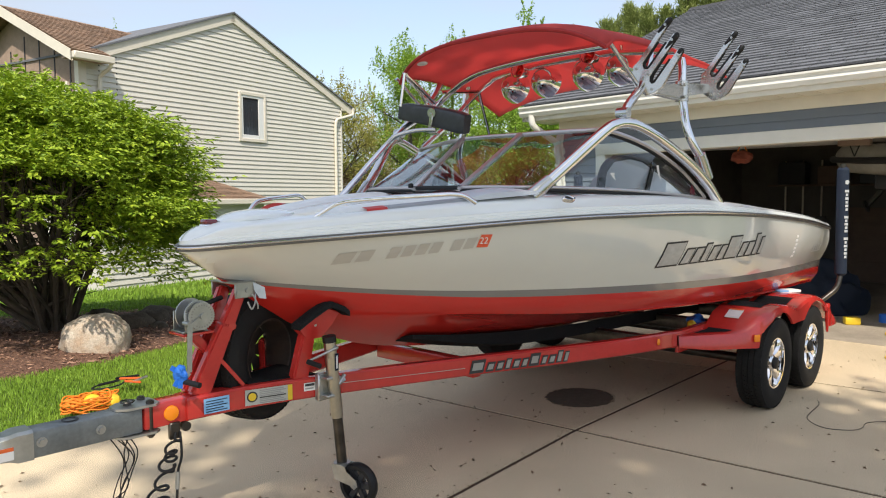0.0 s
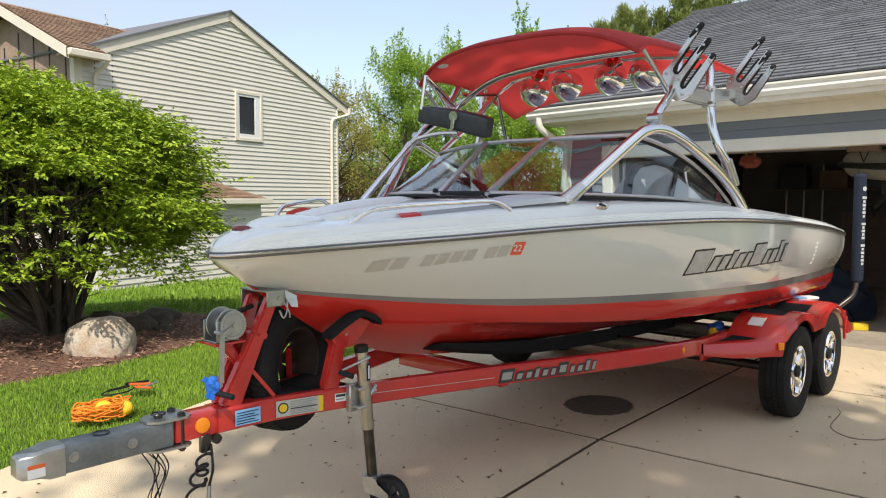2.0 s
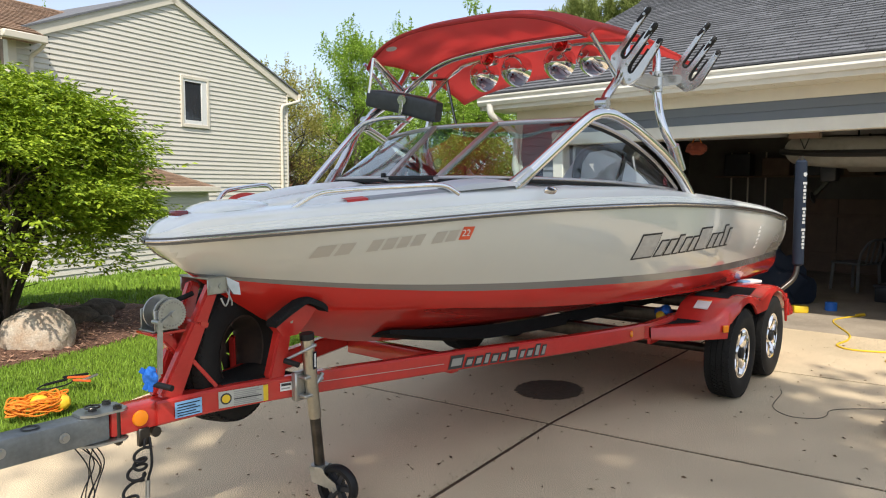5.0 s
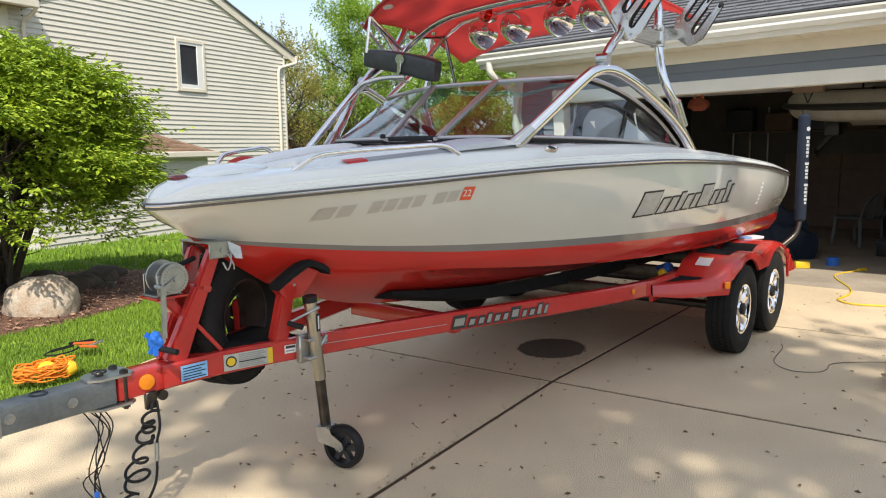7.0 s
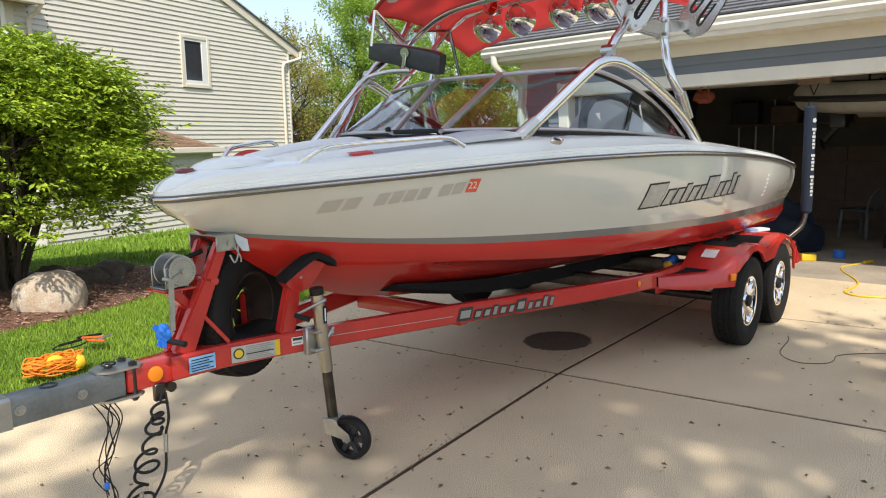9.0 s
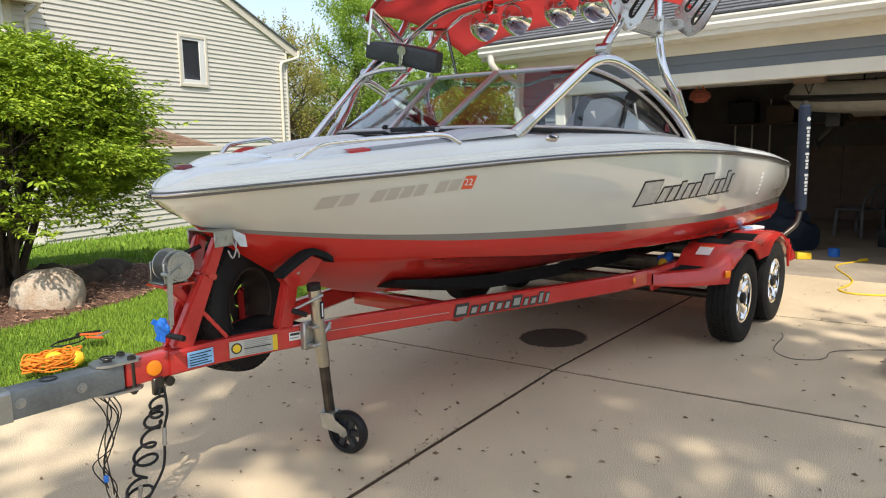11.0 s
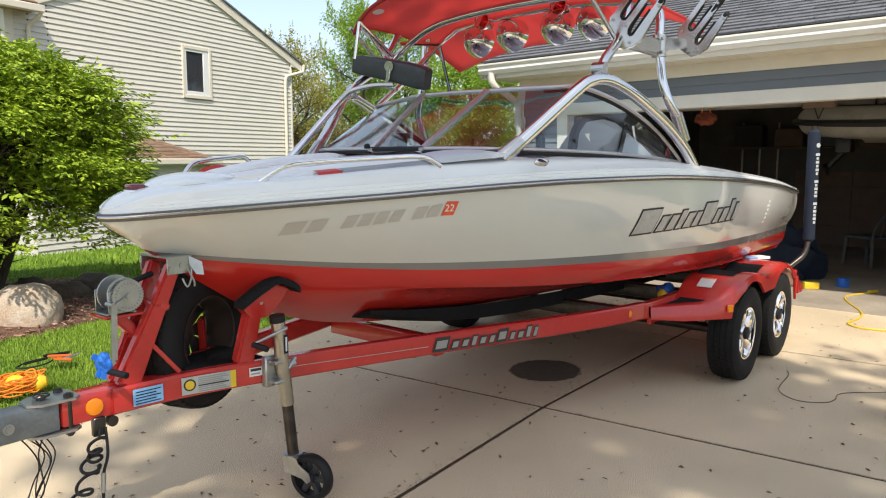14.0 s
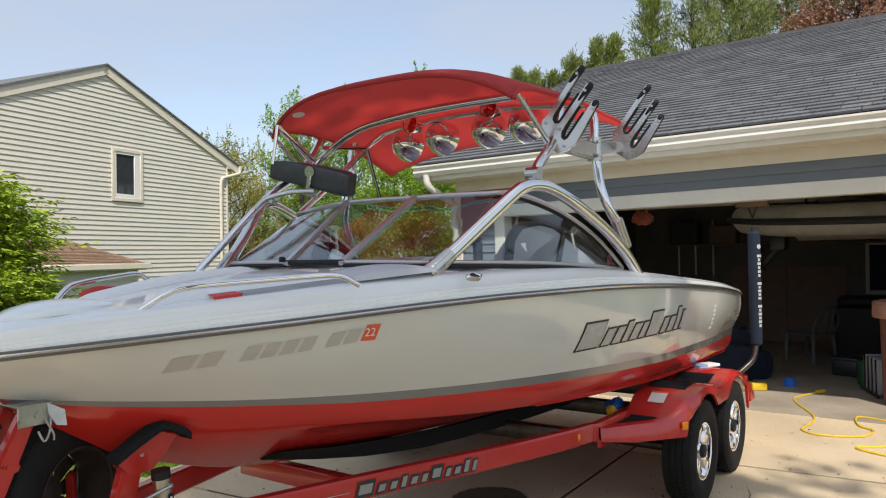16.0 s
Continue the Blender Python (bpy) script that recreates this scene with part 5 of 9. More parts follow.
# mirror bar on the far leg
mir = new("tower_mirror")
mir.parent = tower
bm = bmesh.new()
rows = []
for u in np.linspace(-1, 1, 15):
    ext = (1 - 0.14 * abs(u) ** 9) * (1.0 - 0.10 * u)
    sq = lambda v: math.copysign(abs(v) ** 0.32, v)
    rows.append([(0.050 * sq(math.cos(a)) * ext, 0.285 * u, 0.070 * sq(math.sin(a)) * ext + 0.010 * (1 - u * u)) for a in [6.28318 * (k + 0.5) / 16 for k in range(16)]])
V = loft(bm, rows, close=True)
bm.faces.new(V[0]); bm.faces.new(V[-1][::-1])
part("housing", bm, M["mirror_shell"], mir, "black mirror housing")
bm = bmesh.new()
cyl(bm, (-0.048, -0.02, 0.04), (-0.066, -0.02, 0.04), 0.034, seg=20)
box(bm, (-0.07, -0.036, -0.10), (-0.05, -0.004, 0.04), bevel=0.006)
box(bm, (-0.07, -0.10, -0.108), (-0.045, 0.10, -0.092), bevel=0.004)
part("bracket", bm, M["alu"], mir)
mir.matrix_basis = pose(2.26, 0.54, 2.115, 13, -8, 10)
bm = bmesh.new()
tube(bm, smooth_path([(2.20, 0.46, 2.02), (2.14, 0.60, 2.02), (2.05, 0.72, 1.98), (1.97, 0.75, 1.90)], 5), 0.016, 10)
part("mirror_arm", bm, M["alu"], tower)


# wakeboard racks
def rack(x, y, z, rz):
    rk = new("board_rack")
    rk.parent = tower
    rk["label"] = "cast aluminium board rack with black padded prongs"
    rk.matrix_basis = pose(x, y, z, 0, 0, rz)
    bm = bmesh.new()
    V = [bm.verts.new((px, 0.0, pz)) for px, pz in RACK_PLATE]
    f = bm.faces.new(V)
    r = bmesh.ops.extrude_face_region(bm, geom=[f])
    bmesh.ops.translate(bm, vec=(0, 0.030, 0), verts=[v for v in r["geom"] if isinstance(v, bmesh.types.BMVert)])
    rim = [e for e in bm.edges if len(e.link_faces) == 2 and abs(e.verts[0].co.y - e.verts[1].co.y) < 1e-6]
    bmesh.ops.bevel(bm, geom=rim, offset=0.003, segments=2, affect="EDGES")
    part("plate", bm, M["alu"], rk)
    for px, pz in ((-0.030, 0.050), (-0.025, -0.02), (0.020, -0.080), (0.070, -0.082), (0.048, 0.010), (0.150, 0.288), (0.193, 0.195), (0.228, 0.098)):
        bm = bmesh.new()
        cyl(bm, (px, -0.008, pz), (px, 0.0, pz), 0.008, seg=10)
        part("bolt", bm, M["zinc"], rk)
    # rubber: the slots are lined, the prong ends are capped
    for pts in RACK_SLOTS:
        bm = bmesh.new()
        tube(bm, smooth_path([(px, 0.015, pz) for px, pz in pts], 5), 0.011, 8)
        part("slot_liner", bm, M["rubber"], rk, "black rubber liner")
    for (ax, az), (bx, bz), k in RACK_TIPS:
        a, b = Vector((ax, 0.015, az)), Vector((bx, 0.015, bz))
        d = (b - a).normalized()
        bm = bmesh.new()
        tube(bm, [a - d * k, a - d * (k - 0.01), a, b - (b - a) * 0.35, b, b + d * 0.012], [0.008, 0.016, 0.019, 0.020, 0.018, 0.008], 12)
        part("pad", bm, M["rubber"], rk, "black rubber end pad")
    return rk


RACK_PLATE = [(-0.014, 0.098), (0.158, 0.328), (0.182, 0.310), (0.014, 0.085), (0.010, 0.062), (0.022, 0.042), (0.044, 0.041), (0.062, 0.058), (0.202, 0.233), (0.227, 0.214), (0.076, 0.022), (0.058, -0.008), (0.056, -0.034), (0.070, -0.050), (0.090, -0.044),
              (0.230, 0.138), (0.256, 0.118), (0.135, -0.075), (0.085, -0.105), (0.034, -0.117), (-0.030, -0.070), (-0.055, -0.015), (-0.050, 0.066)]
RACK_SLOTS = [[(0.100, 0.200), (0.022, 0.088), (0.019, 0.066), (0.028, 0.051), (0.044, 0.050), (0.058, 0.064), (0.155, 0.186)],
              [(0.155, 0.122), (0.084, 0.024), (0.067, -0.008), (0.065, -0.030), (0.073, -0.041), (0.086, -0.036), (0.180, 0.085)]]
RACK_TIPS = [((0.135, 0.276), (0.174, 0.318), 0.05), ((0.180, 0.178), (0.217, 0.223), 0.05), ((0.232, 0.112), (0.246, 0.130), 0.012)]
rack(2.55, -0.930, 2.272, -86)
rack(3.38, -0.995, 2.315, -86)

# ---- trailer ----
trailer = thing("boat_trailer", "glossy red tandem-axle boat trailer with a grey folding tongue", "trailer")


def side_beam(sgn):
    bm = bmesh.new()
    pts = [(0.02, 0.035, 0.590), (0.30, 0.075, 0.595), (0.69, 0.19, 0.600), (1.47, 0.42, 0.591), (2.26, 0.665, 0.577), (2.75, 0.81, 0.572), (3.05, 0.885, 0.572), (3.35, 0.92, 0.572), (5.35, 0.92, 0.572)]
    P = smooth_path(pts, 6)
    rows = []
    for i, p in enumerate(P):
        d = (P[min(i + 1, len(P) - 1)] - P[max(i - 1, 0)]).normalized()
        n = Vector((-d.y, d.x, 0)).normalized()
        hw, hh, b = 0.032, 0.053, 0.010
        prof = [(-hw, -hh + b), (-hw + b, -hh), (hw - b, -hh), (hw, -hh + b), (hw, hh - b), (hw - b, hh), (-hw + b, hh), (-hw, hh - b)]
        rows.append([((p + n * a).x, sgn * (p + n * a).y, p.z + c) for a, c in prof])
    V = loft(bm, rows, close=True)
    bm.faces.new(V[0]); bm.faces.new(V[-1][::-1])
    return part("side_beam", bm, M["trailer_red"], trailer, angle=30)


for sgn in (-1, 1):
    sb = side_beam(sgn)
    bm = bmesh.new()
    P = smooth_path([(1.0, 0.282, 0.573), (1.47, 0.42, 0.566), (2.26, 0.665, 0.552), (2.75, 0.81, 0.547)], 6)
    rows = [[(p.x + 0.012, sgn * (p.y + 0.0335), p.z - 0.0025), (p.x + 0.012, sgn * (p.y + 0.0335), p.z + 0.0025)] for p in P]
    loft(bm, rows)
    part("pinstripe", bm, M["silver_ink"], sb)
# tongue
bm = bmesh.new()
box(bm, (-0.175, -0.052, 0.535), (0.36, 0.052, 0.645), bevel=0.010, seg=2)
part("tongue", bm, M["trailer_red"], trailer)
for x, w in ((1.62, 0.42), (3.0, 0.86), (3.9, 0.9), (4.7, 0.9), (5.3, 0.9)):
    bm = bmesh.new()
    box(bm, (x - 0.035, -w, 0.50), (x + 0.035, w, 0.60), bevel=0.010, seg=2)
    part("crossmember", bm, M["trailer_red"] if x < 2 else M["dark_tube"], trailer)
bm = bmesh.new()
V = [bm.verts.new(p) for p in ((0.33, -0.07, 0.655), (0.66, -0.165, 0.658), (0.66, 0.165, 0.658), (0.33, 0.07, 0.655))]
f = bm.faces.new(V)
r = bmesh.ops.extrude_face_region(bm, geom=[f])
bmesh.ops.translate(bm, vec=(0, 0, -0.012), verts=[v for v in r["geom"] if isinstance(v, bmesh.types.BMVert)])
part("step_pad", bm, M["carpet"], trailer, "black grip step pad")
# bunks
for sgn in (-1, 1):
    bm = bmesh.new()
    rows = []
    for i in range(14):
        x = 1.30 + i * 0.305
        y = min(f_yc(x) * 0.34, 0.33)
        t = y / (f_yc(x) * 0.93)
        z = f_zk(x) + (f_zc(x) - f_zk(x)) * t - 0.012
        rows.append([(x, sgn * (y + a), z + b + 0.25 * a) for a, b in ((-0.07, 0.0), (0.07, 0.0), (0.07, -0.085 * min(1, 0.25 + i * 0.3)), (-0.07, -0.085 * min(1, 0.25 + i * 0.3)))])
    V = loft(bm, rows, close=True)
    bm.faces.new(V[0]); bm.faces.new(V[-1][::-1])
    part("bunk", bm, M["carpet"], trailer, "carpet-covered bunk")
    for x in (1.65, 2.45, 3.0, 3.9, 4.7):
        y = min(f_yc(x) * 0.34, 0.33)
        bm = bmesh.new()
        beam(bm, (x, sgn * y, 0.50), (x, sgn * y, f_zk(x) + (f_zc(x) - f_zk(x)) * 0.34 - 0.05), 0.05, 0.13)
        part("bunk_bracket", bm, M["plastic"], trailer)

# winch post
bm = bmesh.new()
for sgn in (-1, 1):
    beam(bm, (0.085, sgn * 0.032, 0.635), (0.225, sgn * 0.058, 0.955), 0.048, 0.105, (1, 0, 0), 0.010, 0.048, 0.072)
    beam(bm, (0.222, sgn * 0.058, 0.945), (0.292, sgn * 0.075, 1.115), 0.046, 0.072, (1, 0, 0), 0.010, 0.046, 0.058)
beam(bm, (0.235, 0, 0.93), (0.245, 0, 0.96), 0.17, 0.05, (1, 0, 0), 0.006)
part("winch_post", bm, M["trailer_red"], trailer)
bm = bmesh.new()
beam(bm, (0.20, 0.0, 0.78), (0.06, 0.0, 0.935), 0.06, 0.045, (0, 0, 1), 0.008)
beam(bm, (0.30, -0.075, 0.65), (0.190, -0.062, 0.79), 0.010, 0.018, (0, 0, 1), 0.003)
box(bm, (0.0, -0.075, 0.925), (0.155, 0.06, 0.937), bevel=0.003)
part("winch_bracket", bm, M["trailer_red"], trailer)
winch = new("winch")
winch.parent = trailer
winch.matrix_basis = pose(-0.012, 0.0, 0.0)
winch["label"] = "zinc-plated hand winch with a toothed gear"
bm = bmesh.new()
box(bm, (0.03, -0.062, 0.937), (0.13, -0.055, 1.03), bevel=0.002)
box(bm, (0.03, 0.045, 0.937), (0.13, 0.052, 1.03), bevel=0.002)
box(bm, (0.02, -0.062, 0.937), (0.14, 0.052, 0.945), bevel=0.002)
part("winch_frame", bm, M["zinc"], winch)
bm = bmesh.new()
GEAR = Matrix.Translation((0.105, -0.066, 1.01)) @ pose(0, 0, 0, 90, 0, 0)
rim = []
for k in range(72):
    a = 6.28318 * k / 72
    r = 0.061 if k % 2 else 0.066
    rim.append(r)
outer = [[bm.verts.new(GEAR @ Vector((rim[k] * math.cos(6.28318 * k / 72), rim[k] * math.sin(6.28318 * k / 72), h))) for k in range(72)] for h in (0.0, 0.010)]
for k in range(72):
    bm.faces.new((outer[0][k], outer[0][(k + 1) % 72], outer[1][(k + 1) % 72], outer[1][k]))
bm.faces.new(outer[0]); bm.faces.new(outer[1][::-1])
part("gear", bm, M["zinc"], winch)
bm = bmesh.new()
for k in range(24):
    a = 6.28318 * k / 24
    cyl(bm, GEAR @ Vector((0.05 * math.cos(a), 0.05 * math.sin(a), 0.010)), GEAR @ Vector((0.05 * math.cos(a), 0.05 * math.sin(a), 0.012)), 0.004, seg=6)
part("gear_mark", bm, M["grey_ink"], winch)
bm = bmesh.new()
lathe(bm, [(0.02, -0.004), (0.072, -0.004), (0.074, 0.0), (0.072, 0.004), (0.03, 0.006), (0.03, 0.070), (0.07, 0.074), (0.07, 0.078), (0.02, 0.078)], Matrix.Translation((0.098, 0.020, 1.012)) @ pose(0, 0, 0, 90, 0, 0), 36)
part("spool", bm, M["zinc"], winch)
bm = bmesh.new()
cyl(bm, (0.03, -0.05, 0.985), (0.03, -0.10, 0.985), 0.009, seg=10)
cyl(bm, (0.105, -0.05, 1.01), (0.105, -0.09, 1.01), 0.012, seg=12)
beam(bm, (0.035, -0.085, 0.965), (0.125, -0.075, 1.02), 0.006, 0.022, (0, 0, 1), 0.002)
beam(bm, (0.035, -0.098, 0.985), (0.022, -0.105, 0.77), 0.008, 0.024, (1, 0, 0), 0.002)
beam(bm, (0.022, -0.105, 0.77), (-0.02, -0.106, 0.735), 0.008, 0.024, (1, 0, 0), 0.002)
part("crank", bm, M["zinc"], winch)
bm = bmesh.new()
cyl(bm, (-0.012, -0.10, 0.738), (0.020, -0.20, 0.728), 0.013, seg=14)
part("crank_grip", bm, M["rubber"], winch)
bm = bmesh.new()
tube(bm, [(0.10, 0.0, 1.045), (0.18, 0.0, 1.055), (0.25, 0.0, 1.075)], 0.012, 8)
part("strap", bm, M["rubber"], winch)
# bow stop
bm = bmesh.new()
for sgn in (-1, 1):
    box(bm, (0.245, sgn * 0.105 - 0.004, 1.075), (0.35, sgn * 0.105 + 0.004, 1.15), bevel=0.003)
box(bm, (0.24, -0.11, 1.142), (0.36, 0.11, 1.150), bevel=0.003)
for sgn in (-1, 1):
    V = [bm.verts.new(p) for p in ((0.34, sgn * 0.11, 1.148), (0.385, sgn * 0.14, 1.12), (0.39, sgn * 0.145, 1.065), (0.36, sgn * 0.135, 1.07), (0.34, sgn * 0.12, 1.11))]
    f = bm.faces.new(V)
    r = bmesh.ops.extrude_face_region(bm, geom=[f])
    bmesh.ops.translate(bm, vec=(0, -sgn * 0.012, 0), verts=[v for v in r["geom"] if isinstance(v, bmesh.types.BMVert)])
for k in range(3):
    cyl(bm, (0.26 + 0.05 * k, -0.115, 1.10 + 0.01 * k), (0.26 + 0.05 * k, -0.10, 1.10 + 0.01 * k), 0.012, seg=10)
part("bow_stop", bm, M["zinc"], trailer, "galvanised bow stop bracket")
bm = bmesh.new()
tube(bm, smooth_path([(0.35, -0.115, 1.10), (0.34, -0.125, 1.05), (0.325, -0.12, 1.02), (0.31, -0.11, 1.055)], 6), 0.004, 6)
tube(bm, smooth_path([(0.33, -0.12, 1.09), (0.35, -0.13, 1.045), (0.352, -0.13, 1.02)], 6), 0.004, 6)
part("safety_cable", bm, M["zinc"], trailer)
# carpeted support under the forefoot
for sgn in (-1,):
    bm = bmesh.new()
    beam(bm, (0.560, sgn * 0.15, 0.645), (0.625, sgn * 0.15, 0.90), 0.055, 0.095, (1, 0, 0), 0.010, 0.055, 0.075)
    V = [bm.verts.new(p) for p in ((0.545, sgn * 0.188, 0.90), (0.705, sgn * 0.194, 0.990), (0.765, sgn * 0.222, 0.960), (0.74, sgn * 0.200, 0.905), (0.69, sgn * 0.178, 0.84), (0.60, sgn * 0.178, 0.84))]
    f = bm.faces.new(V)
    r = bmesh.ops.extrude_face_region(bm, geom=[f])
    bmesh.ops.translate(bm, vec=(0, -sgn * 0.055, 0), verts=[v for v in r["geom"] if isinstance(v, bmesh.types.BMVert)])
    part("bow_support", bm, M["trailer_red"], trailer)
    bm = bmesh.new()
    P = [(0.540, sgn * 0.165, 0.912), (0.620, sgn * 0.177, 0.962), (0.695, sgn * 0.192, 1.004), (0.722, sgn * 0.200, 1.008), (0.775, sgn * 0.228, 0.982), (0.795, sgn * 0.240, 0.962)]
    V = loft(bm, [[(x, y + a, z + c) for a, c in ((-0.036, -0.016), (0.036, -0.016), (0.036, 0.008), (0.029, 0.015), (-0.029, 0.015), (-0.036, 0.008))] for x, y, z in P], close=True)
    bm.faces.new(V[0]); bm.faces.new(V[-1][::-1])
    part("carpet_pad", bm, M["carpet"], trailer, "black carpeted pad")
    for px, pz in ((0.645, 0.91), (0.705, 0.945)):
        bm = bmesh.new()
        cyl(bm, (px, sgn * 0.175, pz), (px, sgn * 0.186, pz), 0.009, seg=8)
        part("bolt", bm, M["zinc"], trailer)

# grey folding tongue and coupler
tongue = new("folding_tongue")
tongue.parent = trailer
tongue["label"] = "weathered grey steel folding tongue with ball coupler"
bm = bmesh.new()
box(bm, (-0.66, -0.052, 0.532), (-0.182, 0.052, 0.640), bevel=0.008, seg=2)
part("tongue_tube", bm, M["grey_steel"], tongue)
bm = bmesh.new()
rows = []
for x, hw, z0, z1 in ((-0.775, 0.030, 0.555, 0.622), (-0.76, 0.042, 0.545, 0.634), (-0.70, 0.050, 0.54, 0.640), (-0.67, 0.056, 0.53, 0.648), (-0.615, 0.056, 0.53, 0.648)):
    rows.append([(x, -hw, z0), (x, hw, z0), (x, hw, z1 - 0.012), (x, hw - 0.012, z1), (x, -hw + 0.012, z1), (x, -hw, z1 - 0.012)])
V = loft(bm, rows, close=True)
bm.faces.new(V[0]); bm.faces.new(V[-1][::-1])
cp = part("coupler", bm, M["zinc"], tongue, "zinc ball coupler")
bm = bmesh.new()
box(bm, (-0.745, -0.0535, 0.548), (-0.685, -0.0515, 0.598))
part("coupler_label", bm, M["white_ink"], cp)
bm = bmesh.new()
box(bm, (-0.745, -0.0545, 0.583), (-0.685, -0.0536, 0.598))
part("label_band", bm, M["orange"], cp)
for x, z in ((-0.585, 0.592), (-0.36, 0.588)):
    bm = bmesh.new()
    cyl(bm, (x, -0.052, z), (x, -0.066, z), 0.013, seg=6)
    cyl(bm, (x, -0.052, z), (x, -0.056, z), 0.020, seg=16)
    part("bolt", bm, M["zinc"], tongue)
bm = bmesh.new()
lathe(bm, [(0.030, 0.0), (0.034, 0.003), (0.030, 0.006), (0.026, 0.003)], Matrix.Translation((-0.46, 0, 0.641)), 20, closed=True)
part("tongue_hole", bm, M["black_ink"], tongue)
for z0, z1 in ((0.642, 0.652), (0.520, 0.530)):
    bm = bmesh.new()
    V = [bm.verts.new(p) for p in ((-0.29, -0.035, z0), (-0.25, -0.066, z0), (-0.13, -0.072, z0), (-0.105, -0.05, z0), (-0.105, 0.05, z0), (-0.13, 0.072, z0), (-0.25, 0.066, z0), (-0.29, 0.035, z0))]
    f = bm.faces.new(V)
    r = bmesh.ops.extrude_face_region(bm, geom=[f])
    bmesh.ops.translate(bm, vec=(0, 0, z1 - z0), verts=[v for v in r["geom"] if isinstance(v, bmesh.types.BMVert)])
    part("hinge_plate", bm, M["zinc"], tongue)
bm = bmesh.new()
for x, y in ((-0.145, -0.045), (-0.145, 0.045), (-0.225, 0.0)):
    cyl(bm, (x, y, 0.500), (x, y, 0.668), 0.011, seg=10)
    cyl(bm, (x, y, 0.652), (x, y, 0.664), 0.019, seg=6)
    cyl(bm, (x, y, 0.508), (x, y, 0.520), 0.019, seg=6)
part("hinge_bolt", bm, M["dark_tube"], tongue)
bm = bmesh.new()
tube(bm, [(-0.225 + 0.028 * math.cos(a), 0.028 * math.sin(a), 0.668) for a in [6.28318 * k / 16 for k in range(17)]], 0.004, 6)
part("pull_ring", bm, M["dark_tube"], tongue)
# amber side lights, labels
def marker(parent, c, r, nrm, name="marker_light"):
    d = Vector(nrm).normalized()
    bm = bmesh.new()
    lathe(bm, [(r, 0.0), (r, 0.006), (r * 0.92, 0.010), (r * 0.5, 0.013), (0.0, 0.014)], Matrix.Translation(c) @ d.to_track_quat("Z", "Y").to_matrix().to_4x4(), 24)
    return part(name, bm, M["amber"], parent, "round amber reflector")


marker(trailer, (-0.055, -0.053, 0.590), 0.034, (0, -1, 0))


def plate(parent, name, a, b, h, material, lift=0.001, z0=None, label=""):
    """A thin plate standing on the line a-b (x, y, foot z), h high, lifted off along its normal."""
    a, b = Vector(a), Vector(b)
    d = (b - a)
    n = Vector((d.y, -d.x, 0)).normalized()
    bm = bmesh.new()
    V = [bm.verts.new(p + n * lift) for p in (a, b, b + Vector((0, 0, h)), a + Vector((0, 0, h)))]
    f = bm.faces.new(V)
    r = bmesh.ops.extrude_face_region(bm, geom=[f])
    bmesh.ops.translate(bm, vec=n * 0.0012, verts=[v for v in r["geom"] if isinstance(v, bmesh.types.BMVert)])
    return part(name, bm, material, parent, label, smooth=False)


def beam_face(x):
    """Outer face of the near side beam (y) and its slope."""
    return -interp(x, [0.02, 0.30, 0.69, 1.47, 2.26], [0.035, 0.075, 0.19, 0.42, 0.665]) - 0.0335


def label_on_beam(name, x0, x1, z0, h, material, lift, lab=""):
    return plate(trailer, name, (x0, beam_face(x0) - 0.002, z0), (x1, beam_face(x1) - 0.002, z0), h, material, lift, label=lab)


def on_beam(parent, name, x0, x1, z0, h, material, lift):
    return plate(parent, name, (x0, beam_face(x0) - 0.002, z0), (x1, beam_face(x1) - 0.002, z0), h, material, lift)


lb = plate(trailer, "instruction_label", (0.088, -0.0800, 0.556), (0.208, -0.0970, 0.558), 0.070, M["blue_ink"], 0.001, label="light blue instruction label")
for i in range(5):
    plate(lb, "text_bar", (0.098, -0.0816, 0.563 + i * 0.012), (0.198 - 0.02 * (i % 2), -0.0958, 0.565 + i * 0.012), 0.004, M["navy"], 0.0025)
lb = label_on_beam("warning_label", 0.285, 0.508, 0.558, 0.075, M["label_grey"], 0.001, "pale grey and yellow warning label")
on_beam(lb, "yellow_tab", 0.486, 0.508, 0.558, 0.075, M["yellow"], 0.003)
for i in range(8):
    on_beam(lb, "text_bar", 0.352, 0.478 - 0.012 * (i % 3), 0.562 + i * 0.0085, 0.0055, M["black_ink"] if i == 3 else M["grey_ink"], 0.003)
c = Vector((0.317, beam_face(0.317) - 0.006, 0.598))
bm = bmesh.new()
lathe(bm, [(0.026, 0.0), (0.026, 0.001), (0.0, 0.001)], Matrix.Translation(c) @ Vector((-0.28, -0.96, 0)).to_track_quat("Z", "Y").to_matrix().to_4x4(), 24)
part("round_seal", bm, M["black_ink"], lb)
bm = bmesh.new()
lathe(bm, [(0.019, 0.0015), (0.019, 0.002), (0.0, 0.002)], Matrix.Translation(c) @ Vector((-0.28, -0.96, 0)).to_track_quat("Z", "Y").to_matrix().to_4x4(), 24)
part("round_seal_face", bm, M["yellow"], lb)
lb = label_on_beam("data_label", 0.566, 0.622, 0.588, 0.040, M["white_ink"], 0.001, "small white data label")
on_beam(lb, "text_bar", 0.571, 0.617, 0.612, 0.012, M["black_ink"], 0.003)
on_beam(lb, "text_bar", 0.571, 0.612, 0.597, 0.006, M["grey_ink"], 0.003)

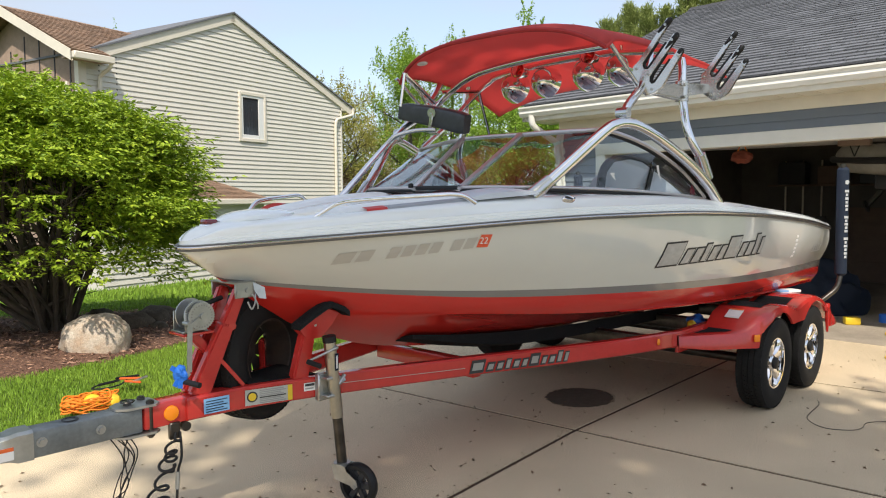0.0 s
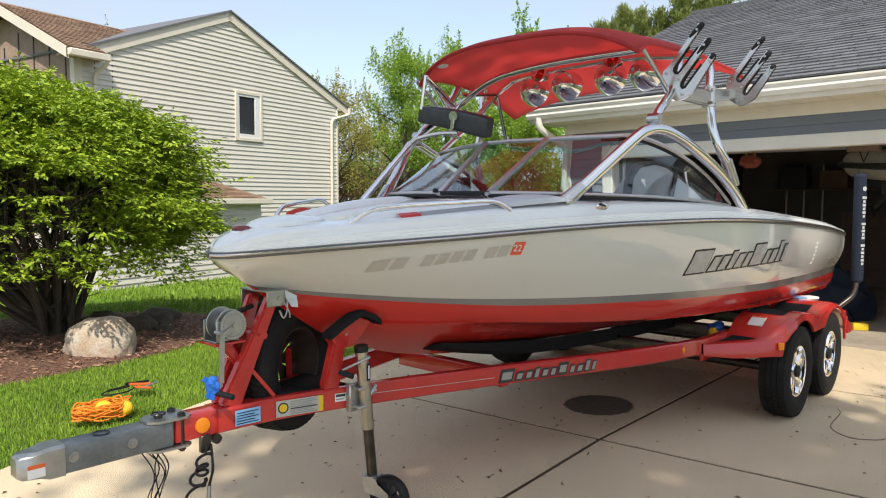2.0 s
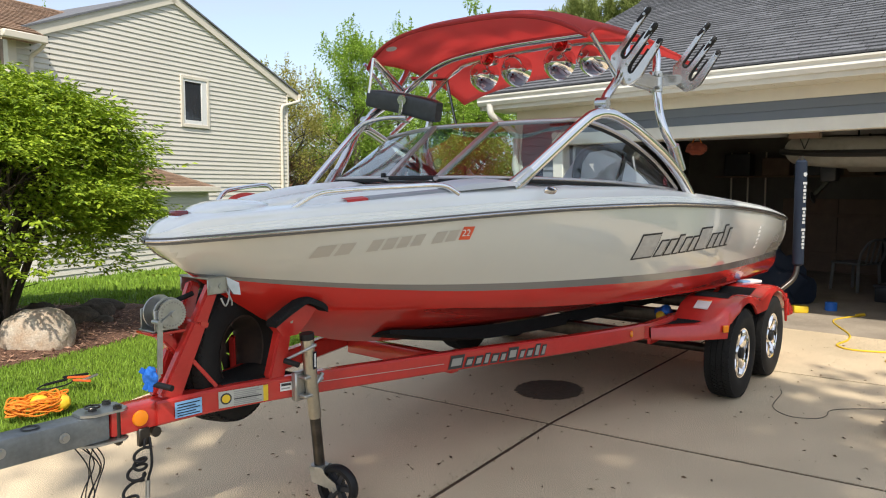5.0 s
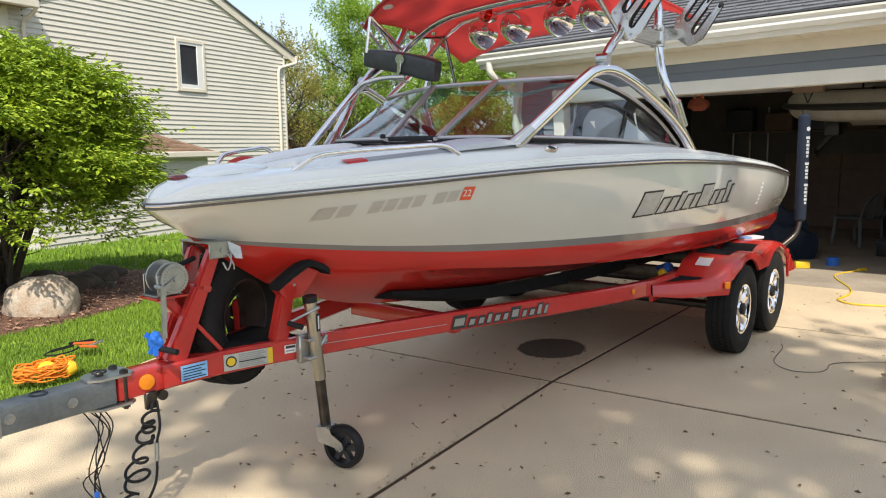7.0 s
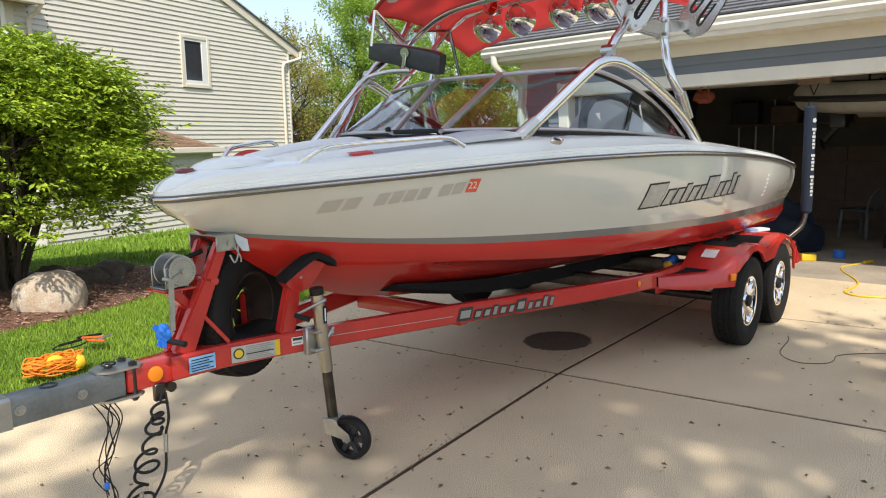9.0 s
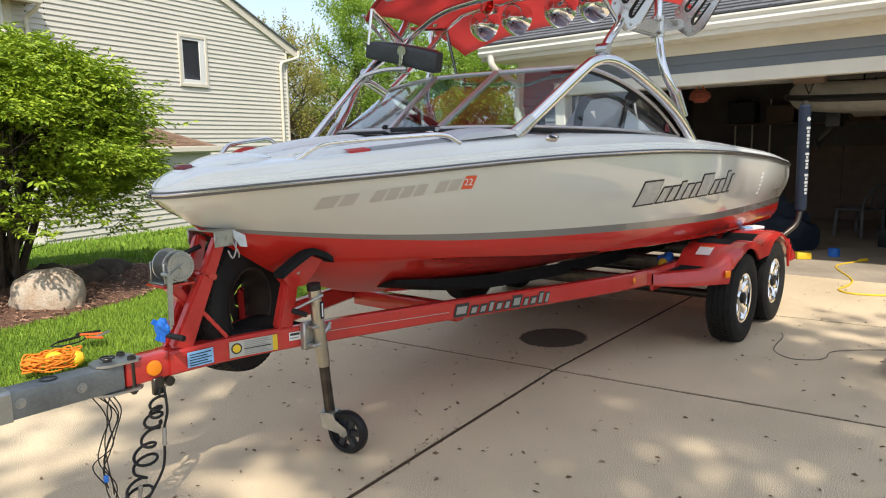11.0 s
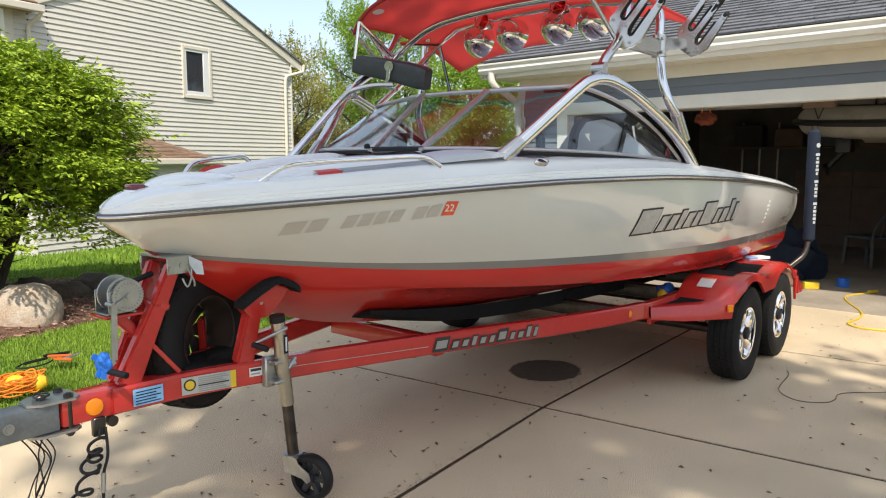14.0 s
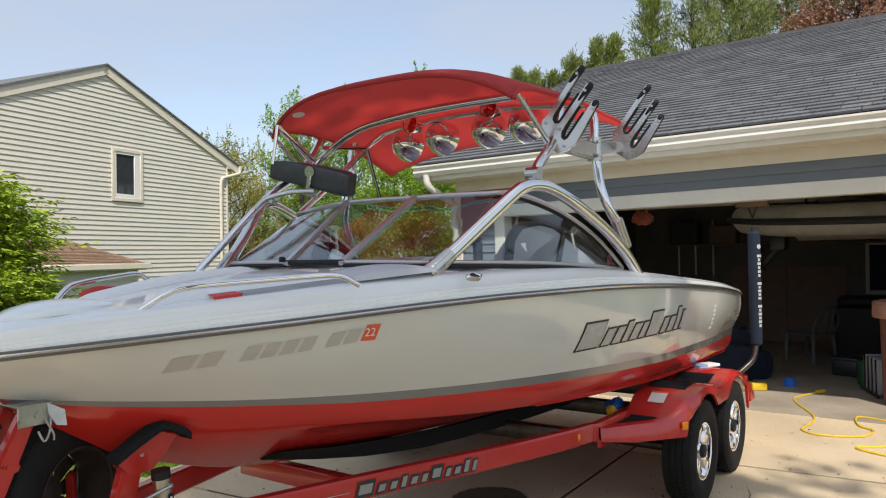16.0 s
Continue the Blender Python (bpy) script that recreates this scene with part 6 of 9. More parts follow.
# slanted decal shapes
def slanted(parent, name, p0, d, w, h, slant, material, lift_n, out=0.0, inner=None, upv=(0, 0, 1)):
    d, up, n = Vector(d).normalized(), Vector(upv), Vector(lift_n)
    p0 = Vector(p0)
    bm = bmesh.new()
    V = [bm.verts.new(p) for p in (p0 + n * out, p0 + d * w + n * out, p0 + d * (w + slant) + up * h + n * out, p0 + d * slant + up * h + n * out)]
    f = bm.faces.new(V)
    ob = part(name, bm, material, parent, smooth=False)
    if inner is not None:
        m_ = 0.22 * min(w, h)
        bm = bmesh.new()
        q0 = p0 + d * (m_ * 0.8 + slant * m_ / h) + up * m_
        V = [bm.verts.new(p) for p in (q0 + n * (out + 0.002), q0 + d * (w - 1.6 * m_) + n * (out + 0.002), q0 + d * (w - 1.6 * m_ + slant * (1 - 2 * m_ / h)) + up * (h - 2 * m_) + n * (out + 0.002), q0 + d * (slant * (1 - 2 * m_ / h)) + up * (h - 2 * m_) + n * (out + 0.002))]
        bm.faces.new(V)
        part(name + "_fill", bm, inner, ob, smooth=False)
    return ob


for xa, xb, z in ((0.74, 1.10, 0.603), (1.10, 1.47, 0.594)):
    plate(trailer, "pinstripe", (xa, beam_face(xa) - 0.002, z), (xb, beam_face(xb) - 0.002, z - 0.009), 0.0028, M["label_grey"], 0.001)
decal = new("beam_decal")
decal.parent = trailer
decal["label"] = "silver slanted decal along the side beam"
A, B = Vector((1.495, beam_face(1.495), 0.545)), Vector((2.235, beam_face(2.235), 0.535))
dd = (B - A).normalized()
nn = Vector((dd.y, -dd.x, 0))
x = 0.0
for k, (w, h) in enumerate(((0.095, 0.075), (0.055, 0.055), (0.052, 0.055), (0.040, 0.065), (0.052, 0.055), (0.045, 0.055), (0.075, 0.075), (0.042, 0.055), (0.052, 0.055), (0.042, 0.075), (0.036, 0.065))):
    slanted(decal, "bar", A + dd * x + Vector((0, 0, 0.005)), dd, w, h, 0.022, M["black_ink"], nn, 0.004, M["silver_ink"])
    x += w + 0.012

# tongue jack
jack = new("tongue_jack")
jack.parent = trailer
jack["label"] = "steel tongue jack with a black castor wheel"
JX, JY = 0.672, -0.268
ja, jb = Vector((JX - 0.008, JY, 0.862)), Vector((JX + 0.064, JY, 0.200))
jd = (jb - ja).normalized()
bm = bmesh.new()
cyl(bm, ja + jd * 0.012, ja + jd * 0.42, 0.031, seg=24)
part("jack_tube", bm, M["brass_tube"], jack)
bm = bmesh.new()
cyl(bm, ja + jd * 0.42, jb, 0.026, seg=24)
part("jack_ram", bm, M["dark_tube"], jack)
bm = bmesh.new()
cyl(bm, ja, ja + jd * 0.03, 0.034, seg=24)
part("jack_cap", bm, M["rubber"], jack)
bm = bmesh.new()
cyl(bm, ja + jd * 0.055 + Vector((0.01, -0.045, 0)), ja + jd * 0.09 + Vector((-0.115, 0.02, -0.02)), 0.007, seg=8)
cyl(bm, ja + jd * 0.055 + Vector((0.01, -0.045, 0)), ja + jd * 0.055 + Vector((0.0, 0.0, 0)), 0.009, seg=8)
part("jack_crank", bm, M["zinc"], jack)
bm = bmesh.new()
cyl(bm, ja + jd * 0.095 + Vector((-0.122, 0.025, -0.02)), ja + jd * 0.105 + Vector((-0.10, -0.045, -0.025)), 0.013, seg=12)
part("jack_grip", bm, M["rubber"], jack)
bm = bmesh.new()
box(bm, (JX - 0.055, JY + 0.026, 0.535), (JX + 0.02, JY + 0.062, 0.675), bevel=0.006)
box(bm, (JX - 0.04, JY - 0.025, 0.555), (JX + 0.045, JY + 0.03, 0.57), bevel=0.004)
box(bm, (JX - 0.04, JY - 0.025, 0.645), (JX + 0.045, JY + 0.03, 0.66), bevel=0.004)
part("jack_mount", bm, M["zinc"], jack)
bm = bmesh.new()
cyl(bm, (JX + 0.03, JY - 0.02, 0.615), (JX + 0.075, JY - 0.015, 0.655), 0.010, seg=8)
cyl(bm, (JX + 0.02, JY + 0.0, 0.60), (JX + 0.085, JY + 0.0, 0.63), 0.012, seg=8)
part("jack_pin", bm, M["zinc"], jack)
# swivelled castor, trailing to one side
AX = Vector((-0.97, -0.24, 0)).normalized()
TR = Vector((0.24, -0.97, 0)).normalized()
CC = Vector((0.761, -0.366, 0.108))
for k in (-1, 1):
    bm = bmesh.new()
    o = AX * 0.037 * k
    top, ctr = Vector((jb.x, JY, 0.20)), Vector((CC.x, CC.y, 0.108))
    V = [bm.verts.new(p + o) for p in (top - TR * 0.035, top + TR * 0.045, top + TR * 0.055 - Vector((0, 0, 0.025)), ctr + Vector((0, 0, 0.03)) + TR * 0.012, ctr + TR * 0.02, ctr - Vector((0, 0, 0.018)), ctr - TR * 0.025, top - TR * 0.02 - Vector((0, 0, 0.075)))]
    f = bm.faces.new(V)
    r = bmesh.ops.extrude_face_region(bm, geom=[f])
    bmesh.ops.translate(bm, vec=AX * 0.004 * k, verts=[v for v in r["geom"] if isinstance(v, bmesh.types.BMVert)])
    part("castor_fork", bm, M["zinc"], jack)
bm = bmesh.new()
cyl(bm, (jb.x, JY, 0.188), (jb.x, JY, 0.204), 0.043, seg=20)
part("castor_plate", bm, M["zinc"], jack)
CW = Matrix.Translation(CC) @ AX.to_track_quat("Z", "Y").to_matrix().to_4x4()
bm = bmesh.new()
lathe(bm, [(0.080, -0.026), (0.098, -0.027), (0.108, -0.014), (0.108, 0.014), (0.098, 0.027), (0.080, 0.026), (0.078, 0.0)], CW, 44, closed=True)
part("castor_tyre", bm, M["rubber"], jack)
bm = bmesh.new()
for k in range(6):
    a = 6.28318 * k / 6
    p, q = CW @ Vector((0.015 * math.cos(a), 0.015 * math.sin(a), 0)), CW @ Vector((0.083 * math.cos(a), 0.083 * math.sin(a), 0))
    beam(bm, p, q, 0.030, 0.030, AX, 0.004)
cyl(bm, CW @ Vector((0, 0, -0.034)), CW @ Vector((0, 0, 0.034)), 0.024, seg=16)
part("castor_spokes", bm, M["plastic"], jack)
bm = bmesh.new()
cyl(bm, CW @ Vector((0, 0, -0.047)), CW @ Vector((0, 0, 0.047)), 0.009, seg=8)
part("castor_axle", bm, M["zinc"], jack)
dl = plate(jack, "jack_decal", (JX + 0.002, JY - 0.0325, 0.69), (JX + 0.026, JY - 0.0285, 0.69), 0.085, M["navy"], 0.001)
plate(dl, "text_bar", (JX + 0.008, JY - 0.0335, 0.70), (JX + 0.018, JY - 0.0315, 0.70), 0.065, M["white_ink"], 0.001)

# ---- wheels ----
def tyre_mesh(R=0.33, W=0.205, rim=0.182):
    bm = bmesh.new()
    w = W / 2
    prof = [(rim, -w * 0.78), (rim + 0.012, -w * 0.86), (rim + 0.05, -w * 1.0), (R - 0.055, -w * 1.0), (R - 0.022, -w * 0.90), (R - 0.006, -w * 0.76)]
    g = 0.007
    for k, z in enumerate((-0.76, -0.40, -0.36, -0.02, 0.02, 0.36, 0.40, 0.76)):
        prof.append((R, w * z) if k % 2 == 0 else (R, w * z))
        if k in (1, 3, 5):
            prof.append((R - g, w * (z + 0.005)))
            prof.append((R - g, w * (z + 0.035)))
    prof += [(R - 0.006, w * 0.77), (R - 0.022, w * 0.90), (R - 0.055, w), (rim + 0.05, w), (rim + 0.012, w * 0.86), (rim, w * 0.78)]
    lathe(bm, prof, None, 64)
    return bm


def tread_mesh(R=0.33, W=0.205):
    """Rows of low slanted blocks round the tread."""
    bm = bmesh.new()
    n = 60
    for row, (z0, z1, sl) in enumerate(((-0.86, -0.44, 0.03), (-0.33, -0.05, -0.02), (0.05, 0.33, 0.02), (0.44, 0.86, -0.03))):
        for k in range(n):
            a = 6.28318 * (k + 0.5 * (row % 2)) / n
            V = []
            for r in (R - 0.004, R + 0.005):
                for z, da in ((z0, sl), (z1, -sl)):
                    rr = r - (0.008 if abs(z) > 0.8 else 0)
                    for h in (-0.034, 0.034):
                        V.append(bm.verts.new((rr * math.cos(a + h + da), rr * math.sin(a + h + da), z * W / 2)))
            for q in ((4, 5, 7, 6), (0, 4, 6, 2), (1, 3, 7, 5), (0, 1, 5, 4), (2, 6, 7, 3)):
                bm.faces.new([V[i] for i in q])
    return bm


def rim_mesh(rim=0.184, W=0.205, chrome_face=True):
    bm = bmesh.new()
    w = W / 2
    lathe(bm, [(rim, -w * 0.8), (rim + 0.006, -w * 0.86), (rim - 0.008, -w * 0.84), (rim - 0.02, -w * 0.6), (rim - 0.025, 0.0), (rim - 0.01, w * 0.8), (rim, w * 0.82)], None, 48)
    return bm


def wheel(parent, x, y, z, name="wheel", chrome=True):
    """Axis along y, outer face to -y."""
    wh = new(name)
    wh.parent = parent
    wh.matrix_basis = Matrix.Translation((x, y, z)) @ pose(0, 0, 0, 90, 0, 0) @ pose(0, 0, 0, 0, 0, 25 * x)
    part("tyre", tyre_mesh(), M["tyre"], wh, "black rubber tyre")
    part("tread", tread_mesh(), M["tyre"], wh)
    rim = part("rim", rim_mesh(), M["chrome"] if chrome else M["rim_rust"], wh, "chrome five-spoke rim" if chrome else "dark rusty steel rim")
    if not chrome:
        bm = bmesh.new()
        for k in range(8):
            a = 6.28318 * k / 8
            rows = []
            for r, hw, zf in ((0.05, 0.022, -0.055), (0.09, 0.033, -0.062), (0.125, 0.044, -0.066), (0.162, 0.060, -0.07)):
                c, s_ = math.cos(a), math.sin(a)
                rows.append([(r * c - q * s_, r * s_ + q * c, zf) for q in (-hw, 0, hw)])
            loft(bm, rows)
        lathe(bm, [(0.0, -0.04), (0.045, -0.045), (0.06, -0.058)], None, 24)
        part("disc", bm, M["rim_rust"], rim)
        return wh
    bm = bmesh.new()
    for k in range(5):
        a = 6.28318 * k / 5
        rows = []
        for r, hw, zf, th in ((0.045, 0.030, 0.050, 0.03), (0.085, 0.034, 0.062, 0.03), (0.125, 0.044, 0.066, 0.03), (0.158, 0.060, 0.070, 0.03), (0.172, 0.066, 0.064, 0.03)):
            c, s = math.cos(a), math.sin(a)
            rows.append([(r * c - q * s, r * s + q * c, zz) for q, zz in ((-hw, zf - 0.02), (-hw * 0.7, zf), (0, zf + 0.006), (hw * 0.7, zf), (hw, zf - 0.02))])
        loft(bm, rows)
    lathe(bm, [(0.062, 0.035), (0.062, 0.055), (0.05, 0.066), (0.043, 0.068)], None, 24)
    part("spokes", bm, M["chrome"] if chrome else M["trailer_red"], rim)
    bm = bmesh.new()
    lathe(bm, [(0.043, 0.055), (0.043, 0.085), (0.034, 0.092), (0.0, 0.094)], None, 24)
    part("hub_cap", bm, M["rubber"] if chrome else M["zinc"], rim, "black hub cap")
    bm = bmesh.new()
    lathe(bm, [(0.0, 0.0), (0.155, 0.0), (0.165, 0.03)], None, 32)
    part("brake_drum", bm, M["dark_tube"], rim)
    return wh


for x in (3.92, 4.73):
    wheel(trailer, x, -1.235, 0.33)
    w2 = wheel(trailer, x, 1.235, 0.33)
    w2.matrix_basis = Matrix.Translation((x, 1.235, 0.33)) @ pose(0, 0, 0, -90, 0, 0)
    bm = bmesh.new()
    cyl(bm, (x, -1.1, 0.33), (x, 1.1, 0.33), 0.035, seg=14)
    part("axle", bm, M["dark_tube"], trailer)
sp = wheel(trailer, 0.575, 0.13, 0.755, "spare_wheel", False)
sp.matrix_basis = Matrix.Translation((0.505, 0.13, 0.745)) @ pose(0, 0, 0, 90, 0, 20)
sp["label"] = "upright spare wheel with a dark rusty rim"
bm = bmesh.new()
beam(bm, (0.60, 0.22, 0.62), (0.58, 0.20, 0.80), 0.03, 0.05)
part("spare_carrier", bm, M["trailer_red"], trailer)

# ---- fenders ----
for sgn in (-1, 1):
    fend = new("fender")
    fend.parent = trailer
    fend["label"] = "glossy red double wheel fender with black grip pads"
    YO, YI = 1.345, 0.95
    top = curve_at([3.10, 3.46, 3.52, 3.66, 3.92, 4.12, 4.31, 4.50, 4.72, 4.95, 5.10, 5.24, 5.42], [0.600, 0.600, 0.618, 0.705, 0.752, 0.735, 0.700, 0.735, 0.748, 0.70, 0.62, 0.545, 0.46])

    def low(x):
        """Lower edge of the skirt: two wheel arches."""
        if x < 3.62:
            return interp(x, [3.10, 3.32], [0.519, 0.487])
        z = 0.485 if x < 3.6 else (0.44 if x > 5.15 else 0.585)
        for c in (3.92, 4.73):
            r = 0.372
            if abs(x - c) < r:
                z = max(z if 3.6 < x < 5.05 else 0.0, 0.33 + math.sqrt(r * r - (x - c) ** 2))
        return min(z, top(x) - 0.012)
    xs = [3.10 + i * 0.0232 for i in range(101)]
    bm = bmesh.new()
    rows = []
    for x in xs:
        yo = interp(x, [3.10, 3.35, 3.60, 3.75], [0.956, 1.11, 1.30, YO])
        if x > 5.3:
            yo = YO - (x - 5.3) * 0.2
        zt = top(x)
        rows.append([(x, sgn * YI, zt), (x, sgn * (yo - 0.05), zt), (x, sgn * (yo - 0.018), zt - 0.008), (x, sgn * (yo - 0.004), zt - 0.025 if zt - 0.025 > low(x) else (zt + low(x)) / 2), (x, sgn * yo, low(x)), (x, sgn * (yo - 0.016), low(x) - 0.002), (x, sgn * (yo - 0.02), low(x) + 0.01)])
    loft(bm, rows)
    V0 = [bm.verts.new(p) for p in rows[0][:5]]
    bm.faces.new(V0 + [bm.verts.new((3.10, sgn * YI, 0.48))])
    part("fender_shell", bm, M["trailer_red"], fend, angle=35)
    bm = bmesh.new()
    box(bm, (3.10, sgn * 0.94 - 0.01, 0.485), (5.3, sgn * 0.94 + 0.01, 0.60))
    part("inner_skirt", bm, M["trailer_red"], fend)
    for x0, x1, ya, yb in ((3.26, 3.50, 0.985, 1.20), (3.80, 4.04, 0.99, 1.24), (4.14, 4.52, 0.99, 1.24)):
        bm = bmesh.new()
        rows = []
        for i in range(13):
            x = x0 + (x1 - x0) * i / 12
            yo = min(yb, interp(x, [3.10, 3.35, 3.60, 3.75], [0.956, 1.11, 1.30, YO]) - 0.065)
            rows.append([(x, sgn * ya, top(x) + 0.003), (x, sgn * yo, top(x) + 0.003)])
        loft(bm, rows)
        part("grip_pad", bm, M["carpet"], fend, "black grip pad")
    bm = bmesh.new()
    box(bm, (3.555, sgn * 1.30 - 0.008, 0.535), (3.60, sgn * 1.30 + 0.008, 0.585), bevel=0.004)
    bmesh.ops.transform(bm, matrix=Matrix.Translation((3.577, sgn * 1.30, 0.56)) @ pose(0, 0, 0, 0, 0, -sgn * -30) @ Matrix.Translation((-3.577, -sgn * 1.30, -0.56)), verts=bm.verts)
    part("marker_light", bm, M["amber"], fend)
    bm = bmesh.new()
    V = [bm.verts.new(p) for p in ((3.60, sgn * 1.06, 0.680), (3.70, sgn * 1.06, 0.726), (3.70, sgn * 1.16, 0.726), (3.60, sgn * 1.16, 0.680))]
    f = bm.faces.new(V)
    r = bmesh.ops.extrude_face_region(bm, geom=[f])
    bmesh.ops.translate(bm, vec=(-0.002, 0, 0.006), verts=[v for v in r["geom"] if isinstance(v, bmesh.types.BMVert)])
    lbl = part("fender_label", bm, M["white_ink"], fend)
    bm = bmesh.new()
    V = [bm.verts.new(p) for p in ((3.684, sgn * 1.06, 0.7275), (3.698, sgn * 1.06, 0.734), (3.698, sgn * 1.16, 0.734), (3.684, sgn * 1.16, 0.7275))]
    bm.faces.new(V)
    part("label_band", bm, M["orange"], lbl)
    bm = bmesh.new()
    box(bm, (5.38, sgn * 1.1 - 0.16, 0.47), (5.47, sgn * 1.1 + 0.16, 0.60), bevel=0.015, seg=2)
    part("tail_lamp_box", bm, M["trailer_red"], fend)
marker(trailer, (2.93, -0.886, 0.575), 0.022, (0.25, -1, 0))
# guide posts at the stern
for sgn in (-1, 1):
    gp = new("guide_post")
    gp.parent = trailer
    gp["label"] = "upright guide post with a padded navy sleeve"
    bm = bmesh.new()
    tube(bm, round_path([(5.20, sgn * 0.95, 0.56), (5.24, sgn * 1.16, 0.56), (5.40, sgn * 1.325, 0.74), (5.44, sgn * 1.335, 0.86), (5.40, sgn * 1.335, 1.82)], 0.08), 0.022, 12)
    part("post", bm, M["dark_tube"], gp)
    bm = bmesh.new()
    tube(bm, [(5.44, sgn * 1.335, 0.85), (5.44, sgn * 1.335, 0.87), (5.41, sgn * 1.335, 1.77), (5.405, sgn * 1.335, 1.79)], [0.030, 0.048, 0.048, 0.030], 20)
    slv = part("sleeve", bm, M["navy"], gp, "navy sleeve with white marks")
    if sgn < 0:
        z = 1.64
        bm = bmesh.new()
        SL = lambda zz: Vector((5.44 - (zz - 0.87) * 0.0333 - 0.03, -1.335 - 0.042, zz))
        lathe(bm, [(0.0, 0.002), (0.022, 0.0)], Matrix.Translation(SL(1.66)) @ Vector((-0.6, -0.8, 0)).to_track_quat("Z", "Y").to_matrix().to_4x4(), 5)
        part("star_mark", bm, M["sleeve_ink"], slv)
        for hgt, n in ((0.19, 6), (0.15, 5), (0.19, 6)):
            bm = bmesh.new()
            for k in range(n):
                zz = z - 0.045 - hgt * k / n
                p = SL(zz)
                d = Vector((0.8, -0.6, 0))
                up = Vector((0, 0, 1))
                hh = hgt / n * 0.70
                wd = (0.030, 0.022, 0.033, 0.024)[k % 4] if k else 0.040
                bm.faces.new([bm.verts.new(q) for q in (p - d * wd * 0.5, p + d * wd * 0.5, p + d * wd * 0.5 - up * hh, p - d * wd * 0.5 - up * hh)])
            part("text_bar", bm, M["sleeve_ink"], slv)
            z -= hgt + 0.035

pk = thing("blue_white_packet", "flat blue and white packet lying on the fender", "packet", (4.80, -1.09, 0.744), -28)
bm = bmesh.new()
box(bm, (-0.11, -0.055, 0.0), (0.11, 0.055, 0.022), bevel=0.006, seg=2)
part("packet", bm, M["white_ink"], pk)
bm = bmesh.new()
box(bm, (-0.112, -0.057, 0.006), (-0.02, 0.057, 0.024), bevel=0.004)
part("label_band", bm, M["blue_ink"], pk)
# hull decals and dated sticker
def hull_point(x, z, out=0.004):
    pr = hull_profile(x)[:8]
    for (y0, z0), (y1, z1) in zip(pr[:-1], pr[1:]):
        if z1 <= z <= z0:
            q = (z0 - z) / (z0 - z1)
            return Vector((x, -(y0 + (y1 - y0) * q) - out, z))
    return Vector((x, -pr[0][0] - out, z))


def hull_bar(parent, name, x0, x1, z0, z1, slant, material, out=0.004, inner=None, frame=0.012):
    bm = bmesh.new()
    n = 3
    rows = [[hull_point(x + slant * k / 2, z0(x) + (z1(x) - z0(x)) * k / 2, out) for k in range(3)] for x in [x0 + (x1 - x0) * i / n for i in range(n + 1)]]
    loft(bm, rows)
    ob = part(name, bm, material, parent, smooth=False)
    if inner:
        bm = bmesh.new()
        hh = z1(x0) - z0(x0)
        q = frame / hh
        rows = [[hull_point(x + slant * t, z0(x) + (z1(x) - z0(x)) * t, out + 0.003) for t in (q, 0.5, 1 - q)] for x in [x0 + frame + (x1 - x0 - 2 * frame) * i / n for i in range(n + 1)]]
        loft(bm, rows)
        part(name + "_fill", bm, inner, ob, smooth=False)
    return ob


regz0, regz1 = lambda x: 1.222 + (x - 0.66) * 0.092, lambda x: 1.279 + (x - 0.66) * 0.092
reg = new("hull_marks")
reg.parent = boat
reg["label"] = "faded grey marks on the bow topsides"
for x0, w in ((0.665, 0.095), (0.775, 0.075), (0.925, 0.06), (0.998, 0.06), (1.072, 0.06), (1.146, 0.06), (1.262, 0.065), (1.338, 0.065)):
    x0 = 0.632 + (x0 - 0.66) * 0.91
    hull_bar(reg, "bar", x0, x0 + w * 0.86, regz0, regz1, 0.012, M["reg_ink"])
st = hull_bar(boat, "year_sticker", 1.322, 1.385, lambda x: 1.284, lambda x: 1.351, 0.010, M["orange_sticker"], 0.004)
st["label"] = "orange year sticker"
tx = bpy.data.curves.new("year_digits", "FONT")
tx.body, tx.size, tx.extrude = "22", 0.052, 0.0004
txo = new("year_digits", tx)
txo.data.materials.append(M["white_ink"])
p = hull_point(1.330, 1.303, 0.007)
e1 = (hull_point(1.38, 1.303, 0.007) - p).normalized()
e2 = (hull_point(1.336, 1.346, 0.007) - p).normalized()
e3 = e1.cross(e2).normalized()
mm = Matrix((e1, e3.cross(e1), e3)).transposed().to_4x4()
mm.translation = p
txo.matrix_world = mm
me = bpy.data.meshes.new_from_object(txo)
me.transform(mm)
bpy.data.objects.remove(txo)
txm = new("year_digits", me)
txm.parent = st
decal_group = new("hull_decal")
decal_group.parent = boat
decal_group["label"] = "outlined grey slanted decal on the topsides"
bz0 = lambda x: 1.095 + (x - 2.65) * 0.022
x = 2.66
for k, (w, h) in enumerate(((0.22, 0.145), (0.10, 0.100), (0.10, 0.100), (0.075, 0.120), (0.10, 0.100), (0.085, 0.100), (0.17, 0.145), (0.085, 0.10), (0.10, 0.10), (0.08, 0.145), (0.07, 0.12))):
    w *= 0.97
    hull_bar(decal_group, "shape", x, x + w, bz0, lambda q, h=h: bz0(q) + h * 1.12, 0.045, M["black_ink"], 0.003, M["decal_fill"], 0.011)
    x += w + 0.009
for x0, w, z, hh in ((5.18, 0.30, 1.06, 0.012), (5.20, 0.06, 1.075, 0.045), (5.28, 0.05, 1.075, 0.04), (5.35, 0.05, 1.075, 0.055), (5.42, 0.06, 1.075, 0.04)):
    hull_bar(decal_group, "small_bar", x0, x0 + w, lambda q, z=z: z, lambda q, z=z, hh=hh: z + hh, 0.01, M["grey_ink"], 0.004)
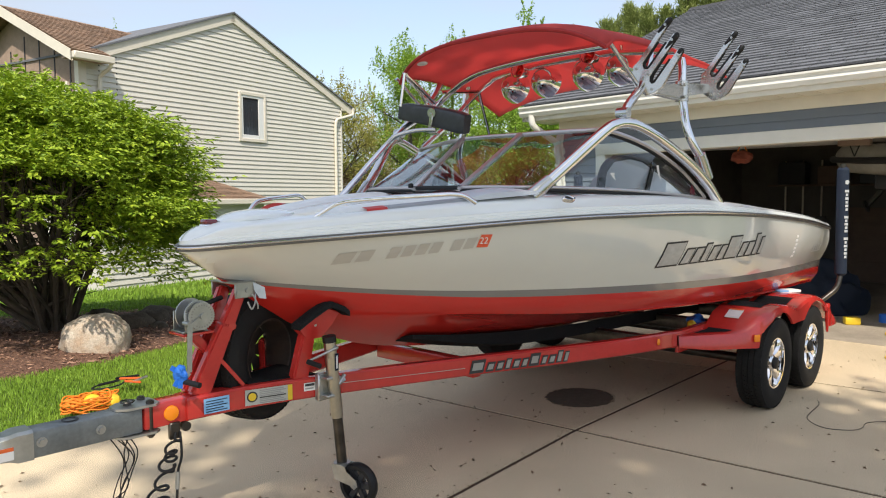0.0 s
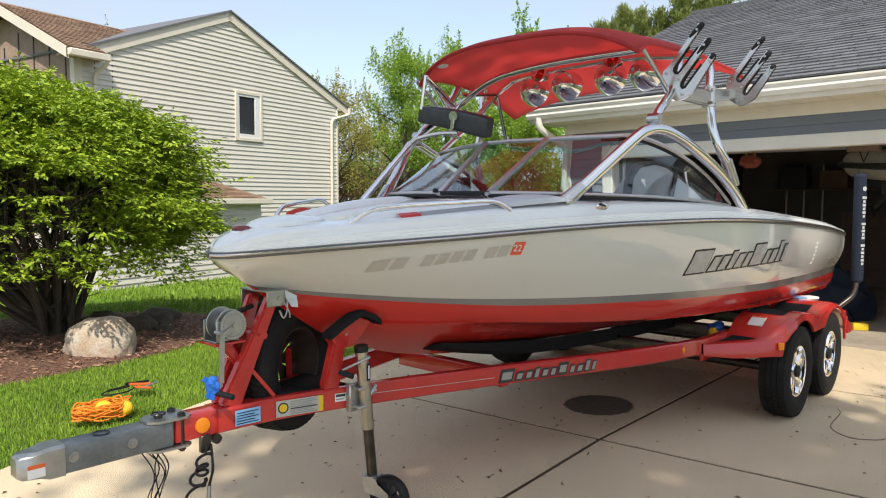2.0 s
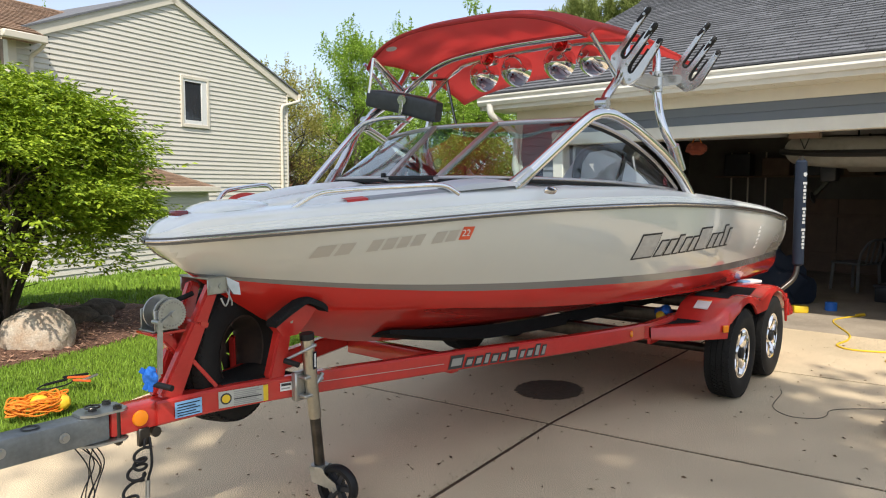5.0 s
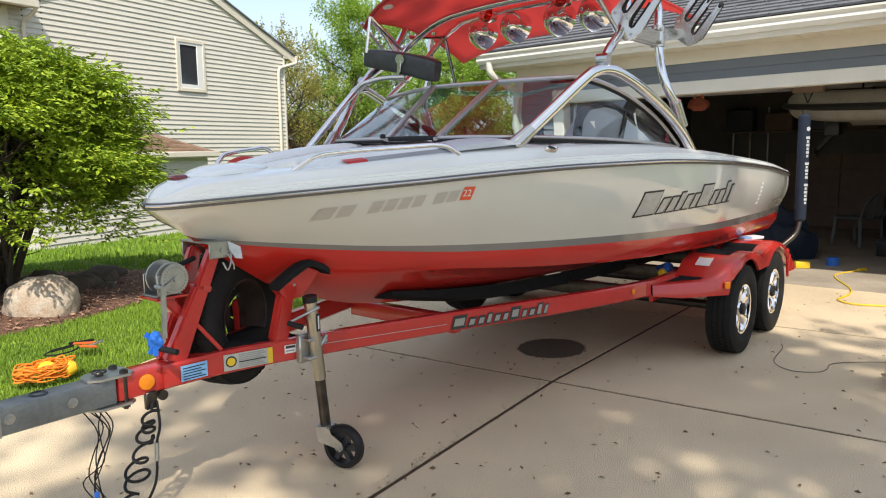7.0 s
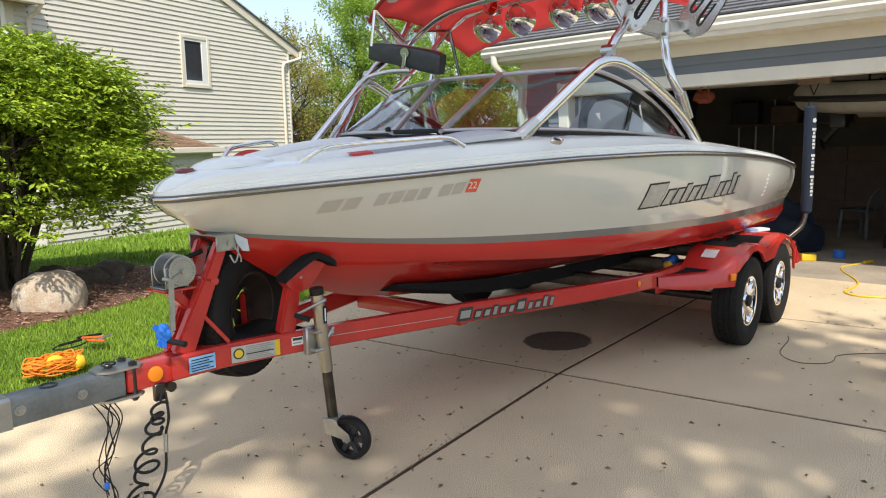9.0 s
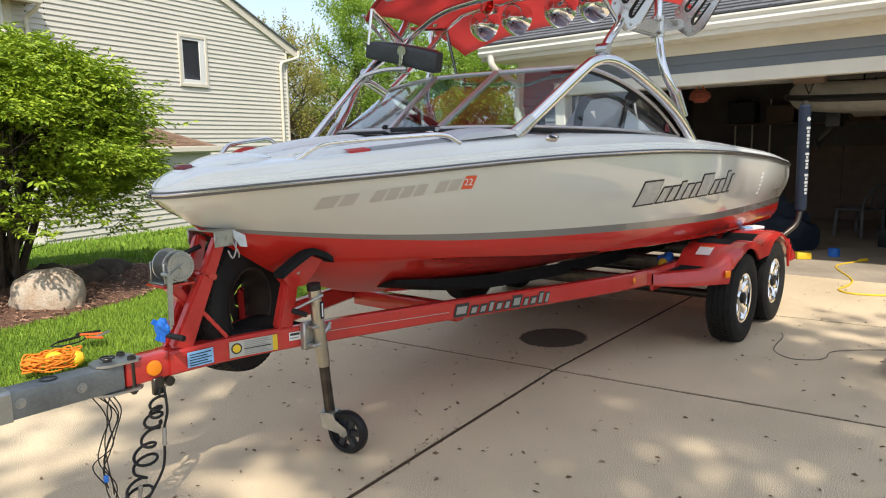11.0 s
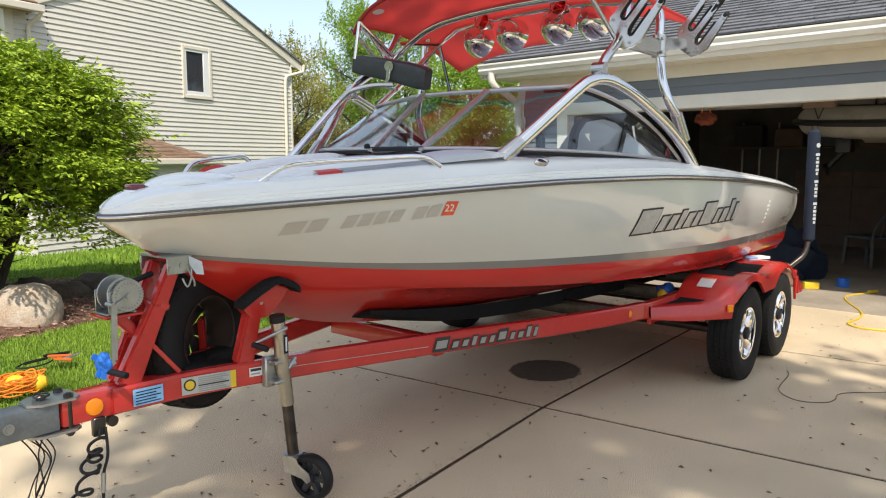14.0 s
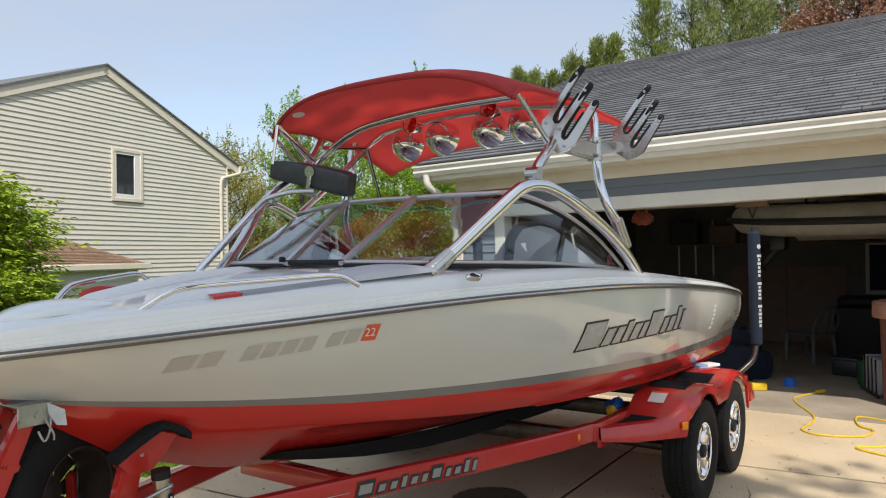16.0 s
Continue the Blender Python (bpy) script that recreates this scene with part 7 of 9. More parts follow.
for i in range(6):
    hull_bar(decal_group, "small_mark", 4.62 + 0.012 * (i % 2), 4.68, lambda q, i=i: 1.05 + i * 0.032, lambda q, i=i: 1.072 + i * 0.032, 0.0, M["white_ink"], 0.004)

# ---- planting ----
nrng = np.random.default_rng(7)


def raw(name, verts, faces, material, parent=None, label="", smooth=False):
    me = bpy.data.meshes.new(name)
    me.from_pydata(np.asarray(verts, float).tolist(), [], np.asarray(faces, int).tolist())
    me.materials.append(material)
    if smooth:
        me.shade_smooth()
    ob = new(name, me)
    if parent:
        ob.parent = parent
    if label:
        ob["label"] = label
    return ob


def unit(a):
    return a / np.maximum(np.linalg.norm(a, axis=1, keepdims=True), 1e-9)


def leaves(C, A, S, wide=0.36, fold=0.10):
    """Folded leaf blades from foot points C along A, S long."""
    n = len(C)
    side = unit(np.cross(A, unit(np.stack([nrng.normal(0, 0.5, n), nrng.normal(0, 0.5, n), np.ones(n)], 1))))
    nor = np.cross(side, A)
    S = S[:, None]
    V = np.stack([C, C + A * S * 0.45 + side * S * wide + nor * S * fold, C + A * S, C + A * S * 0.45 - side * S * wide + nor * S * fold], 1).reshape(-1, 3)
    b = np.arange(n)[:, None] * 4
    F = np.concatenate([b + np.array([[0, 1, 2]]), b + np.array([[0, 2, 3]])])
    return V, F


def limb(bm, a, b, r0, r1, rg, bend=0.15, seg=6, n=4):
    a, b = Vector(a), Vector(b)
    L = (b - a).length
    mid = (a + b) / 2 + Vector((rg.uniform(-1, 1), rg.uniform(-1, 1), rg.uniform(-0.3, 0.8))) * L * bend
    P = smooth_path([a, mid, b], n)
    tube(bm, P, [r0 + (r1 - r0) * i / (len(P) - 1) for i in range(len(P))], seg, caps=False)
    return P


def broad_tree(name, x, y, h, w, material, n, size, seed, label, trunk_r=0.16, low=0.35, z0=None, open_=0.5, bark="bark", lean=(0.0, 0.0)):
    """A trunk, forked limbs and leaf sprays at the limb ends, with gaps between."""
    rg = random.Random(seed)
    z0 = ground_z(x, y) if z0 is None else z0
    t = thing(name, label, "tree", (x, y, z0))
    bm = bmesh.new()
    limb(bm, (0, 0, -0.1), (lean[0] + rg.uniform(-0.3, 0.3), lean[1] + rg.uniform(-0.3, 0.3), h * 0.86), trunk_r, trunk_r * 0.12, rg, 0.04, 8, 6)
    ends = []
    k = int(12 + 10 * open_)
    for i in range(k):
        u = low + (0.9 - low) * (i + rg.random()) / k
        a = 2.39996 * i + rg.uniform(-0.4, 0.4)
        reach = w * (1.0 - 0.75 * ((u - low) / (1 - low)) ** 1.6) * rg.uniform(0.65, 1.05)
        p0 = Vector((lean[0] * u, lean[1] * u, h * u * 0.9))
        p1 = Vector((lean[0] * u + math.cos(a) * reach, lean[1] * u + math.sin(a) * reach, h * u * 0.9 + reach * rg.uniform(0.35, 0.9)))
        p1.z = min(p1.z, h * 0.98)
        P = limb(bm, p0, p1, trunk_r * 0.35 * (1.1 - u), 0.012, rg, 0.12, 5, 4)
        ends.append((p1, 1.0))
        for j in range(4):
            q0 = P[int(len(P) * rg.uniform(0.35, 0.9))]
            q1 = q0 + Vector((rg.uniform(-1, 1), rg.uniform(-1, 1), rg.uniform(0.1, 1.0))) * reach * 0.38
            limb(bm, q0, q1, 0.02, 0.006, rg, 0.1, 4, 2)
            ends.append((q1, 0.8))
    ends.append((Vector((lean[0], lean[1], h * 0.93)), 0.9))
    part("trunk", bm, M[bark], t)
    per = max(4, n // len(ends))
    C, A, S = [], [], []
    for p, s in ends:
        m = per
        d = unit(nrng.normal(0, 1, (m, 3))) * (nrng.random((m, 1)) ** 0.5)
        C.append(np.array(p) + d * np.array([w * 0.26 * s, w * 0.26 * s, w * 0.19 * s]))
        A.append(unit(d + nrng.normal(0, 0.6, (m, 3)) + np.array([0, 0, -0.15])))
        S.append(size * nrng.uniform(0.6, 1.3, m))
        # upright leafy shoots
        for _ in range(2):
            m2 = max(3, m // 5)
            q = nrng.random((m2, 1))
            foot = np.array(p) + nrng.normal(0, w * 0.09, 3)
            way = np.array([rg.uniform(-0.25, 0.25), rg.uniform(-0.25, 0.25), 1.0]) * w * 0.34 * s
            C.append(foot + way * q + nrng.normal(0, size * 0.45, (m2, 3)) * (1.15 - q))
            A.append(unit(nrng.normal(0, 0.7, (m2, 3)) + np.array([0, 0, 0.6])))
            S.append(size * nrng.uniform(0.6, 1.2, m2))
    V, F = leaves(np.concatenate(C), np.concatenate(A), np.concatenate(S))
    raw("crown", V, F, material, t)
    return t


def pine(name, x, y, h, w, n, seed, label, material=None):
    """Trunk with whorls of drooping boughs set with needle tufts."""
    rg = random.Random(seed)
    t = thing(name, label, "tree", (x, y, ground_z(x, y)))
    bm = bmesh.new()
    tube(bm, [(0, 0, -0.1), (0.1, 0, h * 0.5), (0.0, 0.1, h)], [0.22, 0.13, 0.02], 8, caps=False)
    C, A, S = [], [], []
    wh = int(h * 1.7)
    for i in range(wh):
        u = 0.25 + 0.74 * i / wh
        for k in range(5):
            a = rg.uniform(0, 6.28)
            L = w * (1.06 - u) ** 0.5 * rg.uniform(0.6, 1.2)
            p0 = Vector((0, 0, h * u))
            p1 = p0 + Vector((math.cos(a) * L, math.sin(a) * L, L * rg.uniform(0.25, 0.85)))
            limb(bm, p0, p1, 0.03, 0.008, rg, 0.05, 4, 2)
            m = max(3, n // (wh * 5))
            q = nrng.random((m, 1)) ** 0.6
            pos = np.array(p0) + (np.array(p1) - np.array(p0)) * q + nrng.normal(0, 0.13, (m, 3)) * np.array([1, 1, 1.7]) * (0.6 + L * 0.4)
            C.append(pos)
            A.append(unit(nrng.normal(0, 0.7, (m, 3)) + np.array([math.cos(a) * 0.6, math.sin(a) * 0.6, 1.1])))
            S.append(nrng.uniform(0.20, 0.38, m))
    part("trunk", bm, M["bark"], t)
    V, F = leaves(np.concatenate(C), np.concatenate(A), np.concatenate(S), 0.085)
    raw("crown", V, F, material or M["leaf_dark"], t)
    return t


# burning-bush style shrub on the mulch bed
bush = thing("large_shrub", "large rounded shrub with bright green spring leaves on bare stems", "shrub", (1.38, 5.65, 0))
rg = random.Random(11)
BC, BR = np.array([-0.45, 0.10, 1.60]), np.array([2.05, 1.95, 1.25])
bm = bmesh.new()
for i in range(60):
    a = rg.uniform(0, 6.28)
    el = rg.uniform(0.15, 1.0)
    d = Vector((math.cos(a) * (1 - 0.35 * el), math.sin(a) * (1 - 0.35 * el), el * 1.0 - 0.25))
    p1 = Vector(BC) + Vector((d.x * BR[0] * 0.72, d.y * BR[1] * 0.72, d.z * BR[2] * 0.75))
    P = limb(bm, (rg.uniform(-0.16, 0.16), rg.uniform(-0.14, 0.14), -0.05), p1, rg.uniform(0.022, 0.045), 0.010, rg, 0.10, 6, 5)
    for j in range(9):
        q0 = P[int(len(P) * rg.uniform(0.30, 0.95))]
        q1 = q0 + Vector((rg.uniform(-1, 1), rg.uniform(-1, 1), rg.uniform(0.0, 0.8))) * 0.5
        limb(bm, q0, q1, 0.010, 0.004, rg, 0.1, 4, 2)
part("stem", bm, M["twig"], bush)
# leaf sprays in flat tiers: close on top and behind, open below in front
NC = 1900
d = unit(nrng.normal(0, 1, (NC, 3)))
low = (d[:, 2] < 0.20) & (d[:, 2] > -0.56)
front = d[:, 0] * -0.28 + d[:, 1] * -0.96 > 0.05
flank = d[:, 0] * 0.96 + d[:, 1] * -0.28 > 0.62
keep = (d[:, 2] > -0.68) & (~(low & front & ~flank) | (nrng.random(NC) < 0.09)) & ((d[:, 2] > -0.5) | (nrng.random(NC) < 0.35)) & ((d[:, 2] > 0.1) | front | flank | (nrng.random(NC) < 0.6))
d = d[keep]
lump = 1 + 0.08 * np.sin(d[:, 0] * 7 + 1) * np.cos(d[:, 1] * 6) + 0.06 * np.sin(d[:, 2] * 11 + d[:, 0] * 5)
cen = BC + d * BR * np.column_stack([1 - 0.16 * np.clip(d[:, 2], 0, 1)] * 2 + [np.ones(len(d))]) * ((0.70 + 0.33 * nrng.random(len(d)) ** 0.7) * lump)[:, None]
NP = 12
tilt = d * np.array([1, 1, 0.0])
cr_, cd = np.repeat(cen, NP, 0), np.repeat(tilt, NP, 0)
disc = nrng.normal(0, 1, (len(cr_), 2)) * 0.16
out_ = disc[:, 0] * cd[:, 0] + disc[:, 1] * cd[:, 1]
root = cr_ + np.column_stack([disc, nrng.normal(0, 0.035, len(cr_)) - 0.35 * out_])
axis = unit(np.column_stack([disc * 2.2, np.zeros(len(disc))]) + cd * 0.5 + nrng.normal(0, 0.2, root.shape) + np.array([0, 0, 0.05]))
# loose inner leaves
ni = 13000
di = unit(nrng.normal(0, 1, (ni, 3)))
ri = BC + di * BR * (0.35 + 0.35 * nrng.random((ni, 1)))
ki = (di[:, 0] * -0.28 + di[:, 1] * -0.96 < -0.1) & (di[:, 2] > -0.35) | (di[:, 2] > 0.40)
root, axis = np.concatenate([root, ri[ki]]), np.concatenate([axis, unit(di[ki] + nrng.normal(0, 0.5, di[ki].shape))])
C, A, S = [], [], []
for k in range(11):
    u = k / 10
    sgn = 1 if k % 2 else -1
    side = unit(np.cross(axis, np.array([[0, 0, 1.0]])))
    C.append(root + axis * (0.20 * (u - 0.3)) + nrng.normal(0, 0.010, root.shape))
    A.append(unit(axis * (0.35 + u) + side * sgn * (1.1 - 0.8 * u) + np.array([0, 0, -0.30]) + nrng.normal(0, 0.22, root.shape)))
    S.append(nrng.uniform(0.045, 0.082, len(root)))
V, F = leaves(np.concatenate(C), np.concatenate(A), np.concatenate(S), 0.22, 0.08)
raw("foliage", V, F, M["leaf_bush"], bush)

# mulch bed, raised a little, with loose chips
bm = bmesh.new()
ring = []
BED = (0.95, 5.68)
for i in range(40):
    a = 6.28318 * i / 40
    r = 1.0 + 0.06 * math.sin(3 * a + 1) + 0.04 * math.sin(5 * a)
    ring.append((BED[0] + math.cos(a) * 2.35 * r, BED[1] + math.sin(a) * 1.78 * r))
rows = []
for q, z in ((1.0, -0.04), (0.96, 0.0), (0.8, 0.035), (0.5, 0.06), (0.2, 0.07), (0.01, 0.07)):
    rows.append([(BED[0] + (px_ - BED[0]) * q, BED[1] + (py_ - BED[1]) * q, z + 0.012 * math.sin(px_ * 9 + py_ * 7)) for px_, py_ in ring])
loft(bm, rows, close=True)
structure(link("mulch_bed", bm, M["mulch"]), "bed of reddish-brown bark mulch", "mulch bed")


def in_bed(x, y, s=1.0):
    dx, dy = (x - BED[0]) / (2.35 * s), (y - BED[1]) / (1.78 * s)
    a = np.arctan2(dy, dx)
    return dx * dx + dy * dy < (1.0 + 0.06 * np.sin(3 * a + 1) + 0.04 * np.sin(5 * a)) ** 2


n = 7000
xy = np.stack([nrng.uniform(-1.6, 3.2, n), nrng.uniform(3.9, 7.5, n)], 1)
xy = xy[in_bed(xy[:, 0], xy[:, 1])]
n = len(xy)
q = np.sqrt(((xy[:, 0] - BED[0]) / 2.35) ** 2 + ((xy[:, 1] - BED[1]) / 1.78) ** 2)
z = np.interp(q, [0, 0.2, 0.5, 0.8, 0.96, 1.05], [0.07, 0.07, 0.06, 0.035, 0.0, -0.03])
A = unit(np.stack([nrng.normal(0, 1, n), nrng.normal(0, 1, n), nrng.normal(0, 0.25, n)], 1))
V, F = leaves(np.column_stack([xy, z + 0.012]), A, nrng.uniform(0.02, 0.075, n), 0.16, 0.02)
ob = raw("mulch_chips", V, F, M["chip"])
tagged(ob, "loose bark chips scattered over the bed", "mulch", "", "stuff")


# stones
def stone(name, x, y, sx, sy, sz, seed, material, label, rz=0, rough=0.16, z=0.0, sub=4):
    bm = bmesh.new()
    bmesh.ops.create_icosphere(bm, subdivisions=sub, radius=1.0)
    off = Vector((seed * 3.1, seed * 1.7, seed))
    for v in bm.verts:
        d = v.co.normalized()
        k = 1 + rough * noise.noise(d * 1.3 + off) + rough * 0.5 * noise.noise(d * 3.1 + off) + rough * 0.16 * noise.noise(d * 9 + off)
        c = d * k
        c = Vector((abs(c.x) ** 0.85 * math.copysign(1, c.x), abs(c.y) ** 0.85 * math.copysign(1, c.y), abs(c.z) ** 0.8 * math.copysign(1, c.z)))
        v.co = Vector((c.x * sx, c.y * sy, max(c.z, -0.35) * sz))
    ob = link(name, bm, material, angle=70)
    ob.matrix_basis = pose(x, y, z + 0.25 * sz, 0, 0, rz)
    return tagged(ob, label, "boulder")


stone("boulder", 1.36, 4.42, 0.335, 0.26, 0.30, 4, M["rock"], "pale weathered boulder on the mulch", -40)
stone("boulder", 0.20, 4.52, 0.20, 0.2, 0.19, 9, M["rock"], "smaller pinkish boulder on the mulch", 10)
for k, (x, y, s, hh) in enumerate(((2.10, 5.25, 0.28, 0.24), (2.45, 5.45, 0.24, 0.2), (1.85, 5.6, 0.3, 0.26), (2.65, 5.85, 0.3, 0.18), (0.35, 6.3, 0.42, 0.34), (-0.25, 6.1, 0.36, 0.3), (2.30, 5.05, 0.16, 0.12))):
    stone("edging_stone", x, y, s * 0.85, s * 0.68, hh * 0.72, 20 + k, M["rock_dark"], "dark rough stone behind the shrub", 40 * k, 0.3, sub=3)["group"] = "dark stones"


# lawn blades
def blades(name, x0, x1, y0, y1, dens, hgt, wid, seed, lean=0.5):
    r = np.random.default_rng(seed)
    n = int((x1 - x0) * (y1 - y0) * dens)
    x, y = r.uniform(x0, x1, n), r.uniform(y0, y1, n)
    ey = np.interp(x, [-30, -6, -3, -0.44, 0.72, 1.6, 3.0, 7.0, 60], [0.4, 0.95, 1.25, 1.74, 2.05, 2.25, 2.42, 2.6, 2.6])
    patch = np.sin(x * 2.1 + 1.3 * np.sin(y * 1.7)) * np.cos(y * 2.6 + x) * 0.25 + 0.8
    keep = (y > ey - 0.015) & ~in_bed(x, y, 0.97) & (r.random(n) < patch + 0.45)
    x, y = x[keep], y[keep]
    n = len(x)
    d = np.maximum(0, 0.97 * y + 0.05 * x - 6.5)
    z = -0.035 - 0.66 * (1 - np.exp(-((d / 6.5) ** 1.6)))
    a = r.uniform(0, 6.283, n)
    h = hgt * r.uniform(0.5, 1.25, n)
    l = lean * r.uniform(0.1, 1.0, n) * h
    b = r.uniform(0, 6.283, n)
    w = wid * r.uniform(0.6, 1.3, n)
    c = np.stack([x, y, z], 1)
    s = np.stack([np.cos(a) * w, np.sin(a) * w, np.zeros(n)], 1)
    m = c + np.stack([np.cos(b) * l * 0.35, np.sin(b) * l * 0.35, h * 0.6], 1)
    t = c + np.stack([np.cos(b) * l, np.sin(b) * l, h], 1)
    V = np.stack([c - s, c + s, m + s * 0.7, m - s * 0.7, t], 1).reshape(-1, 3)
    k = np.arange(n)[:, None] * 5
    F = np.concatenate([k + np.array([[0, 1, 2]]), k + np.array([[0, 2, 3]]), k + np.array([[3, 2, 4]])])
    ob = raw(name, V, F, M["grass"])
    return tagged(ob, "mown spring lawn of fine bright green grass", "grass", "", "stuff")


blades("lawn_grass", -3.8, 4.2, 0.95, 4.9, 6500, 0.042, 0.0034, 1)
blades("lawn_grass", -3.0, 13.0, 4.6, 15.2, 1400, 0.036, 0.006, 2)
blades("lawn_grass", 3.5, 24.0, 2.5, 14.0, 160, 0.10, 0.012, 3)

# trees beyond the houses
broad_tree("olive_tree", 17.0, 19.8, 7.2, 2.1, M["leaf_olive"], 15000, 0.072, 31, "tall spring tree with sparse olive buds", 0.16, 0.22, open_=0.9)
broad_tree("olive_tree", 17.3, 21.8, 6.2, 1.6, M["leaf_bud"], 3960, 0.078, 32, "budding tree with bare brown twigs", 0.12, 0.25, open_=0.8)
broad_tree("maple_tree", 21.3, 20.6, 9.6, 2.7, M["leaf_maple"], 19000, 0.095, 33, "airy maple in fresh green leaf", 0.2, 0.25)
broad_tree("maple_tree", 25.2, 21.2, 10.4, 2.9, M["leaf_maple"], 18000, 0.105, 34, "airy maple in fresh green leaf", 0.2, 0.22)
broad_tree("maple_tree", 29.9, 20.3, 12.6, 2.2, M["leaf_maple"], 17000, 0.130, 35, "tall maple in fresh green leaf", 0.22, 0.25)
broad_tree("maple_tree", 22.6, 15.0, 6.0, 2.6, M["leaf_maple"], 19000, 0.104, 36, "low dense green maple behind the garage", 0.12, 0.12)
broad_tree("maple_tree", 17.9, 14.2, 3.6, 1.6, M["leaf_olive"], 5720, 0.078, 46, "small olive green tree beside the garage", 0.09, 0.12)
broad_tree("maple_tree", 26.0, 25.0, 6.0, 3.0, M["leaf_olive"], 8800, 0.125, 47, "olive green tree in the far yard", 0.16, 0.12)
broad_tree("maple_tree", 17.9, 43.3, 13.1, 2.6, M["leaf_maple"], 5720, 0.135, 37, "tall green tree beyond the roof", 0.2, 0.4)
broad_tree("maple_tree", 36.3, 21.3, 13.0, 1.2, M["leaf_maple"], 3500, 0.135, 48, "slim green tree far behind the garage", 0.12, 0.4)
broad_tree("maple_tree", 36.9, 20.4, 12.7, 1.0, M["leaf_olive"], 3000, 0.135, 49, "slim green tree far behind the garage", 0.12, 0.4)
broad_tree("copper_shrub", 17.9, 20.2, 3.6, 1.0, M["leaf_red"], 3000, 0.07, 50, "small tree with pinkish-brown spring leaves", 0.05, 0.5)
broad_tree("blossom_shrub", 13.6, 15.2, 1.75, 0.7, M["leaf_blossom"], 1500, 0.06, 51, "low shrub covered in white blossom", 0.03, 0.1)
broad_tree("bare_tree", 20.2, 23.0, 5.4, 2.2, M["leaf_bud"], 3080, 0.068, 38, "leafless brown tree with fine twigs", 0.14, 0.15, open_=1.0)
for k, (x, y, h, w) in enumerate(((37.0, 19.3, 12.6, 1.5), (37.6, 18.2, 13.4, 1.6), (37.0, 17.0, 12.9, 1.5), (37.4, 15.9, 12.7, 1.4), (37.0, 14.6, 13.3, 1.5), (37.2, 13.4, 14.2, 1.3), (37.0, 12.2, 14.0, 1.4), (38.0, 10.4, 16.8, 2.0), (39.3, 8.6, 18.5, 2.6), (41.0, 6.4, 19.0, 3.0), (42.6, 4.4, 19.5, 3.0), (43.2, 2.2, 19.5, 3.0), (46.0, 7.5, 20.5, 4.0))):
    pine("pine_tree", x, y, h, w, 13000, 60 + k, "tall dark green pine behind the garage")["group"] = "pines behind the garage"
for k, (x, y, h) in enumerate(((38.0, 1.5, 15.6), (38.6, -0.6, 17.0), (39.8, -2.6, 17.5), (41.0, -5.0, 17.5))):
    broad_tree("copper_tree", x, y, h, 3.6, M["leaf_red"], 19000, 0.15, 80 + k, "copper-red leafed tree behind the garage", 0.2, 0.3)
for k, (x, y, h, w, mt) in enumerate(((20.5, 26.5, 3.2, 2.4, "leaf_olive"), (24.0, 24.0, 3.0, 2.6, "leaf_bud"), (28.0, 24.5, 4.5, 3.0, "leaf_maple"), (32.0, 22.0, 5.0, 3.2, "leaf_olive"), (16.2, 24.5, 3.0, 2.0, "leaf_dark"))):
    broad_tree("hedge_shrub", x, y, h, w, M[mt], 3200, 0.20, 90 + k, "loose hedge shrub along the back boundary", 0.1, 0.04)
# street tree on the sun side, which shades the boat and dapples the drive
broad_tree("street_tree", -3.4, -7.15, 10.4, 3.2, M["leaf_maple"], 5100, 0.25, 101, "tall leaning street tree in full spring leaf", 0.22, 0.5, open_=0.9, lean=(0.8, 2.6))

# ---- loose things on and beside the drive ----
def coil(p0, p1, r, turns, n=14, wob=0.3, seed=1):
    rg = random.Random(seed)
    p0, p1 = Vector(p0), Vector(p1)
    out = []
    N = int(turns * n)
    for i in range(N + 1):
        a = 6.28318 * i / n
        q = i / N
        rr = r * (1 + wob * math.sin(q * 7 + seed))
        out.append(p0.lerp(p1, q) + Vector((math.cos(a) * rr, math.sin(a) * rr * 0.8, math.sin(a + 0.8) * rr * 0.35)))
    return out


cable = thing("coiled_breakaway_cable", "black coiled trailer cable hanging from the tongue to the concrete", "cable")
bm = bmesh.new()
P = [(-0.04, -0.06, 0.50), (-0.05, -0.07, 0.47)] + coil((-0.06, -0.075, 0.45), (-0.10, -0.09, 0.36), 0.030, 3, seed=2) + coil((-0.12, -0.10, 0.33), (-0.17, -0.11, 0.19), 0.042, 2.6, seed=3) + coil((-0.19, -0.11, 0.14), (-0.22, -0.12, 0.012), 0.048, 2.5, seed=5)
tube(bm, smooth_path(P, 2), 0.0065, 7)
part("cable", bm, M["rubber"], cable)
bm = bmesh.new()
tube(bm, smooth_path([(-0.02, -0.06, 0.50), (-0.03, -0.09, 0.40), (-0.055, -0.10, 0.33), (-0.07, -0.11, 0.20), (-0.10, -0.12, 0.14), (-0.17, -0.13, 0.06), (-0.20, -0.13, 0.012)], 5), 0.006, 7)
part("cable", bm, M["rubber"], cable)
bm = bmesh.new()
cyl(bm, (-0.055, -0.10, 0.335), (-0.064, -0.108, 0.26), 0.010, seg=8)
part("ferrule", bm, M["zinc"], cable)
bm = bmesh.new()
cyl(bm, (-0.19, -0.12, 0.13), (-0.20, -0.12, 0.06), 0.009, seg=8)
part("ferrule", bm, M["zinc"], cable)
bm = bmesh.new()
box(bm, (-0.065, -0.06, 0.468), (-0.015, -0.035, 0.545), bevel=0.005)
cyl(bm, (0.012, -0.062, 0.515), (0.012, -0.035, 0.515), 0.022, seg=18)
part("cable_bracket", bm, M["dark_tube"], cable)
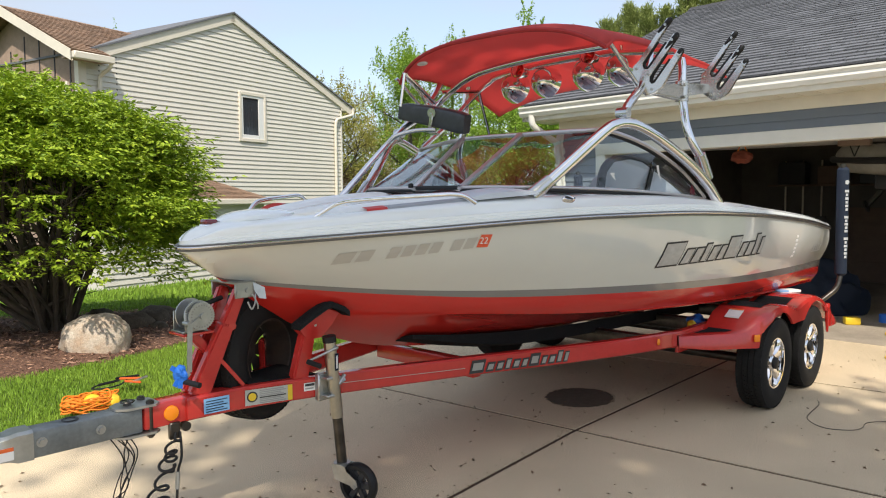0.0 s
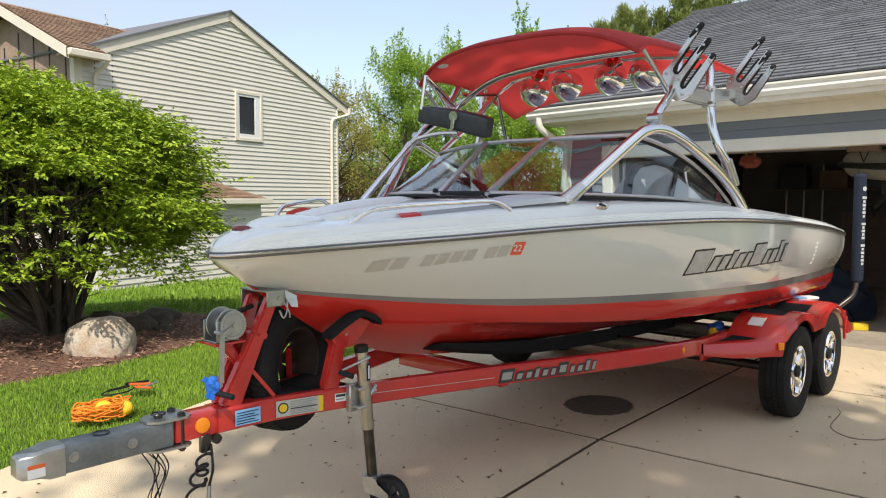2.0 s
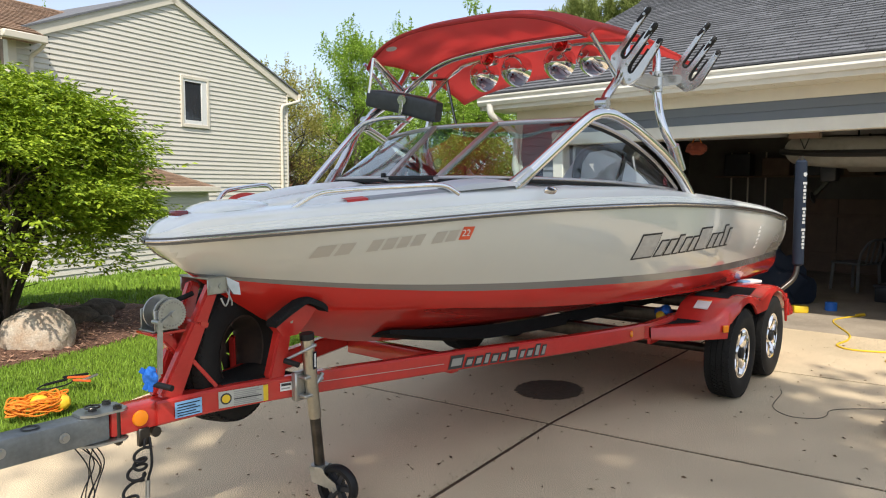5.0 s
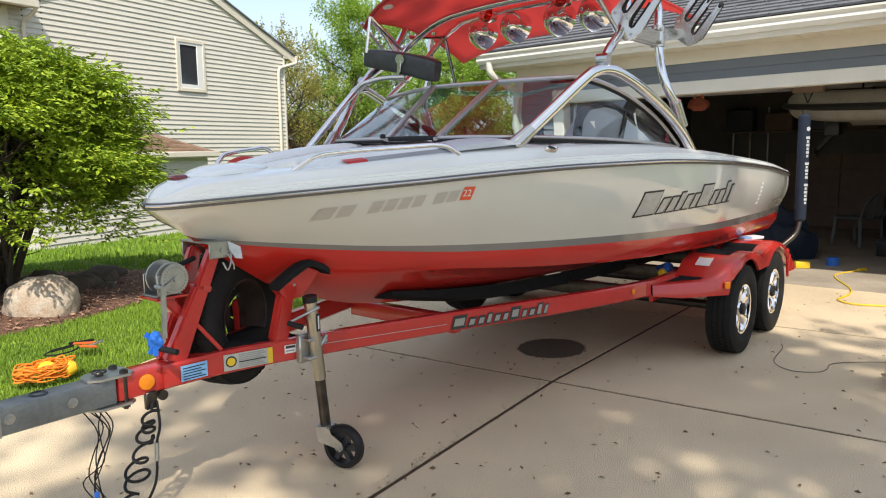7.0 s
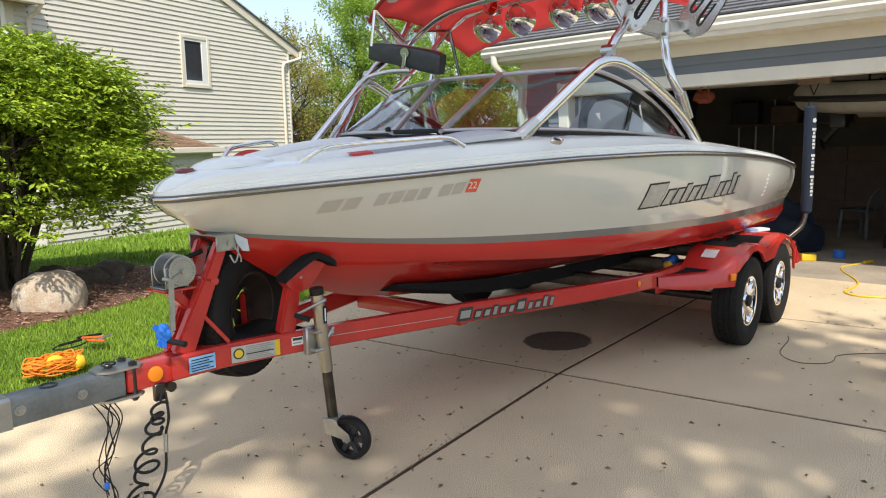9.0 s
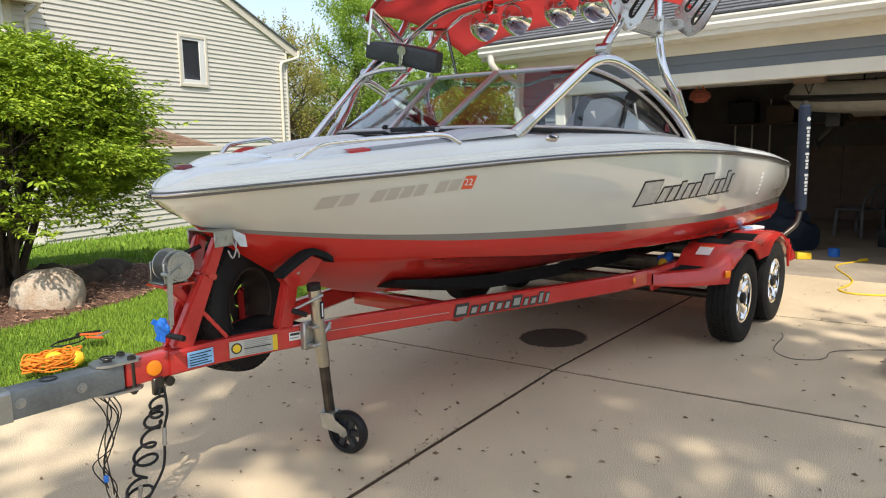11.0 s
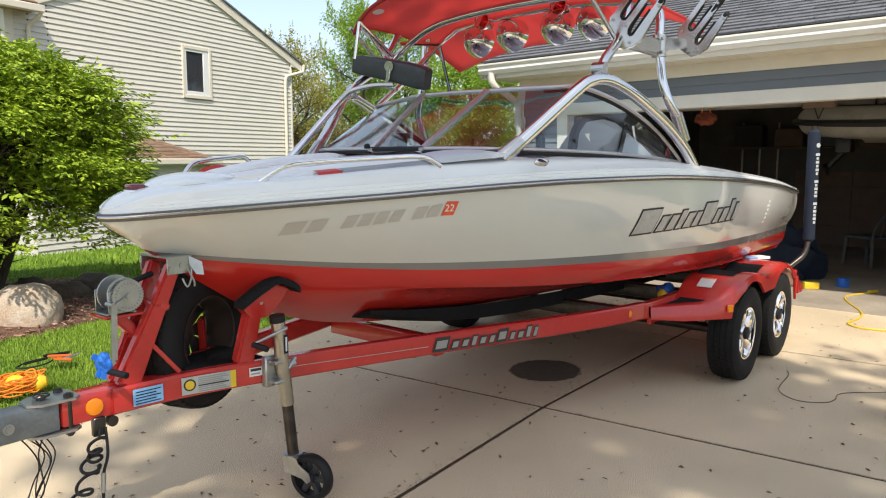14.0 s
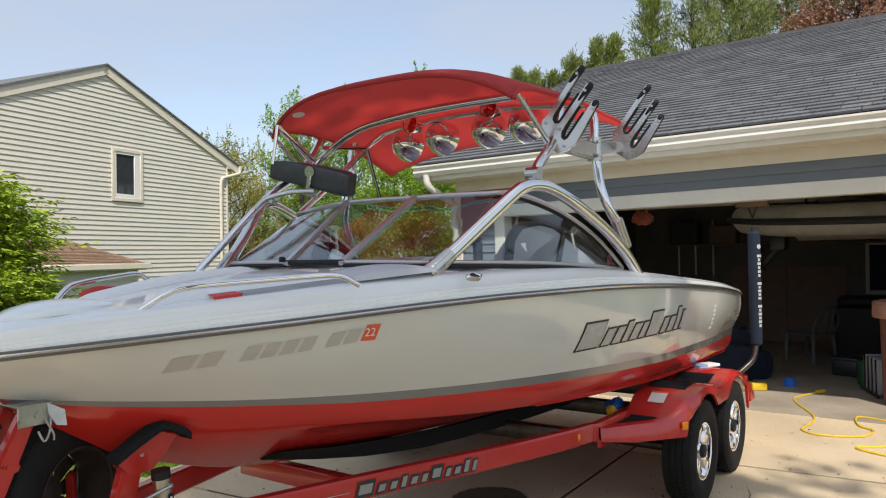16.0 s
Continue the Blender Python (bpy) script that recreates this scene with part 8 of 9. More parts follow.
wires = thing("trailer_wires", "thin black trailer wires hanging below the folding tongue", "wires")
rg = random.Random(3)
for k in range(6):
    bm = bmesh.new()
    x = -0.235 - 0.018 * k
    pts = [(x + 0.01, -0.02, 0.535)]
    for j in range(1, 6):
        pts.append((-0.265 + 0.03 * math.sin(j * 1.1 + 0.4 * k) + rg.uniform(-0.035, 0.035), -0.03 + rg.uniform(-0.03, 0.03), 0.535 - j * (0.075 + 0.008 * k)))
    if k > 2:
        pts += [(-0.27, -0.04, 0.03), (-0.22, -0.06, 0.012), (-0.17 + 0.02 * k, -0.09, 0.01)]
    tube(bm, smooth_path(pts, 5), 0.0028, 5)
    part("wire", bm, M["rubber"], wires)
bm = bmesh.new()
box(bm, (-0.20, -0.13, 0.004), (-0.10, -0.10, 0.030), bevel=0.006)
part("plug", bm, M["zinc"], wires)
bm = bmesh.new()
box(bm, (-0.30, -0.045, 0.16), (-0.282, -0.03, 0.19), bevel=0.003)
part("blue_tape", bm, M["blue"], wires)

rag = thing("blue_tape_knot", "bright blue tape knotted round the winch crank", "tape", (-0.03, -0.105, 0.772))
bm = bmesh.new()
bmesh.ops.create_icosphere(bm, subdivisions=3, radius=0.03)
for v in bm.verts:
    v.co = v.co * (1 + 0.45 * noise.noise(v.co * 45)) 
    v.co.z *= 1.3
part("knot", bm, M["blue"], rag, smooth=False)
for k, (dx, dz) in enumerate(((-0.045, 0.035), (-0.035, -0.05), (-0.015, -0.06))):
    bm = bmesh.new()
    beam(bm, (0, 0, 0), (dx, -0.01 * k, dz), 0.022, 0.003, (0, 1, 0), 0.0)
    part("tail", bm, M["blue"], rag, smooth=False)

# orange tow rope with yellow floats
rope = thing("tow_rope", "tangled orange tow rope with yellow floats on the grass", "rope", (0.50, 2.26, -0.01))
rg = random.Random(8)
bm = bmesh.new()
for k in range(9):
    a0 = rg.uniform(0, 6.28)
    pts = []
    for j in range(26):
        a = a0 + j * 0.42
        r = 0.15 + 0.035 * math.sin(j * 1.1 + k)
        pts.append((r * math.cos(a) * 1.1 - 0.03, r * math.sin(a) * 0.62, 0.045 + 0.011 * k + 0.012 * math.sin(j * 2.3 + k)))
    tube(bm, smooth_path(pts, 3), 0.0055, 6)
part("rope", bm, M["rope_orange"], rope)
for x, y in ((0.0, 0.06), (0.10, -0.05)):
    bm = bmesh.new()
    lathe(bm, [(0.0, -0.062), (0.03, -0.055), (0.052, -0.025), (0.056, 0.0), (0.052, 0.025), (0.03, 0.055), (0.0, 0.062)], Matrix.Translation((x, y, 0.075)) @ pose(0, 0, 0, 80, 0, 60), 24)
    part("float", bm, M["yellow"], rope)
# hedge tools
tools = thing("jumper_tools", "black and red handled tool lying on the grass", "tool", (0.88, 2.72, 0.03))
for k, (a, b, m_) in enumerate((((-0.16, 0.06, 0.03), (0.0, 0.02, 0.05), "rubber"), ((0.0, 0.03, 0.06), (0.15, -0.05, 0.05), "orange"), ((-0.02, 0.06, 0.06), (0.16, 0.02, 0.06), "rubber"), ((0.02, -0.02, 0.045), (0.12, -0.1, 0.03), "orange"), ((0.05, -0.05, 0.03), (0.18, -0.09, 0.07), "zinc"))):
    bm = bmesh.new()
    beam(bm, a, b, 0.028, 0.016, (0, 0, 1), 0.005)
    part("tool_handle" if m_ != "zinc" else "tool_blade", bm, M[m_], tools)
bm = bmesh.new()
tube(bm, smooth_path([(-0.16, 0.06, 0.03), (-0.22, 0.02, 0.02), (-0.14, -0.04, 0.02), (-0.03, -0.05, 0.03), (0.05, 0.0, 0.05)], 5), 0.006, 6)
part("lead", bm, M["rubber"], tools)

# oil stain
bm = bmesh.new()
ring = [(math.cos(a), math.sin(a), 0.0) for a in [6.28318 * k / 48 for k in range(48)]]
V = [bm.verts.new(p) for p in ring]
bm.faces.new(V)
stain = tagged(link("oil_stain", bm, M["oil"]), "dark round oil stain soaked into the concrete", "stain", "", "structure")
stain.matrix_basis = Matrix.Translation((3.19, -0.12, 0.0022)) @ Matrix.Diagonal((0.30, 0.27, 1, 1))

# cords
bm = bmesh.new()
tube(bm, smooth_path([(4.30, -1.50, 0.006), (4.18, -1.54, 0.006), (3.80, -1.575, 0.006), (3.64, -1.72, 0.006), (3.70, -1.87, 0.006), (3.80, -1.915, 0.008), (3.95, -1.91, 0.006), (4.08, -2.01, 0.006), (4.22, -2.20, 0.006), (4.30, -2.40, 0.006)], 6), 0.0022, 6)
tagged(link("thin_cord", bm, M["rubber"]), "thin dark cord lying loose on the concrete", "cord")
ext = thing("extension_cord", "yellow extension cord snaking across the concrete", "cord")
bm = bmesh.new()
tube(bm, smooth_path([(8.20, -1.40, 0.012), (7.85, -1.25, 0.01), (7.55, -1.28, 0.01), (6.95, -1.53, 0.01), (6.6, -1.57, 0.01), (6.30, -1.53, 0.01), (6.16, -1.69, 0.01), (6.28, -2.0, 0.01), (6.55, -2.07, 0.01), (6.72, -1.94, 0.01), (7.10, -1.90, 0.01), (7.05, -2.12, 0.01), (6.95, -2.4, 0.01), (6.4, -2.5, 0.01), (6.03, -2.22, 0.01), (5.86, -2.0, 0.01), (5.72, -2.2, 0.01), (5.6, -2.6, 0.01)], 6), 0.009, 7)
part("cord", bm, M["yellow"], ext)
bm = bmesh.new()
cyl(bm, (8.20, -1.40, 0.018), (8.32, -1.46, 0.018), 0.022, seg=10)
part("plug", bm, M["yellow"], ext)
hose = thing("black_hose_coil", "coil of black hose on the concrete", "hose", (6.45, -2.55, 0))
bm = bmesh.new()
for k in range(2):
    tube(bm, [(0.42 * math.cos(a), 0.32 * math.sin(a), 0.025 + 0.04 * k) for a in [6.28318 * j / 30 for j in range(31)]], 0.024, 8)
part("hose", bm, M["rubber"], hose)
# leaf litter
n = 1700
x = nrng.uniform(-1.5, 6.8, n)
y = nrng.uniform(-3.6, 2.2, n)
near_joint = nrng.random(n) < 0.3
y = np.where(near_joint, -0.5 + (x - 2.55) * 0.0875 + nrng.normal(0, 0.03, n), y)
A = unit(np.stack([nrng.normal(0, 1, n), nrng.normal(0, 1, n), nrng.normal(0, 0.12, n)], 1))
V, F = leaves(np.column_stack([x, y, np.full(n, 0.004)]), A, nrng.uniform(0.008, 0.04, n) * np.where(near_joint, 0.6, 1.0), 0.22, 0.1)
tagged(raw("leaf_litter", V, F, M["debris"]), "small brown leaf scraps blown over the drive", "leaf litter", "", "stuff")

# towel heap by the wheel
cloth = thing("grey_cover", "crumpled grey canvas cover with black straps on the concrete", "cover", (3.78, -2.86, 0))
bm = bmesh.new()
bmesh.ops.create_icosphere(bm, subdivisions=6, radius=1.0)
for v in bm.verts:
    p = v.co.copy()
    bulge = 1 + 0.16 * noise.noise(p * 1.7)
    f1 = 1 - abs(noise.noise(Vector((p.x * 2.4 + 0.8 * p.z, p.y * 2.0, p.z * 1.2 + 3.0)))) * 2
    f2 = 1 - abs(noise.noise(Vector((p.x * 5.0, p.y * 4.2, p.z * 3.0 + 7.0)))) * 2
    k = bulge * (0.90 + 0.13 * f1 + 0.05 * f2)
    lo = max(0.0, -p.z)
    v.co = Vector((p.x * 0.58 * k * (1 + 0.10 * lo), p.y * 0.51 * k * (1 + 0.10 * lo), max(0.004, (p.z * 0.31 + 0.085) * k)))
part("cloth", bm, M["dark_grey_cloth"], cloth, angle=80)
for pts in ([(-0.20, 0.54, 0.012), (-0.12, 0.50, 0.05), (-0.04, 0.42, 0.14), (0.06, 0.30, 0.27), (0.15, 0.1, 0.39)], [(-0.50, 0.12, 0.04), (-0.42, 0.22, 0.18), (-0.30, 0.24, 0.27), (-0.18, 0.12, 0.37), (-0.1, -0.1, 0.40), (-0.05, -0.4, 0.22)]):
    bm = bmesh.new()
    P = smooth_path(pts, 6)
    V = loft(bm, [[(p.x - 0.022, p.y - 0.014, p.z), (p.x + 0.022, p.y + 0.014, p.z), (p.x + 0.022, p.y + 0.014, p.z + 0.012), (p.x - 0.022, p.y - 0.014, p.z + 0.012)] for p in P], close=True)
    bm.faces.new(V[0])
    bm.faces.new(V[-1][::-1])
    part("strap", bm, M["rubber"], cloth, "black webbing strap")

# ---- in the garage ----
ding = thing("inflatable_dinghy", "white inflatable dinghy slung under the garage ceiling", "dinghy", (8.9, -2.33, 1.96), 0)
for sgn in (-1, 1):
    bm = bmesh.new()
    tube(bm, smooth_path([(sgn * 0.55, -2.1, 0.0), (sgn * 0.60, -1.0, 0.0), (sgn * 0.60, 0.6, 0.0), (sgn * 0.48, 1.35, 0.02), (sgn * 0.20, 1.75, 0.06), (0.0, 1.82, 0.08)], 6), [0.185] * 25 + [0.16, 0.15, 0.15, 0.15, 0.15, 0.15], 16)
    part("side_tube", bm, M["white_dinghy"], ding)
    bm = bmesh.new()
    tube(bm, smooth_path([(sgn * 0.75, -2.1, -0.02), (sgn * 0.785, -1.0, -0.02), (sgn * 0.785, 0.6, -0.02), (sgn * 0.64, 1.42, 0.0), (sgn * 0.28, 1.90, 0.04), (0.0, 1.99, 0.06)], 6), 0.042, 8)
    part("rub_strake", bm, M["rubber"], ding)
    bm = bmesh.new()
    cyl(bm, (sgn * 0.4, 1.05, 0.1), (sgn * 0.4, 1.05, 0.5), 0.012, seg=6)
    part("sling", bm, M["rubber"], ding)
bm = bmesh.new()
V = loft(bm, [[(x, y, -0.12 - 0.10 * (1 - abs(x) / 0.5)) for x in (-0.5, -0.25, 0, 0.25, 0.5)] for y in (-2.0, 0, 1.2)])
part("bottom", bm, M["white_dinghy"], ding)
for y0, w in ((0.55, 0.22),):
    bm = bmesh.new()
    box(bm, (-0.775, y0, -0.06), (-0.765, y0 + w, -0.02), bevel=0.003)
    part("handle", bm, M["grey_ink"], ding)
bm = bmesh.new()
box(bm, (-0.772, 0.33, -0.055), (-0.764, 0.41, 0.0), bevel=0.002)
part("sticker", bm, M["orange"], ding)
for k in range(4):
    bm = bmesh.new()
    box(bm, (-0.772, 0.20 - k * 0.16, -0.05), (-0.764, 0.20 - k * 0.16 + 0.11, -0.01), bevel=0.002)
    part("mark_bar", bm, M["grey_ink"], ding)
hoist = thing("ceiling_hoist", "orange ceiling hoist bracket", "hoist", (8.5, -1.05, 2.40))
bm = bmesh.new()
box(bm, (-0.08, -0.16, 0.0), (0.08, 0.16, 0.12), bevel=0.01)
part("bracket", bm, M["orange"], hoist)
reflect = thing("orange_hanging_bag", "orange bag hung from the garage ceiling", "bag", (8.0, 1.2, 2.28))
bm = bmesh.new()
bmesh.ops.create_icosphere(bm, subdivisions=3, radius=0.13)
for v in bm.verts:
    v.co *= 1 + 0.3 * noise.noise(v.co * 12)
    v.co.x *= 0.6
    v.co.z *= 0.55
part("bag", bm, M["bag_orange"], reflect)
shelf = thing("wall_shelf", "long dark storage shelf high on the garage wall", "shelf", (12.6, 0.0, 0))
bm = bmesh.new()
box(bm, (0.1, -2.4, 1.72), (0.5, 1.8, 1.75))
part("board", bm, M["panel_dark"], shelf)
for k in range(5):
    bm = bmesh.new()
    beam(bm, (0.14, -2.2 + k * 0.95, 1.75), (0.14, -2.2 + k * 0.95, 2.5), 0.04, 0.04)
    part("hanger", bm, M["drywall"], shelf)
for k in range(6):
    b_ = thing("storage_box", "dark storage box on the garage shelf", "box", (12.9, -2.0 + k * 0.68, 1.75), group="boxes on the shelf")
    bm = bmesh.new()
    hgt = 0.25 + 0.08 * (k % 3)
    box(bm, (-0.15, -0.24, 0), (0.15, 0.24, hgt), bevel=0.015)
    part("body", bm, M["plastic"] if k % 2 else M["panel_dark"], b_)
board = thing("wood_panel", "brown wooden panel against the garage back wall", "panel", (13.08, 0, 0))
for k in range(2):
    bm = bmesh.new()
    box(bm, (0, -1.22 + k * 0.935, 0.0), (0.03, -0.295 + k * 0.935, 1.33), bevel=0.004)
    part("sheet", bm, M["panel_dark"], board)
for k in range(2):
    bm = bmesh.new()
    box(bm, (-0.02, -1.22, 0.3 + 0.7 * k), (0.0, 0.64, 0.36 + 0.7 * k), bevel=0.004)
    part("batten", bm, M["panel_dark"], board)


def yard_chair(x, y, rz):
    c = thing("plastic_garden_chair", "dull grey moulded plastic garden chair in the garage", "chair", (x, y, 0.005), rz)
    bm = bmesh.new()
    box(bm, (-0.24, -0.24, 0.40), (0.24, 0.24, 0.435), bevel=0.015, seg=2)
    part("seat", bm, M["chair_grey"], c)
    for lx, ly in ((-0.21, -0.21), (0.21, -0.21), (-0.21, 0.21), (0.21, 0.21)):
        bm = bmesh.new()
        beam(bm, (lx * 1.1, ly * 1.1, 0), (lx, ly, 0.42), 0.04, 0.04)
        part("leg", bm, M["chair_grey"], c)
    bm = bmesh.new()
    tube(bm, smooth_path([(-0.22, 0.22, 0.42), (-0.24, 0.28, 0.60), (-0.12, 0.33, 0.76), (0.12, 0.33, 0.76), (0.24, 0.28, 0.60), (0.22, 0.22, 0.42)], 5), 0.018, 8)
    for k in (-0.1, 0, 0.1):
        tube(bm, [(k, 0.24, 0.43), (k * 1.1, 0.31, 0.74)], 0.014, 6)
    part("backrest", bm, M["chair_grey"], c)


yard_chair(10.7, -0.98, 150)
bm = bmesh.new()
lathe(bm, [(0.0, 0.0), (0.225, 0.0), (0.24, 0.02), (0.265, 0.90), (0.265, 0.93), (0.0, 0.93)], None, 32)
bin_ = thing("rust_red_bin", "rust-red lidded bin standing by the garage door", "bin", (7.95, -2.30, 0.005))
part("body", bm, M["maroon_bin"], bin_)
bm = bmesh.new()
lathe(bm, [(0.255, 0.90), (0.325, 0.905), (0.335, 0.92), (0.33, 1.03), (0.335, 1.045), (0.32, 1.075), (0.25, 1.09), (0.10, 1.095), (0.0, 1.095)], None, 32)
tube(bm, [(-0.10, 0.0, 1.09), (-0.09, 0.0, 1.125), (0.09, 0.0, 1.125), (0.10, 0.0, 1.09)], 0.014, 8)
part("lid", bm, M["bin_lid"], bin_, "faded pink-brown lid")
rackg = thing("board_stack", "row of white boards standing in a dark metal frame", "board stack", (8.46, -1.905, 0.005), 20)
# white boards coloured grey, so the dim garage is in their colour
for k in range(4):
    bm = bmesh.new()
    box(bm, (-0.25 + k * 0.135, -0.30, 0.035), (-0.20 + k * 0.135, -0.005, 0.41 + 0.012 * (k % 2)), bevel=0.008, seg=2)
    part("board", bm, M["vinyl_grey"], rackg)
    bm = bmesh.new()
    tube(bm, [(-0.185 + k * 0.135, 0.0, 0.02), (-0.165 + k * 0.135, 0.0, 0.40), (-0.165 + k * 0.135, -0.30, 0.40)], 0.011, 6)
    part("divider", bm, M["dark_tube"], rackg)
for dy in (-0.30, 0.01):
    bm = bmesh.new()
    box(bm, (-0.30, dy - 0.012, 0.0), (0.34, dy + 0.012, 0.03), bevel=0.004)
    part("rail", bm, M["dark_tube"], rackg)
grn = thing("green_case", "dark green plastic case in the garage", "case", (9.02, -1.84, 0.005), 20)
bm = bmesh.new()
box(bm, (-0.12, -0.1, 0), (0.12, 0.10, 0.29), bevel=0.02, seg=2)
part("body", bm, M["green_plastic"], grn)
bm = bmesh.new()
tube(bm, [(-0.06, 0.0, 0.285), (-0.05, 0.0, 0.325), (0.05, 0.0, 0.325), (0.06, 0.0, 0.285)], 0.010, 8)
part("handle", bm, M["green_plastic"], grn)
blk = thing("black_crate", "black plastic crate on the garage floor", "crate", (9.80, -1.58, 0.005), -15)
bm = bmesh.new()
box(bm, (-0.22, -0.15, 0), (0.22, 0.15, 0.20), bevel=0.02, seg=2)
part("body", bm, M["plastic"], blk)
bm = bmesh.new()
box(bm, (-0.235, -0.165, 0.20), (0.235, 0.165, 0.235), bevel=0.012, seg=2)
part("lid", bm, M["plastic"], blk)
frg = thing("dark_cabinet", "low black cabinet with a rounded top in the garage", "cabinet", (11.3, -1.62, 0.005))
bm = bmesh.new()
box(bm, (-0.3, -0.36, 0), (0.3, 0.36, 0.78), bevel=0.02)
part("body", bm, M["rubber"], frg)
bm = bmesh.new()
box(bm, (-0.31, -0.33, 0.78), (0.31, 0.33, 0.93), bevel=0.07, seg=3)
part("top", bm, M["rubber"], frg)
pane_ = thing("framed_glass_panel", "grey-framed dark glass panel against the garage back wall", "window panel", (13.05, -1.95, 0.005))
for lo, hi in (((-0.02, 0.39, 0.86), (0.03, 0.45, 1.74)), ((-0.02, -0.45, 0.86), (0.03, -0.39, 1.74)), ((-0.02, -0.39, 0.86), (0.03, 0.39, 0.93)), ((-0.02, -0.39, 1.68), (0.03, 0.39, 1.74))):
    bm = bmesh.new()
    box(bm, lo, hi, bevel=0.006)
    part("frame_bar", bm, M["label_grey"], pane_)
bm = bmesh.new()
box(bm, (0.0, -0.39, 0.93), (0.012, 0.39, 1.68))
part("pane", bm, M["navy"], pane_)
for dy in (-0.42, 0.42):
    bm = bmesh.new()
    box(bm, (-0.015, dy - 0.02, 0.0), (0.025, dy + 0.02, 0.86), bevel=0.004)
    part("leg", bm, M["plastic"], pane_)
cone = thing("orange_cone", "orange plastic marker lying on the garage floor", "cone", (8.95, -0.58, 0.005))
bm = bmesh.new()
lathe(bm, [(0.16, 0.0), (0.16, 0.02), (0.10, 0.03), (0.03, 0.32), (0.0, 0.32)], pose(0, 0, 0.11, 0, 70, 40), 24)
part("body", bm, M["orange"], cone)
tarp = thing("navy_tarp", "dark navy folded cover leaning in the garage", "cover", (8.8, -0.15, 0.005), 20)
bm = bmesh.new()
bmesh.ops.create_icosphere(bm, subdivisions=4, radius=1.0)
for v in bm.verts:
    k = 1 + 0.22 * noise.noise(v.co * 2.2) + 0.10 * noise.noise(v.co * 5)
    v.co = Vector((v.co.x * 0.33 * k, v.co.y * 0.62 * k, max(0, v.co.z + 0.30) * 0.52 * k))
part("body", bm, M["navy"], tarp)
sp_ = thing("yellow_sponge", "yellow sponge block on the concrete", "sponge", (8.10, -0.80, 0.005), 30)
bm = bmesh.new()
box(bm, (-0.06, -0.085, 0), (0.06, 0.085, 0.085), bevel=0.012, seg=2)
part("block", bm, M["yellow"], sp_)
bc = thing("blue_tape_roll", "roll of blue tape on the concrete", "tape roll", (8.5, -1.07, 0.005))
bm = bmesh.new()
lathe(bm, [(0.035, 0.0), (0.07, 0.0), (0.07, 0.10), (0.035, 0.10)], None, 20, closed=True)
part("roll", bm, M["blue"], bc)
# ratchet strap and cloth on the fender and bunk
rs = thing("blue_yellow_strap", "blue and yellow cloth tucked beside the fender", "cloth", (3.72, -0.80, 0.60))
bm = bmesh.new()
bmesh.ops.create_icosphere(bm, subdivisions=3, radius=0.06)
for v in bm.verts:
    v.co *= 1 + 0.4 * noise.noise(v.co * 25)
    v.co.x *= 1.5
part("blue_fold", bm, M["blue"], rs)
bm = bmesh.new()
bmesh.ops.create_icosphere(bm, subdivisions=3, radius=0.04)
for v in bm.verts:
    v.co *= 1 + 0.4 * noise.noise(v.co * 25)
    v.co += Vector((-0.11, -0.02, -0.01))
part("yellow_fold", bm, M["yellow"], rs)

# things hung in the garage
bag = thing("orange_bag", "crumpled orange bag hung under the garage ceiling", "bag", (7.75, 0.42, 2.03))
bm = bmesh.new()
bmesh.ops.create_icosphere(bm, subdivisions=3, radius=1.0)
for v in bm.verts:
    k = 1 + 0.3 * noise.noise(v.co * 2.5)
    v.co = Vector((v.co.x * 0.08 * k, v.co.y * 0.13 * k, v.co.z * 0.08 * k))
part("sack", bm, M["bag_orange"], bag)
bm = bmesh.new()
tube(bm, [(0, -0.06, 0.07), (0, 0, 0.2), (0, 0.06, 0.07)], 0.008, 6)
part("cord", bm, M["rope_orange"], bag)
hoist = thing("ceiling_hoist", "wooden ceiling block with straps holding the dinghy", "hoist", (7.95, -0.80, 2.16))
bm = bmesh.new()
box(bm, (-0.06, -0.17, -0.035), (0.06, 0.17, 0.035), bevel=0.006)
part("block", bm, M["panel_dark"], hoist)
